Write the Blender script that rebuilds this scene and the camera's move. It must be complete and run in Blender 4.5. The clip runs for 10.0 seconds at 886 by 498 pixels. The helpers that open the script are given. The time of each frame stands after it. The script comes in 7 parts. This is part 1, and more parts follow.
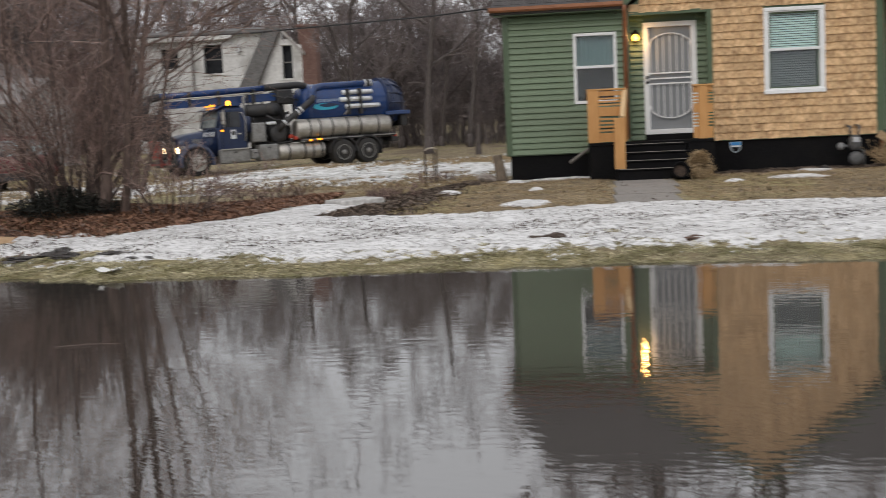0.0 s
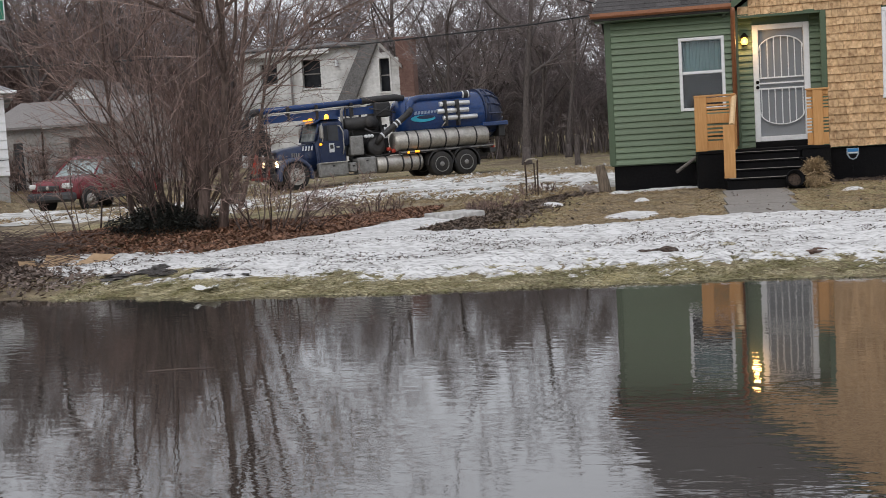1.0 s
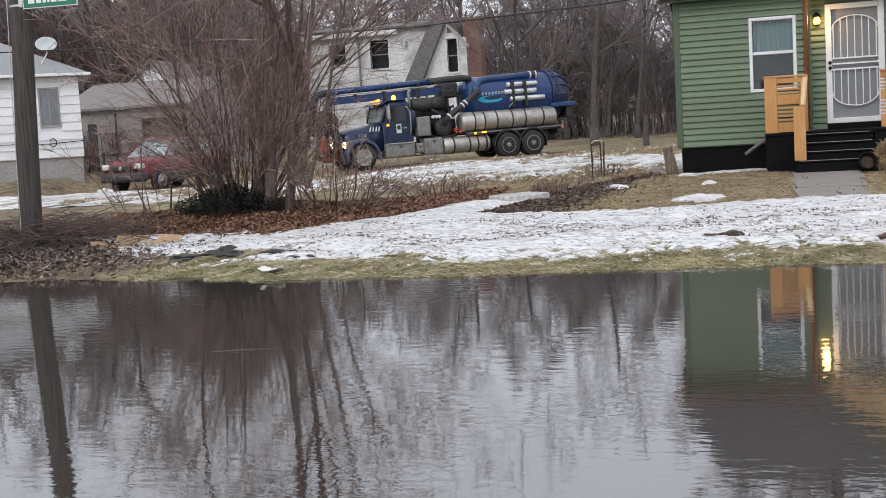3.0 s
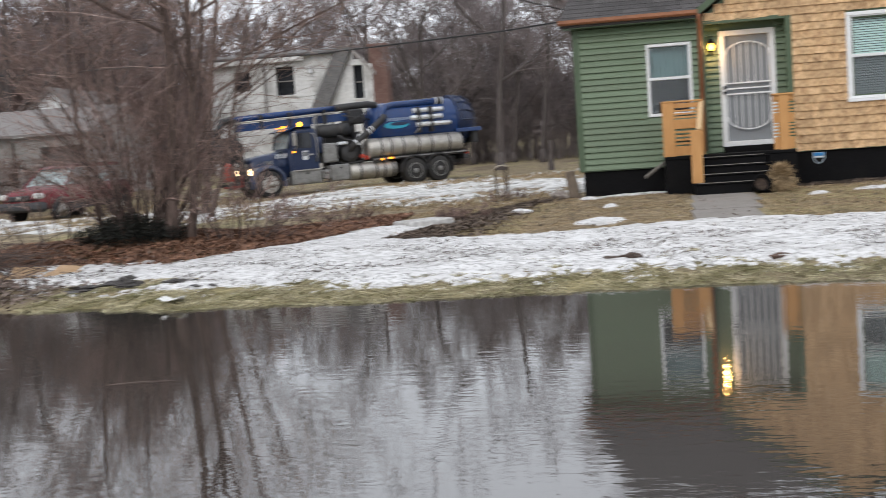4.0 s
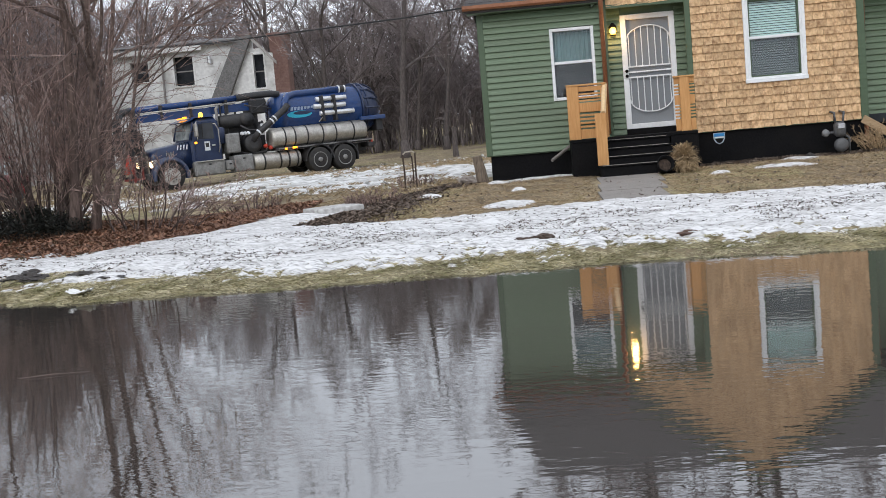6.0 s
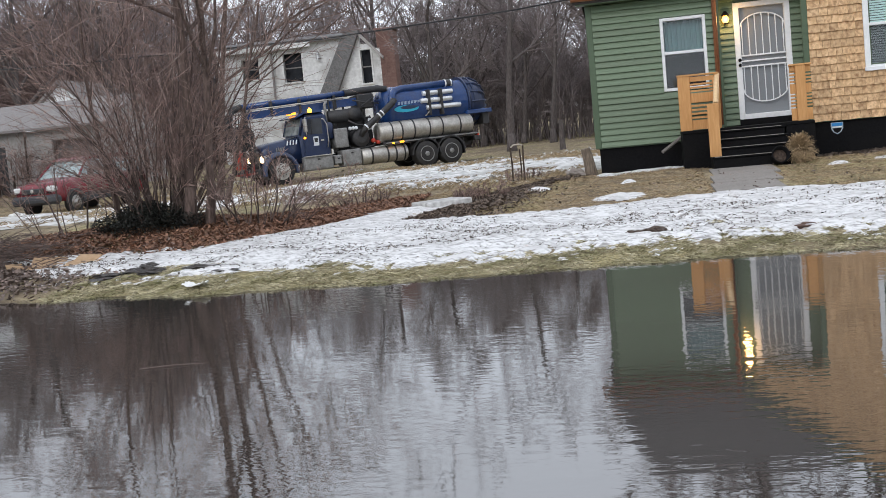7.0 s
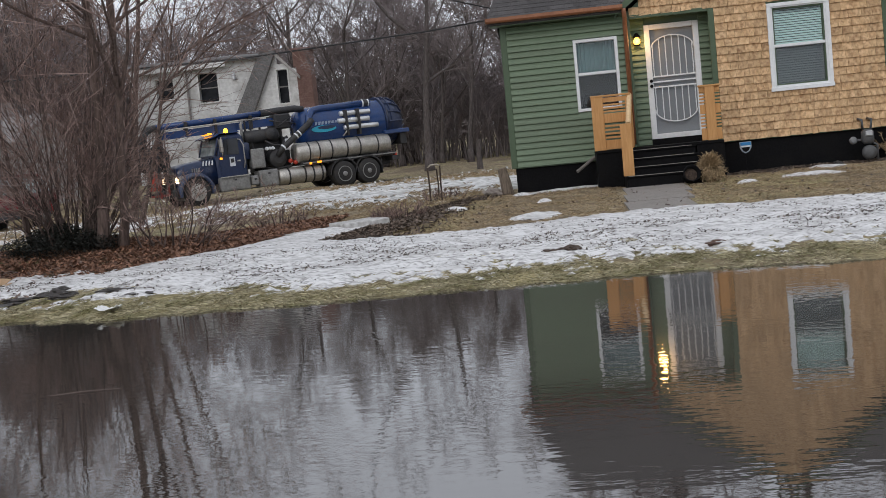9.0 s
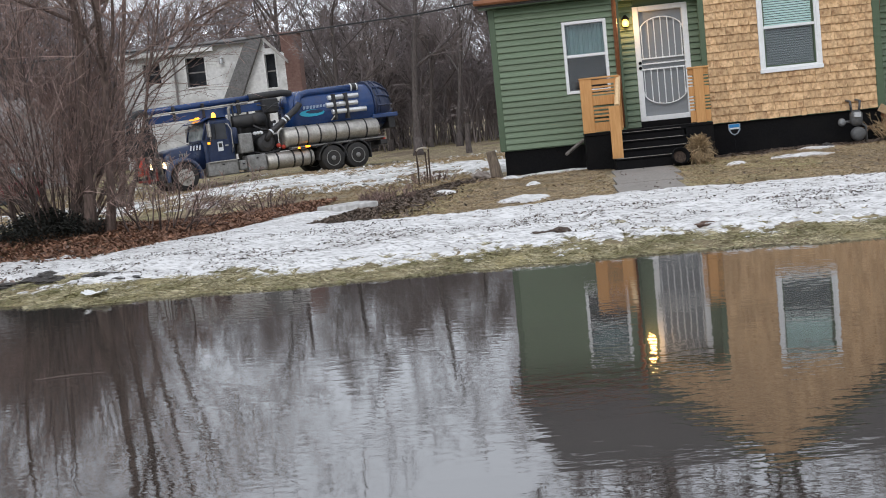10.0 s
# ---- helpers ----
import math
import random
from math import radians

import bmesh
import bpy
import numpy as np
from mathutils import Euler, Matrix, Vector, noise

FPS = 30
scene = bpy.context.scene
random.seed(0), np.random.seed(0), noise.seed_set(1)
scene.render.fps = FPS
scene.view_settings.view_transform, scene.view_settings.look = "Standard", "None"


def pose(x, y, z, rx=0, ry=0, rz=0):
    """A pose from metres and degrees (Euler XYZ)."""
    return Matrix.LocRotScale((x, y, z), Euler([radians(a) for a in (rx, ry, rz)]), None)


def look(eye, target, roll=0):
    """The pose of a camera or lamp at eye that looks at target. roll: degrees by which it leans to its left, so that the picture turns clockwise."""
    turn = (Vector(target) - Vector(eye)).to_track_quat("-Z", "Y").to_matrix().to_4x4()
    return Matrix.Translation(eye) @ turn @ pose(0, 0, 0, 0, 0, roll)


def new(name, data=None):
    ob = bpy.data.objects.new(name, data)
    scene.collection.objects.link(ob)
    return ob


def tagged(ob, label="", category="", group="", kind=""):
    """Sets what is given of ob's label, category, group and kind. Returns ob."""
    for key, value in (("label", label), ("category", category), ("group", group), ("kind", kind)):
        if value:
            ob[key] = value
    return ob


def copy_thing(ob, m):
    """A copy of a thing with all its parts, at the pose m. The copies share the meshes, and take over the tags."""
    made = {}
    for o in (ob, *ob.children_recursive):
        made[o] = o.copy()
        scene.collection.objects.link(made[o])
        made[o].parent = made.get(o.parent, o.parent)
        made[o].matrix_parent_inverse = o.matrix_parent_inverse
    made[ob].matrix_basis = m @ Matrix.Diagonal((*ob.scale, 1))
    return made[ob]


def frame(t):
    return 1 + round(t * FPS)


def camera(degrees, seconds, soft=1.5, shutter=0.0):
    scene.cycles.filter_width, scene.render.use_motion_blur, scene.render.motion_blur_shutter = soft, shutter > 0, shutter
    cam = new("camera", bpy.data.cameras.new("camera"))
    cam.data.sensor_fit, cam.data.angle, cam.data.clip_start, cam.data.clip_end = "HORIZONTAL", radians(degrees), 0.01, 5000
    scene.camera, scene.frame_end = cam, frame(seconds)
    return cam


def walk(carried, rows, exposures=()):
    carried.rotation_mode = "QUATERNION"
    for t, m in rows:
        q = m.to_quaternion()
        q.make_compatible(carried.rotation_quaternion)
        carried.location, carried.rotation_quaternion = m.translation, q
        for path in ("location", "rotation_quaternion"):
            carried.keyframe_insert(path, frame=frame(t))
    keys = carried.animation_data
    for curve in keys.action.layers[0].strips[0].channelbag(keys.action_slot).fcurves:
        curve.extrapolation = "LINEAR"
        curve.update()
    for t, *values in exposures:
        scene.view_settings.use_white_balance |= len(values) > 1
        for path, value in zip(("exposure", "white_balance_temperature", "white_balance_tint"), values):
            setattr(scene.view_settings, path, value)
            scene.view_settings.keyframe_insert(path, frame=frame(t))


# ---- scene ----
cam = camera(42.0, 10.0, soft=0.78, shutter=0.5)
PATH = [
    (0, (0.174, -0.316, 1.279), (-0.029, 1.664, 1.086), -2.6),
    (0.5, (0.063, 0.118, 1.284), (-0.269, 2.082, 1.101), -3.1),
    (1, (0.053, 0.17, 1.28), (-0.316, 2.129, 1.115), -3.4),
    (1.5, (0.061, 0.159, 1.283), (-0.356, 2.107, 1.11), -3.5),
    (2, (0.051, 0.16, 1.284), (-0.44, 2.09, 1.104), -3.8),
    (2.5, (0.066, 0.158, 1.296), (-0.446, 2.082, 1.107), -3.8),
    (2.7, (0.075, 0.162, 1.302), (-0.424, 2.089, 1.108), -3.6),
    (3.8, (0.176, 0.131, 1.305), (-0.231, 2.082, 1.142), -3.8),
    (4, (0.174, 0.153, 1.306), (-0.156, 2.119, 1.148), -3.9),
    (4.5, (0.149, 0.15, 1.291), (-0.074, 2.131, 1.129), -4.0),
    (5, (0.114, 0.117, 1.279), (-0.076, 2.1, 1.108), -4.2),
    (6.3, (0.071, 0.165, 1.252), (-0.096, 2.149, 1.058), -4.9),
    (6.5, (0.059, 0.193, 1.246), (-0.177, 2.169, 1.054), -5.2),
    (7, (0.038, 0.188, 1.256), (-0.312, 2.149, 1.072), -5.4),
    (7.5, (0.087, 0.121, 1.272), (-0.231, 2.086, 1.078), -5.4),
    (8, (0.089, 0.127, 1.274), (-0.185, 2.1, 1.093), -5.4),
    (8.5, (0.075, 0.146, 1.275), (-0.164, 2.125, 1.107), -5.6),
    (9, (0.061, 0.163, 1.266), (-0.148, 2.146, 1.102), -5.6),
    (9.5, (0.058, 0.183, 1.266), (-0.154, 2.164, 1.092), -6.0),
    (10, (0.061, 0.208, 1.239), (-0.132, 2.19, 1.047), -5.8),
]
# the phone's own exposure and white balance as it pans
EXPOSURES = [
    (0, -0.21, 6920, 11), (0.5, -0.19, 6800, 11), (1, -0.21, 6680, 11), (1.5, -0.10, 6580, 12), (2, 0.08, 6520, 14), (2.5, 0.12, 6480, 13),
    (4, 0.11, 6600, 10), (5, 0.11, 6530, 10), (6.5, 0.12, 6350, 10), (7.5, 0.12, 6380, 10), (8, 0.07, 6430, 11), (8.5, -0.06, 6460, 11),
    (9, -0.37, 6480, 11), (9.5, -0.34, 6450, 11), (10, 0.03, 6430, 10),
]
walk(cam, [(t, look(eye, target, roll)) for t, eye, target, roll in PATH], EXPOSURES)

# ---- world and light: a flat grey winter overcast ----
world = bpy.data.worlds.new("world")
scene.world = world
world.use_nodes = True
wn, wl = world.node_tree.nodes, world.node_tree.links
wn.clear()
w_out, w_bg, w_sky, w_mix = wn.new("ShaderNodeOutputWorld"), wn.new("ShaderNodeBackground"), wn.new("ShaderNodeTexSky"), wn.new("ShaderNodeMixRGB")
w_sky.sky_type, w_sky.sun_disc = "NISHITA", False
w_sky.sun_elevation, w_sky.sun_rotation = radians(38), radians(200)
w_sky.dust_density, w_sky.air_density = 4.0, 1.0
w_mix.inputs[0].default_value = 0.93
w_mix.inputs[2].default_value = (10.9, 11.45, 12.5, 1)
wl.new(w_sky.outputs[0], w_mix.inputs[1])
wl.new(w_mix.outputs[0], w_bg.inputs[0])
w_bg.inputs[1].default_value = 0.1
wl.new(w_bg.outputs[0], w_out.inputs[0])
sun = new("sun", bpy.data.lights.new("sun", "SUN"))
sun.data.energy, sun.data.angle, sun.data.color = 0.7, radians(25), (1.0, 0.97, 0.93)
sun.matrix_world = look((-12, -25, 30), (0, 20, 0))

# ---- materials ----


def principled(name):
    m = bpy.data.materials.new(name)
    m.use_nodes = True
    return m, m.node_tree.nodes, m.node_tree.links, m.node_tree.nodes["Principled BSDF"]


def surface(name, a, b, rough=0.7, metal=0.0, fine=40.0, coarse=3.0, bump=0.15, stretch=(1, 1, 1), dirt=None, dirt_amount=0.45,
            piece=0.0, island=0.0, spec=0.5, rough_var=0.1, local=False, edge=(0.32, 0.68)):
    """A worn surface: colours a and b mixed by fine and coarse noise, dirt in blotches, relief; piece: variation from object to object."""
    m, n, l, p = principled(name)
    if local:
        src = n.new("ShaderNodeTexCoord").outputs["Object"]
    else:
        src = n.new("ShaderNodeNewGeometry").outputs["Position"]
    mp = n.new("ShaderNodeMapping")
    mp.inputs["Scale"].default_value = stretch
    l.new(src, mp.inputs[0])
    vec = mp.outputs[0]
    if piece:
        info, add, mul = n.new("ShaderNodeObjectInfo"), n.new("ShaderNodeVectorMath"), n.new("ShaderNodeMath")
        mul.operation, mul.inputs[1].default_value = "MULTIPLY", 37.0
        l.new(info.outputs["Random"], mul.inputs[0])
        l.new(vec, add.inputs[0])
        l.new(mul.outputs[0], add.inputs[1])
        vec = add.outputs[0]
    f, c = n.new("ShaderNodeTexNoise"), n.new("ShaderNodeTexNoise")
    for node, scale, detail in ((f, fine, 6), (c, coarse, 4)):
        node.inputs["Scale"].default_value, node.inputs["Detail"].default_value = scale, detail
        l.new(vec, node.inputs["Vector"])
    mix = n.new("ShaderNodeMixRGB")
    ramp = n.new("ShaderNodeMapRange")
    ramp.inputs[1].default_value, ramp.inputs[2].default_value = edge
    l.new(f.outputs["Fac"], ramp.inputs[0])
    l.new(ramp.outputs[0], mix.inputs[0])
    mix.inputs[1].default_value, mix.inputs[2].default_value = (*a, 1), (*b, 1)
    col = mix.outputs[0]
    if dirt:
        dm, dr = n.new("ShaderNodeMixRGB"), n.new("ShaderNodeMapRange")
        dr.inputs[1].default_value, dr.inputs[2].default_value, dr.inputs[4].default_value = 0.45, 0.75, dirt_amount
        l.new(c.outputs["Fac"], dr.inputs[0])
        l.new(dr.outputs[0], dm.inputs[0])
        l.new(col, dm.inputs[1])
        dm.inputs[2].default_value = (*dirt, 1)
        col = dm.outputs[0]
    if piece or island:
        hv, mr = n.new("ShaderNodeHueSaturation"), n.new("ShaderNodeMapRange")
        rnd = n.new("ShaderNodeObjectInfo").outputs["Random"] if piece else n.new("ShaderNodeNewGeometry").outputs["Random Per Island"]
        amount = piece or island
        mr.inputs[3].default_value, mr.inputs[4].default_value = 1 - amount, 1 + amount
        l.new(rnd, mr.inputs[0])
        l.new(mr.outputs[0], hv.inputs["Value"])
        l.new(col, hv.inputs["Color"])
        col = hv.outputs[0]
    l.new(col, p.inputs["Base Color"])
    rr = n.new("ShaderNodeMapRange")
    rr.inputs[3].default_value, rr.inputs[4].default_value = max(rough - rough_var, 0.02), min(rough + rough_var, 1)
    l.new(c.outputs["Fac"], rr.inputs[0])
    l.new(rr.outputs[0], p.inputs["Roughness"])
    p.inputs["Metallic"].default_value = metal
    p.inputs["Specular IOR Level"].default_value = spec
    if bump:
        bn = n.new("ShaderNodeBump")
        bn.inputs["Strength"].default_value, bn.inputs["Distance"].default_value = bump, 0.02
        l.new(f.outputs["Fac"], bn.inputs["Height"])
        l.new(bn.outputs[0], p.inputs["Normal"])
    return m


def glow(name, colour, strength):
    m, n, l, p = principled(name)
    p.inputs["Base Color"].default_value = (*colour, 1)
    p.inputs["Emission Color"].default_value = (*colour, 1)
    p.inputs["Emission Strength"].default_value = strength
    return m


def glass(name, tint=(0.9, 0.95, 0.95)):
    m, n, l, p = principled(name)
    p.inputs["Base Color"].default_value = (*tint, 1)
    p.inputs["Roughness"].default_value = 0.03
    p.inputs["Transmission Weight"].default_value = 1.0
    p.inputs["IOR"].default_value = 1.45
    return m


def water_material():
    m, n, l, p = principled("flood_water")
    pos = n.new("ShaderNodeNewGeometry").outputs["Position"]
    heights = []
    for scale, stretch, amount in ((1.0, (4.6, 10.0, 1), 0.62), (1.0, (11.0, 24.0, 1), 0.26), (1.0, (0.35, 1.1, 1), 0.45)):
        mp, t, k = n.new("ShaderNodeMapping"), n.new("ShaderNodeTexNoise"), n.new("ShaderNodeMath")
        mp.inputs["Scale"].default_value = stretch
        mp.inputs["Rotation"].default_value = (0, 0, radians(6))
        l.new(pos, mp.inputs[0])
        l.new(mp.outputs[0], t.inputs["Vector"])
        t.inputs["Scale"].default_value, t.inputs["Detail"].default_value = scale, 2
        k.operation, k.inputs[1].default_value = "MULTIPLY", amount
        l.new(t.outputs["Fac"], k.inputs[0])
        heights.append(k.outputs[0])
    a1, a2 = n.new("ShaderNodeMath"), n.new("ShaderNodeMath")
    l.new(heights[0], a1.inputs[0])
    l.new(heights[1], a1.inputs[1])
    l.new(a1.outputs[0], a2.inputs[0])
    l.new(heights[2], a2.inputs[1])
    gust, calm, lull = n.new("ShaderNodeTexNoise"), n.new("ShaderNodeMapRange"), n.new("ShaderNodeMath")
    gust.inputs["Scale"].default_value, gust.inputs["Detail"].default_value = 0.28, 2
    l.new(pos, gust.inputs["Vector"])
    calm.inputs[1].default_value, calm.inputs[2].default_value, calm.inputs[3].default_value, calm.inputs[4].default_value = 0.35, 0.65, 0.45, 1.5
    l.new(gust.outputs["Fac"], calm.inputs[0])
    lull.operation = "MULTIPLY"
    l.new(a2.outputs[0], lull.inputs[0])
    l.new(calm.outputs[0], lull.inputs[1])
    bn = n.new("ShaderNodeBump")
    bn.inputs["Strength"].default_value, bn.inputs["Distance"].default_value = 1.0, 0.0015
    l.new(lull.outputs[0], bn.inputs["Height"])
    l.new(bn.outputs[0], p.inputs["Normal"])
    mud = n.new("ShaderNodeTexNoise")
    mud.inputs["Scale"].default_value = 0.5
    l.new(pos, mud.inputs["Vector"])
    mix = n.new("ShaderNodeMixRGB")
    l.new(mud.outputs["Fac"], mix.inputs[0])
    mix.inputs[1].default_value, mix.inputs[2].default_value = (0.038, 0.032, 0.028, 1), (0.050, 0.043, 0.037, 1)
    l.new(mix.outputs[0], p.inputs["Base Color"])
    p.inputs["Roughness"].default_value, p.inputs["IOR"].default_value = 0.025, 2.9
    return m


def ground_material():
    """Wet winter ground: dead straw-brown grass, greener by the water's edge, bare mud in blotches."""
    m, n, l, p = principled("winter_ground")
    pos = n.new("ShaderNodeNewGeometry").outputs["Position"]
    sep = n.new("ShaderNodeSeparateXYZ")
    l.new(pos, sep.inputs[0])

    def noise_at(scale, detail=6):
        t = n.new("ShaderNodeTexNoise")
        t.inputs["Scale"].default_value, t.inputs["Detail"].default_value = scale, detail
        l.new(pos, t.inputs["Vector"])
        return t.outputs["Fac"]

    def mixed(fac, a, b, lo=0.35, hi=0.65):
        r, x = n.new("ShaderNodeMapRange"), n.new("ShaderNodeMixRGB")
        r.inputs[1].default_value, r.inputs[2].default_value = lo, hi
        l.new(fac, r.inputs[0])
        l.new(r.outputs[0], x.inputs[0])
        for slot, value in ((1, a), (2, b)):
            if isinstance(value, tuple):
                x.inputs[slot].default_value = (*value, 1)
            else:
                l.new(value, x.inputs[slot])
        return x.outputs[0]

    fine = noise_at(30)
    straw = mixed(fine, (0.145, 0.115, 0.076), (0.42, 0.35, 0.25))
    green = mixed(fine, (0.15, 0.132, 0.066), (0.40, 0.35, 0.215))
    patch = noise_at(0.35, 3)
    turf = mixed(patch, straw, green, 0.55, 0.7)
    verge_y, verge_add = n.new("ShaderNodeMath"), n.new("ShaderNodeMath")
    verge_add.operation, verge_add.inputs[1].default_value = "MULTIPLY_ADD", 1.6
    l.new(noise_at(0.8, 3), verge_add.inputs[0])
    l.new(sep.outputs["Y"], verge_add.inputs[2])
    turf = mixed(verge_add.outputs[0], green, turf, 11.6, 13.0)
    tufts = mixed(noise_at(3.4, 5), (0.58, 0.56, 0.52), (1.15, 1.12, 1.0), 0.36, 0.6)
    far_map, far_noise = n.new("ShaderNodeMapping"), n.new("ShaderNodeTexNoise")
    far_map.inputs["Scale"].default_value = (0.55, 0.16, 1)
    far_noise.inputs["Scale"].default_value, far_noise.inputs["Detail"].default_value = 1.0, 7
    l.new(pos, far_map.inputs[0])
    l.new(far_map.outputs[0], far_noise.inputs["Vector"])
    turf = mixed(far_noise.outputs["Fac"], (0.19, 0.152, 0.114), turf, 0.36, 0.5)
    turf = mixed(far_noise.outputs["Fac"], turf, green, 0.54, 0.62)
    mottle = n.new("ShaderNodeMixRGB")
    mottle.blend_type, mottle.inputs[0].default_value = "MULTIPLY", 1.0
    l.new(turf, mottle.inputs[1])
    l.new(tufts, mottle.inputs[2])
    mud = mixed(noise_at(1.7, 4), mottle.outputs[0], (0.07, 0.052, 0.036), 0.62, 0.72)
    l.new(mud, p.inputs["Base Color"])
    p.inputs["Roughness"].default_value = 0.9
    p.inputs["Specular IOR Level"].default_value = 0.2
    bn = n.new("ShaderNodeBump")
    bn.inputs["Strength"].default_value, bn.inputs["Distance"].default_value = 0.7, 0.04
    l.new(fine, bn.inputs["Height"])
    l.new(bn.outputs[0], p.inputs["Normal"])
    return m


M_WATER, M_GROUND = water_material(), ground_material()
M_SNOW = surface("old_snow", (0.30, 0.29, 0.28), (0.76, 0.755, 0.75), 0.65, fine=15, coarse=2.2, bump=1.0, stretch=(0.6, 2.2, 1), dirt=(0.42, 0.41, 0.40), dirt_amount=0.7, spec=0.3, edge=(0.34, 0.53))
M_SNOWTHIN = surface("thin_melting_snow", (0.30, 0.29, 0.265), (0.77, 0.765, 0.75), 0.6, fine=5, coarse=0.9, bump=0.6, stretch=(0.6, 0.5, 1), dirt=(0.30, 0.285, 0.25), dirt_amount=0.9, spec=0.3, edge=(0.36, 0.58))
M_STRAW = surface("dead_grass_blades", (0.22, 0.16, 0.09), (0.42, 0.32, 0.20), 0.9, island=0.45, bump=0)
M_VERGE = surface("yellow_green_grass_blades", (0.17, 0.16, 0.07), (0.50, 0.445, 0.30), 0.9, fine=3, island=0.45, bump=0)
M_LEAF = surface("fallen_leaves", (0.12, 0.06, 0.038), (0.29, 0.155, 0.096), 0.8, fine=6, island=0.55, bump=0)
M_BARK = surface("grey_brown_bark", (0.055, 0.045, 0.042), (0.135, 0.114, 0.107), 0.9, fine=25, coarse=2, bump=0.8, stretch=(1, 1, 0.25))
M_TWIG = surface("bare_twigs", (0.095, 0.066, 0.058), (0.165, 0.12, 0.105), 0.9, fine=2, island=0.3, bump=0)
# far twigs painted paler and greyer than near ones, in place of haze
M_FARTWIG = surface("haze_pale_far_twigs", (0.145, 0.119, 0.116), (0.27, 0.232, 0.229), 0.9, fine=0.5, island=0.3, bump=0)
M_SHRUB = surface("reddish_shrub_stems", (0.125, 0.078, 0.065), (0.35, 0.25, 0.215), 0.85, fine=4, island=0.55, bump=0)
M_IVY = surface("dark_ivy", (0.008, 0.009, 0.007), (0.022, 0.023, 0.017), 0.7, fine=5, island=0.5, bump=0)
M_GREEN = surface("green_vinyl_siding", (0.118, 0.172, 0.102), (0.142, 0.200, 0.122), 0.5, fine=60, coarse=1.2, bump=0.04, stretch=(0.15, 1, 1), dirt=(0.13, 0.155, 0.105), dirt_amount=0.5, piece=0.06)
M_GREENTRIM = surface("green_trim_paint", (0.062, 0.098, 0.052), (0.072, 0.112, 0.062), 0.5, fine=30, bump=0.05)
M_CEDAR = surface("raw_cedar_shingle", (0.50, 0.315, 0.16), (0.71, 0.495, 0.285), 0.85, fine=9, coarse=11, bump=0.35, stretch=(1.6, 1.6, 1.3), dirt=(0.24, 0.12, 0.055), dirt_amount=0.9, piece=0.15)
M_CEDARTOP = surface("raw_cedar_gable", (0.50, 0.315, 0.16), (0.71, 0.495, 0.285), 0.85, fine=9, coarse=11, bump=0.35, stretch=(1.6, 1.6, 1.3), dirt=(0.24, 0.12, 0.055), dirt_amount=0.95, island=0.2)
M_LUMBER = surface("new_treated_lumber", (0.50, 0.25, 0.085), (0.62, 0.34, 0.135), 0.75, fine=8, coarse=4, bump=0.2, stretch=(8, 8, 0.8), dirt=(0.38, 0.17, 0.05), dirt_amount=0.5)
M_BLACK = surface("black_paint", (0.0035, 0.0035, 0.004), (0.007, 0.007, 0.008), 0.7, fine=30, bump=0.2, dirt=(0.012, 0.011, 0.010), dirt_amount=0.5, spec=0.1)
M_WHITE = surface("white_vinyl_frame", (0.74, 0.76, 0.77), (0.82, 0.83, 0.84), 0.4, fine=20, bump=0.03, dirt=(0.6, 0.6, 0.58), dirt_amount=0.4)
M_COPPER = surface("copper_brown_gutter", (0.26, 0.10, 0.045), (0.34, 0.14, 0.065), 0.45, fine=30, bump=0.05, dirt=(0.16, 0.06, 0.03))
M_ROOF = surface("grey_asphalt_shingle", (0.045, 0.042, 0.043), (0.10, 0.092, 0.09), 0.95, fine=90, coarse=5, bump=0.6, island=0.25)
M_SCREEN = surface("grey_door_screen", (0.20, 0.215, 0.23), (0.25, 0.265, 0.28), 0.6, fine=200, bump=0.1)
M_CURTAIN = surface("teal_grey_curtain", (0.075, 0.14, 0.152), (0.13, 0.215, 0.23), 0.9, fine=14, stretch=(4, 1, 0.4), bump=0.2)
# near-black tone that carries the shade of unlit rooms
M_DARK = surface("unlit_interior_tone", (0.016, 0.018, 0.022), (0.03, 0.033, 0.04), 0.9, fine=5, bump=0)
M_BLIND = surface("pale_blind", (0.42, 0.60, 0.58), (0.52, 0.68, 0.66), 0.6, fine=20, bump=0)
# same blind in the lower sash, the shade behind its screen put into colour
M_BLINDLOW = surface("blind_painted_shade", (0.085, 0.105, 0.115), (0.115, 0.138, 0.15), 0.6, fine=20, bump=0)
M_GLASS = glass("window_glass")
M_CONCRETE = surface("worn_concrete", (0.19, 0.172, 0.155), (0.28, 0.258, 0.235), 0.9, fine=30, coarse=2, bump=0.4, dirt=(0.17, 0.155, 0.14), dirt_amount=0.6)

# ---- helpers for meshes ----
ORIGIN = {}


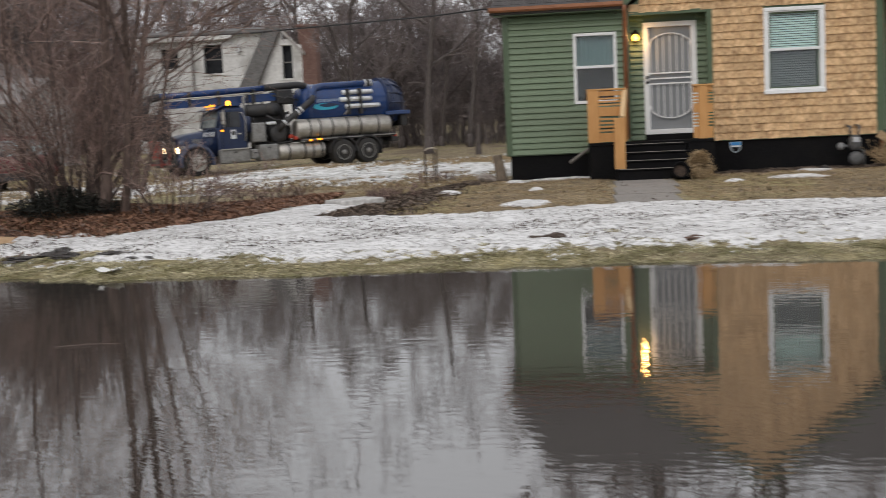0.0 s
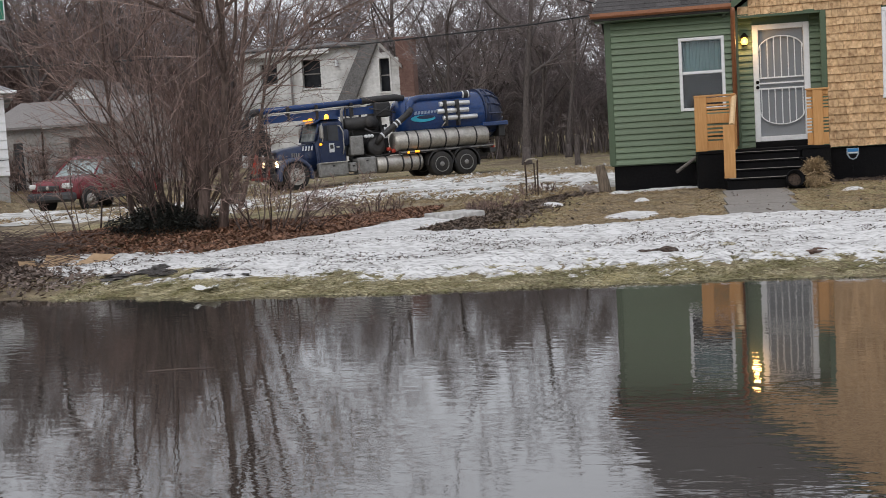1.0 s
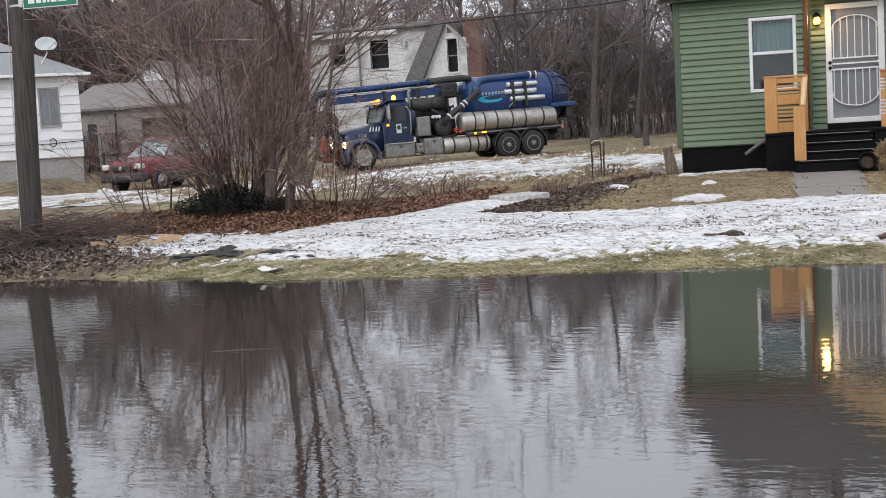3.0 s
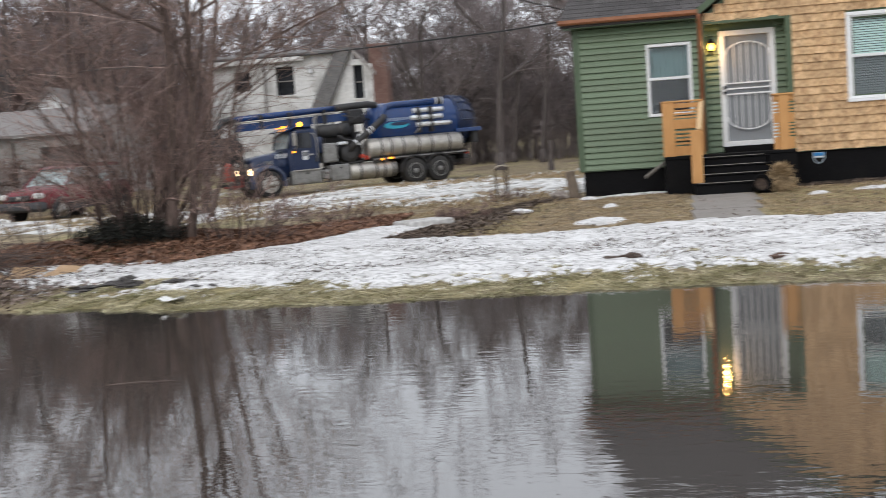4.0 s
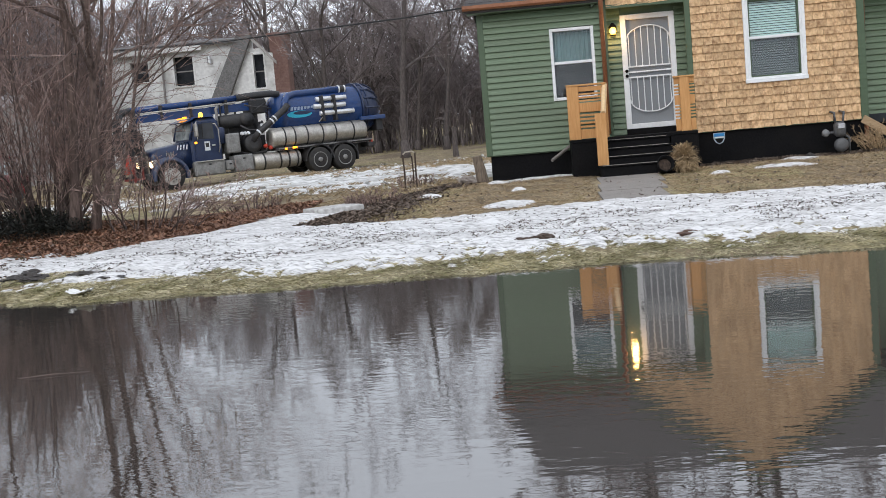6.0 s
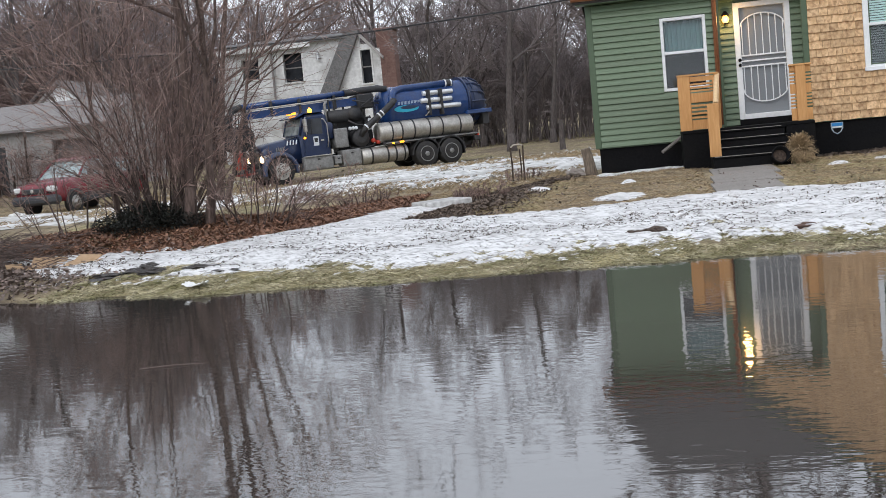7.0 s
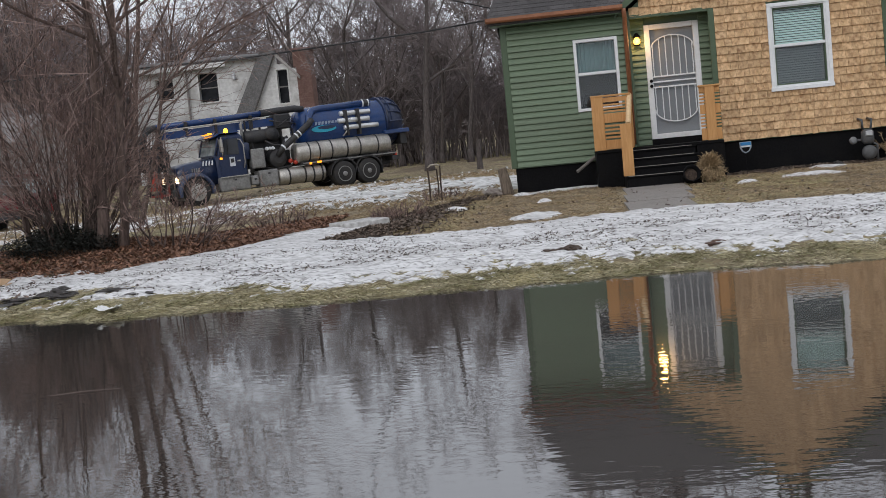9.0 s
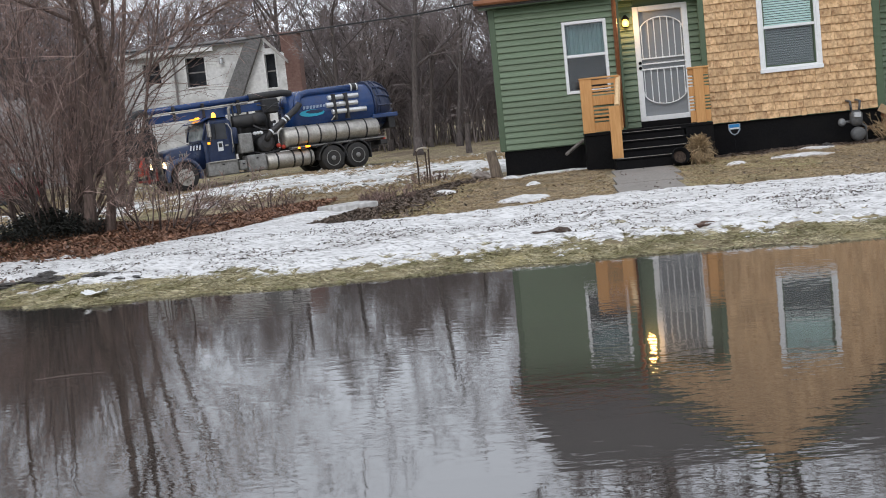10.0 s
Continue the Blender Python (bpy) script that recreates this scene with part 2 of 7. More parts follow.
class Shape:
    """Collects vertices and faces of one part."""

    def __init__(self, m=None):
        self.v, self.f, self.m = [], [], m or Matrix.Identity(4)

    def put(self, verts, faces, m=None):
        k, t = len(self.v), self.m @ m if m else self.m
        self.v.extend(t @ Vector(p) for p in verts)
        self.f.extend(tuple(k + i for i in f) for f in faces)
        return self

    def box(self, x0, x1, y0, y1, z0, z1, r=0.006, m=None):
        """A box with chamfered edges."""
        lo, hi = (x0, y0, z0), (x1, y1, z1)
        r = min(r, *[0.45 * abs(b - a) for a, b in zip(lo, hi)])
        verts, at = [], {}
        for i in range(8):
            s = [(i >> a) & 1 for a in range(3)]
            for axis in range(3):
                at[i, axis] = len(verts)
                verts.append([(hi[a] if s[a] else lo[a]) if a == axis else (hi[a] - r if s[a] else lo[a] + r) for a in range(3)])
        faces = []
        for axis in range(3):
            b, c = 1 << ((axis + 1) % 3), 1 << ((axis + 2) % 3)
            for side in (0, 1 << axis):
                quad = [at[side, axis], at[side | b, axis], at[side | b | c, axis], at[side | c, axis]]
                faces.append(quad if side else quad[::-1])
            for ob in (0, b):
                for oc in (0, c):
                    s = ob | oc
                    e = s | (1 << axis)
                    q = [at[s, (axis + 1) % 3], at[e, (axis + 1) % 3], at[e, (axis + 2) % 3], at[s, (axis + 2) % 3]]
                    faces.append(q if bool(ob) == bool(oc) else q[::-1])
        for i in range(8):
            odd = bin(i).count("1") % 2
            t = [at[i, 0], at[i, 1], at[i, 2]]
            faces.append(t if odd else t[::-1])
        return self.put(verts, faces, m)

    def tube(self, path, radii, sides=8, caps=True, m=None):
        """A round bar along a line of points."""
        path = [Vector(p) for p in path]
        if not isinstance(radii, (list, tuple)):
            radii = [radii] * len(path)
        verts, faces = [], []
        up = Vector((0, 0, 1)) if abs((path[-1] - path[0]).normalized().z) < 0.9 else Vector((1, 0, 0))
        for i, p in enumerate(path):
            d = (path[min(i + 1, len(path) - 1)] - path[max(i - 1, 0)]).normalized()
            a = d.cross(up).normalized()
            b = a.cross(d)
            for s in range(sides):
                w = 2 * math.pi * s / sides
                verts.append(p + radii[i] * (math.cos(w) * a + math.sin(w) * b))
        for i in range(len(path) - 1):
            for s in range(sides):
                t = (s + 1) % sides
                faces.append((i * sides + s, i * sides + t, (i + 1) * sides + t, (i + 1) * sides + s))
        if caps:
            faces.append(tuple(range(sides))[::-1])
            faces.append(tuple(range((len(path) - 1) * sides, len(path) * sides)))
        return self.put(verts, faces, m)

    def lathe(self, profile, axis="y", sides=20, m=None):
        """Turned about an axis: profile of (along, radius)."""
        pts = {"x": lambda u: (u, 0, 0), "y": lambda u: (0, u, 0), "z": lambda u: (0, 0, u)}[axis]
        return self.tube_profile([pts(u) for u, _ in profile], [r for _, r in profile], axis, sides, m)

    def tube_profile(self, centres, radii, axis, sides, m):
        verts, faces = [], []
        for c, r in zip(centres, radii):
            for s in range(sides):
                w = 2 * math.pi * s / sides
                o = {"x": (0, r * math.cos(w), r * math.sin(w)), "y": (r * math.sin(w), 0, r * math.cos(w)), "z": (r * math.cos(w), r * math.sin(w), 0)}[axis]
                verts.append((c[0] + o[0], c[1] + o[1], c[2] + o[2]))
        for i in range(len(centres) - 1):
            for s in range(sides):
                t = (s + 1) % sides
                faces.append((i * sides + s, i * sides + t, (i + 1) * sides + t, (i + 1) * sides + s))
        faces.append(tuple(range(sides))[::-1])
        faces.append(tuple(range((len(centres) - 1) * sides, len(centres) * sides)))
        return self.put(verts, faces, m)

    def prism(self, outline, axis, a, b, m=None):
        """An outline in two axes drawn out along the third from a to b."""
        n = len(outline)
        place = {"x": lambda u, v, w: (w, u, v), "y": lambda u, v, w: (u, w, v), "z": lambda u, v, w: (u, v, w)}[axis]
        verts = [place(u, v, w) for w in (a, b) for u, v in outline]
        faces = [tuple(range(n))[::-1], tuple(range(n, 2 * n))]
        faces += [(i, (i + 1) % n, n + (i + 1) % n, n + i) for i in range(n)]
        return self.put(verts, faces, m)

    def mesh(self, name, material, origin=Vector(), smooth=False):
        me = bpy.data.meshes.new(name)
        me.from_pydata([tuple(p - origin) for p in self.v], [], self.f)
        me.materials.append(material)
        bm = bmesh.new()
        bm.from_mesh(me)
        bmesh.ops.recalc_face_normals(bm, faces=bm.faces)
        bm.to_mesh(me)
        bm.free()
        if smooth:
            me.polygons.foreach_set("use_smooth", [True] * len(me.polygons))
        return me


def thing(name, at, label, category, group="", kind=""):
    ob = new(name)
    ob.location = at
    ob.empty_display_size = 0.2
    ORIGIN[ob.name] = Vector(at)
    return tagged(ob, label, category, group, kind)


def part(name, shape, material, parent, label="", smooth=False):
    origin = ORIGIN[parent.name]
    ob = new(name, shape.mesh(name, material, origin, smooth))
    ob.parent = parent
    ORIGIN[ob.name] = origin
    return tagged(ob, label)


def solid(name, shape, material, label, category, at=(0, 0, 0), group="", kind="", smooth=False):
    """A thing of one mesh."""
    ob = new(name, shape.mesh(name, material, Vector(at), smooth))
    ob.location = at
    ORIGIN[ob.name] = Vector(at)
    return tagged(ob, label, category, group, kind)


def piece(name, mesh, parent, m):
    ob = new(name, mesh)
    ob.parent = parent
    ob.matrix_basis = Matrix.Translation(-ORIGIN[parent.name]) @ m
    return ob


def raw(name, verts, faces, material, smooth=False):
    me = bpy.data.meshes.new(name)
    me.from_pydata(verts, [], faces)
    me.materials.append(material)
    if smooth:
        me.polygons.foreach_set("use_smooth", [True] * len(me.polygons))
    return me


def ramp_of(x, points):
    return float(np.interp(x, [p[0] for p in points], [p[1] for p in points]))


def step01(x):
    x = min(max(x, 0.0), 1.0)
    return x * x * (3 - 2 * x)


# ---- the lie of the land; the flood stands at height 0 ----
PROFILE = [(-400, 1.2), (-40, 0.6), (-9, 0.3), (-4, -0.14), (9.3, -0.16), (10.7, 0.0), (11.8, 0.11), (14.5, 0.24), (17, 0.32), (20, 0.41), (24, 0.42), (30, 0.36), (48, 0.37), (70, 0.6), (112, 0.9), (135, 3.6), (200, 5.5), (900, 6.0)]


def land(x, y):
    shift = 0.55 * step01((-x - 4.4) / 1.6) - 0.25 * step01((x - 1.0) / 2.0)
    z = ramp_of(y - shift if y < 14 else y, PROFILE)
    z += 0.55 * step01((-x - 20.6) / 1.6) * step01((y - 31) / 4)
    # the drive dips where the truck's nose and the car stand
    z -= 0.21 * step01((-x - 9.5) / 3.5) * step01((y - 26) / 6) * (1 - step01((y - 44) / 5))
    near = step01((y - 9.0) / 2.0) if y < 200 else 0
    z += near * (0.030 * noise.noise(Vector((x * 0.9, y * 0.9, 0))) + 0.022 * noise.noise(Vector((x * 3.1, y * 3.1, 4))) + 0.008 * noise.noise(Vector((x * 9, y * 9, 9))))
    if 14.2 < y < 18.5 and -9.5 < x < -3.5:
        z += 0.22 * step01(1 - abs(x + 6.9) / 2.4) * step01(1 - abs(y - 16.0) / 1.8)
    return z


def sheet(name, xs, ys, height, material, keep=None):
    verts = [(x, y, height(x, y)) for y in ys for x in xs]
    w = len(xs)
    faces = []
    for j in range(len(ys) - 1):
        for i in range(w - 1):
            q = (j * w + i, j * w + i + 1, (j + 1) * w + i + 1, (j + 1) * w + i)
            if keep is None or any(keep[k] for k in q):
                faces.append(q)
    return raw(name, verts, faces, material, True)


def graded(stops):
    out = []
    for a, b, s in stops:
        out += list(np.arange(a, b - 1e-6, s))
    return [float(v) for v in out] + [stops[-1][1]]


GX = graded([(-900, -200, 100), (-200, -60, 10), (-60, -16, 1.0), (-16, -11, 0.3), (-11, 7, 0.09), (7, 12, 0.4), (12, 60, 3), (60, 200, 20), (200, 900, 100)])
GY = graded([(-500, -60, 40), (-60, -12, 4), (-12, 9.6, 0.8), (9.6, 16, 0.09), (16, 22, 0.14), (22, 34, 0.4), (34, 60, 1.0), (60, 160, 6), (160, 900, 90)])
tagged(new("ground", sheet("ground", GX, GY, land, M_GROUND)), "wet winter lawn and verge of dead grass and mud", "ground", kind="structure")
wx, wy = graded([(-120, 120, 20)]), graded([(-14, 14, 4)])
tagged(new("water", sheet("water", wx, wy, lambda x, y: 0.0, M_WATER)), "brown flood water standing over the street, faintly rippled", "water", kind="structure")


def drift(x, y):
    """How thick the old snow lies: positive where it covers the ground."""
    n1 = noise.noise(Vector((x * 0.7, y * 1.2, 20)))
    n2 = noise.noise(Vector((x * 2.3, y * 4.0, 30)))
    n3 = noise.noise(Vector((x * 7.0, y * 9.0, 40)))
    n4 = noise.noise(Vector((x * 15.0, y * 24.0, 45)))
    rough = 0.35 * n1 + 0.42 * n2 + 0.50 * n3 + 0.42 * n4
    top = float(np.interp(x, [-14, -7.2, -5.7, -5.0, -4.2, -3.4, -2.3, -1.3, 0.0, 0.9, 2.2, 4, 8], [14.6, 14.4, 14.0, 14.6, 15.5, 15.4, 15.0, 14.85, 15.05, 15.4, 15.2, 14.8, 14.6]))
    low = float(np.interp(x, [-14, -8, -6.8, -5.4, -4, 3.2, 8], [13.6, 13.4, 12.3, 11.9, 11.6, 11.45, 11.6]))
    band = min((y - low) / 0.5, (top - y) / 0.30)
    ruts = -0.40 * math.exp(-((y - 12.5 - 0.1 * n1) / 0.45) ** 2) - 0.25 * math.exp(-((y - 13.2) / 0.3) ** 2)
    band = min(band, 1.15) + (1.1 + 0.95 * step01((14.4 - y) / 1.6)) * rough + (ruts if x > -6 else -0.5)
    # a muddy puddled hollow where the walk meets the water
    band -= 1.5 * math.exp(-((x + 5.35) / 0.75) ** 2 - ((y - 12.35) / 0.32) ** 2) * (1 + n2)
    # the snowed-over side path between the leaves and the lawn
    side = 1.0 - abs(x - (-3.80 + (y - 15.2) * 0.42)) / 0.46
    if 15 < y < 17.5:
        band = max(band, min(side * 1.3 + 0.3, (17.5 - y) / 0.4) + 0.35 * rough)
    # single patches on the lawn and along the foundation
    for px, py, rx, ry in ((-0.30, 16.1, 0.36, 0.55), (0.35, 20.72, 0.95, 0.16), (4.05, 18.9, 0.5, 0.35), (4.6, 20.3, 0.35, 0.2), (-0.55, 20.5, 0.2, 0.2), (1.3, 20.3, 0.25, 0.16), (-1.6, 18.4, 0.2, 0.2), (3.0, 18.6, 0.16, 0.2), (-0.2, 18.5, 0.12, 0.2)):
        band = max(band, 1.0 - ((x - px) / rx) ** 2 - ((y - py) / ry) ** 2 + 0.3 * rough)
    return band


def back_drift(x, y):
    """Snow left along the drive and the yards behind."""
    n1 = noise.noise(Vector((x * 0.35, y * 0.30, 50)))
    n2 = noise.noise(Vector((x * 0.9, y * 0.28, 60)))
    n3 = noise.noise(Vector((x * 2.6, y * 0.6, 70)))
    mid = float(np.interp(x, [-40, -20, -12, -7, -3, 3], [21.5, 23.5, 30.0, 34.0, 31.0, 29]))
    wide = float(np.interp(x, [-40, -20, -12, -7, -3, 3], [3.6, 3.2, 10.0, 11.5, 8.0, 4.5]))
    return 0.75 - (abs(y - mid) / wide) ** 2 * 0.75 + 0.45 * n1 + 0.85 * n2 + 1.25 * n3


def snow_sheet(xs, ys, amount, thick, cover):
    keep = [amount(x, y) > -0.06 for y in ys for x in xs]
    return sheet("snow", xs, ys, lambda x, y: land(x, y) + thick * min(max(amount(x, y), -0.4), 0.9) + 0.004, cover, keep)


tagged(new("snow", snow_sheet(graded([(-13, 7.5, 0.05)]), graded([(11.0, 21, 0.05)]), drift, 0.045, M_SNOW)), "thin old trampled snow over the sidewalk and lawn", "snow", kind="stuff")
tagged(new("snow", snow_sheet(graded([(-38, 3, 0.16)]), graded([(19.8, 44, 0.2)]), back_drift, 0.03, M_SNOWTHIN)), "patchy melting snow along the drive behind", "snow", kind="stuff")

# ---- the small house with green siding and a shingled gable ----
FRONT = 21.0
house = thing("house", (2.6, 23.5, 0.42), "small house with green siding and a new cedar-shingled gable front", "house")
# walls with their openings: pieces of wall between the holes
walls = Shape()
for x0, x1, z0, z1 in ((-0.72, 0.56, 0.86, 3.42), (1.26, 1.5, 0.86, 3.42), (0.56, 1.26, 0.86, 1.80), (0.56, 1.26, 2.99, 3.42)):
    walls.box(x0, x1, FRONT, FRONT + 0.14, z0, z1, 0.002)
for x0, x1, z0, z1 in ((2.97, 4.02, 0.98, 3.42), (4.84, 5.95, 0.98, 3.42), (4.02, 4.84, 0.98, 1.90), (4.02, 4.84, 3.19, 3.42), (1.5, 2.97, 3.33, 3.42)):
    walls.box(x0, x1, FRONT, FRONT + 0.14, z0, z1, 0.002)
walls.prism([(1.5, 3.42), (5.95, 3.42), (3.80, 5.20)], "y", FRONT, FRONT + 0.14)
walls.box(1.36, 1.5, FRONT + 0.14, FRONT + 0.34, 0.98, 3.42, 0.002)
walls.box(2.97, 3.11, FRONT + 0.14, FRONT + 0.34, 0.98, 3.42, 0.002)
walls.box(1.36, 1.84, FRONT + 0.34, FRONT + 0.46, 0.98, 3.42, 0.002)
walls.box(2.72, 3.11, FRONT + 0.34, FRONT + 0.46, 0.98, 3.42, 0.002)
walls.box(1.84, 2.72, FRONT + 0.34, FRONT + 0.46, 3.17, 3.42, 0.002)
walls.box(1.5, 2.97, FRONT + 0.145, FRONT + 0.34, 3.35, 3.42, 0.002)
walls.box(-0.72, -0.58, FRONT + 0.14, 27.6, 0.86, 3.42, 0.002)
walls.box(5.81, 5.95, FRONT + 0.14, FRONT + 0.7, 0.98, 3.42, 0.002)
walls.box(5.95, 8.6, FRONT + 0.56, FRONT + 0.7, 0.9, 3.42, 0.002)
walls.box(8.46, 8.6, FRONT + 0.7, 27.6, 0.9, 3.42, 0.002)
walls.box(-0.72, 8.6, 27.6, 27.74, 0.86, 3.42, 0.002)
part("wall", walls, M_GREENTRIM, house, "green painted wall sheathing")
for x0, x1, y0, y1, z1 in ((-0.68, 5.9, FRONT + 0.04, FRONT + 0.2, 0.985), (-0.68, -0.5, FRONT + 0.2, 27.7, 0.86), (5.9, 8.55, FRONT + 0.6, FRONT + 0.76, 0.9), (8.38, 8.55, FRONT + 0.76, 27.7, 0.9)):
    part("foundation", Shape().box(x0, x1, y0, y1, 0.1, z1, 0.004), M_BLACK, house, "black-painted block foundation")
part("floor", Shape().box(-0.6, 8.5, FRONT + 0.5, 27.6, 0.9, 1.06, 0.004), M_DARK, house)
# roofs
roof = Shape()
k = 3.50 + (21.15 - 20.72) * (6.15 - 3.50) / (24.35 - 20.72)
deck = [(-0.86, 21.15, k), (8.76, 21.15, k), (7.95, 24.35, 6.15), (-0.1, 24.35, 6.15), (-0.95, 28.0, 3.50), (8.85, 28.0, 3.50)]
roof.put([*deck, *[(x, y, z - 0.10) for x, y, z in deck]], [(0, 1, 2, 3), (3, 2, 5, 4), (0, 3, 4), (1, 5, 2), (6, 9, 8, 7), (9, 10, 11, 8), (6, 10, 9), (7, 8, 11), (0, 6, 7, 1), (4, 5, 11, 10), (0, 4, 10, 6), (1, 7, 11, 5)])
for a0, a1, b0, b1 in ((-0.95, 1.42, -0.86, 1.42), (6.02, 8.85, 6.02, 8.76)):
    roof.put([(a0, 20.72, 3.50), (a1, 20.72, 3.50), (b1, 21.15, k), (b0, 21.15, k), (a0, 20.72, 3.40), (a1, 20.72, 3.40), (b1, 21.15, k - 0.1), (b0, 21.15, k - 0.1)], [(0, 1, 2, 3), (7, 6, 5, 4), (0, 4, 5, 1), (1, 5, 6, 2), (3, 7, 4, 0)])
roof.prism([(1.28, 3.42), (3.80, 5.36), (6.17, 3.42), (6.17, 3.33), (3.80, 5.25), (1.28, 3.33)], "y", FRONT - 0.16, 24.2)
part("roof", roof, M_ROOF, house, "grey asphalt shingle roof")
tabs, rng = Shape(), random.Random(5)
slope = math.atan2(6.15 - 3.50, 24.35 - 20.72)
for row in range(11):
    d = row * 0.14
    x = -0.93 + d * 0.2 - rng.random() * 0.3
    while x < 1.36 + d * 1.2:
        w = rng.choice((0.16, 0.3, 0.3, 0.42))
        x0 = max(x, -0.93 + d * 0.2)
        if x + w - 0.012 > x0 + 0.02:
            tabs.put([(x0, 0, 0.011), (x + w - 0.012, 0, 0.011), (x + w - 0.012, 0.2, 0.003), (x0, 0.2, 0.003), (x0, 0, 0.001), (x + w - 0.012, 0, 0.001)], [(0, 1, 2, 3), (4, 5, 1, 0)], Matrix.Translation((0, 20.72, 3.503)) @ Matrix.Rotation(slope, 4, "X") @ Matrix.Translation((0, d, 0)))
        x += w
part("shingle_layer", tabs, M_ROOF, house, "grey three-tab roof shingles")["kind"] = "stuff"
# gutter, downspout, trims
gutter = Shape()
gutter.prism([(20.61, 3.53), (20.61, 3.475), (20.64, 3.445), (20.72, 3.445), (20.72, 3.53), (20.70, 3.53), (20.70, 3.46), (20.65, 3.46), (20.63, 3.48), (20.63, 3.53)], "x", -0.97, 1.42)
part("gutter", gutter, M_COPPER, house, "copper-brown gutter")
part("downspout", Shape().tube([(1.44, 20.66, 3.44), (1.45, 20.8, 3.30), (1.455, 20.93, 3.18), (1.45, 20.93, 1.10)], 0.04, 8), M_COPPER, house, "copper-brown downspout", True)
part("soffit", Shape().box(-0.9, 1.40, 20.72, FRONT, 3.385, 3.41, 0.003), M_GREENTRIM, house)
for name, x0, x1, z0, z1, y0 in (("corner_trim", -0.75, -0.64, 0.87, 3.40, -0.03), ("corner_trim", 5.84, 5.97, 0.98, 3.40, -0.035), ("corner_trim", 1.49, 1.54, 1.0, 3.33, -0.02), ("corner_trim", 2.90, 3.0, 1.0, 3.36, -0.03)):
    part(name, Shape().box(x0, x1, FRONT + y0, FRONT + 0.02, z0, z1, 0.006), M_GREENTRIM, house)
part("door_header", Shape().box(1.54, 2.90, FRONT - 0.03, FRONT + 0.02, 3.29, 3.36, 0.006), M_GREENTRIM, house)
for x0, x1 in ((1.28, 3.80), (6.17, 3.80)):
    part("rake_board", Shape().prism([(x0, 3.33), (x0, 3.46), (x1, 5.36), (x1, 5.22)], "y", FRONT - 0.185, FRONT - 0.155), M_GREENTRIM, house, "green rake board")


def window(parent, x0, x1, z0, z1, y, rail):
    """A sash window in its opening: frame, rail, sill, two panes."""
    w = part("window_frame", Shape().box(x0, x0 + 0.055, y - 0.03, y + 0.08, z0, z1).box(x1 - 0.055, x1, y - 0.03, y + 0.08, z0, z1).box(x0 + 0.055, x1 - 0.055, y - 0.03, y + 0.08, z1 - 0.055, z1).box(x0 + 0.055, x1 - 0.055, y - 0.035, y + 0.08, z0, z0 + 0.055), M_WHITE, parent, "white vinyl sash window")
    part("meeting_rail", Shape().box(x0 + 0.055, x1 - 0.055, y - 0.012, y + 0.06, rail - 0.025, rail + 0.025), M_WHITE, w)
    for a, b, d in ((z0 + 0.055, rail - 0.025, 0.03), (rail + 0.025, z1 - 0.055, 0.045)):
        pane = part("pane", Shape().box(x0 + 0.055, x1 - 0.055, y + d, y + d + 0.006, a, b, 0.001), M_GLASS, w)
        pane.visible_shadow = False
    return w


left_window = window(house, 0.52, 1.30, 1.76, 3.03, FRONT, 2.42)
folds = Shape()
xs = [0.55 + 0.72 * i / 60 for i in range(61)]
wave = [FRONT + 0.11 + 0.010 * math.sin(i * 0.9) + 0.006 * math.sin(i * 2.3) for i in range(61)]
folds.put([(x, y, z) for z in (2.40, 3.0) for x, y in zip(xs, wave)], [(i, i + 1, i + 62, i + 61) for i in range(60)])
part("curtain", folds, M_CURTAIN, left_window, "teal-grey curtain")
# dark sheet close behind the pane stands in for the unlit room
part("unlit_room_sheet", Shape().box(0.5, 1.35, FRONT + 0.30, FRONT + 0.34, 1.6, 3.1, 0.002), M_DARK, left_window)
right_window = window(house, 3.94, 4.92, 1.82, 3.27, FRONT, 2.56)
casing = Shape()
for b in ((3.90, 3.965, 1.80, 3.29), (4.895, 4.96, 1.80, 3.29)):
    casing.box(b[0], b[1], FRONT - 0.045, FRONT + 0.01, b[2], b[3])
casing.box(3.90, 4.96, FRONT - 0.05, FRONT + 0.01, 3.235, 3.30).box(3.89, 4.97, FRONT - 0.06, FRONT + 0.01, 1.775, 1.845)
part("casing", casing, M_WHITE, right_window)
for i in range(15):
    z = 2.60 + i * 0.042
    part("blind_slat", Shape().box(4.0, 4.86, -0.02, 0.02, -0.0015, 0.0015, 0.001, Matrix.Translation((0, FRONT + 0.09, z)) @ Matrix.Rotation(radians(55), 4, "X")), M_BLIND, right_window)
for i in range(15):
    z = 1.90 + i * 0.042
    part("blind_slat", Shape().box(4.0, 4.86, -0.02, 0.02, -0.0015, 0.0015, 0.001, Matrix.Translation((0, FRONT + 0.09, z)) @ Matrix.Rotation(radians(55), 4, "X")), M_BLINDLOW, right_window)
part("unlit_room_sheet", Shape().box(3.85, 5.0, FRONT + 0.16, FRONT + 0.19, 1.7, 3.35, 0.002), M_DARK, right_window)

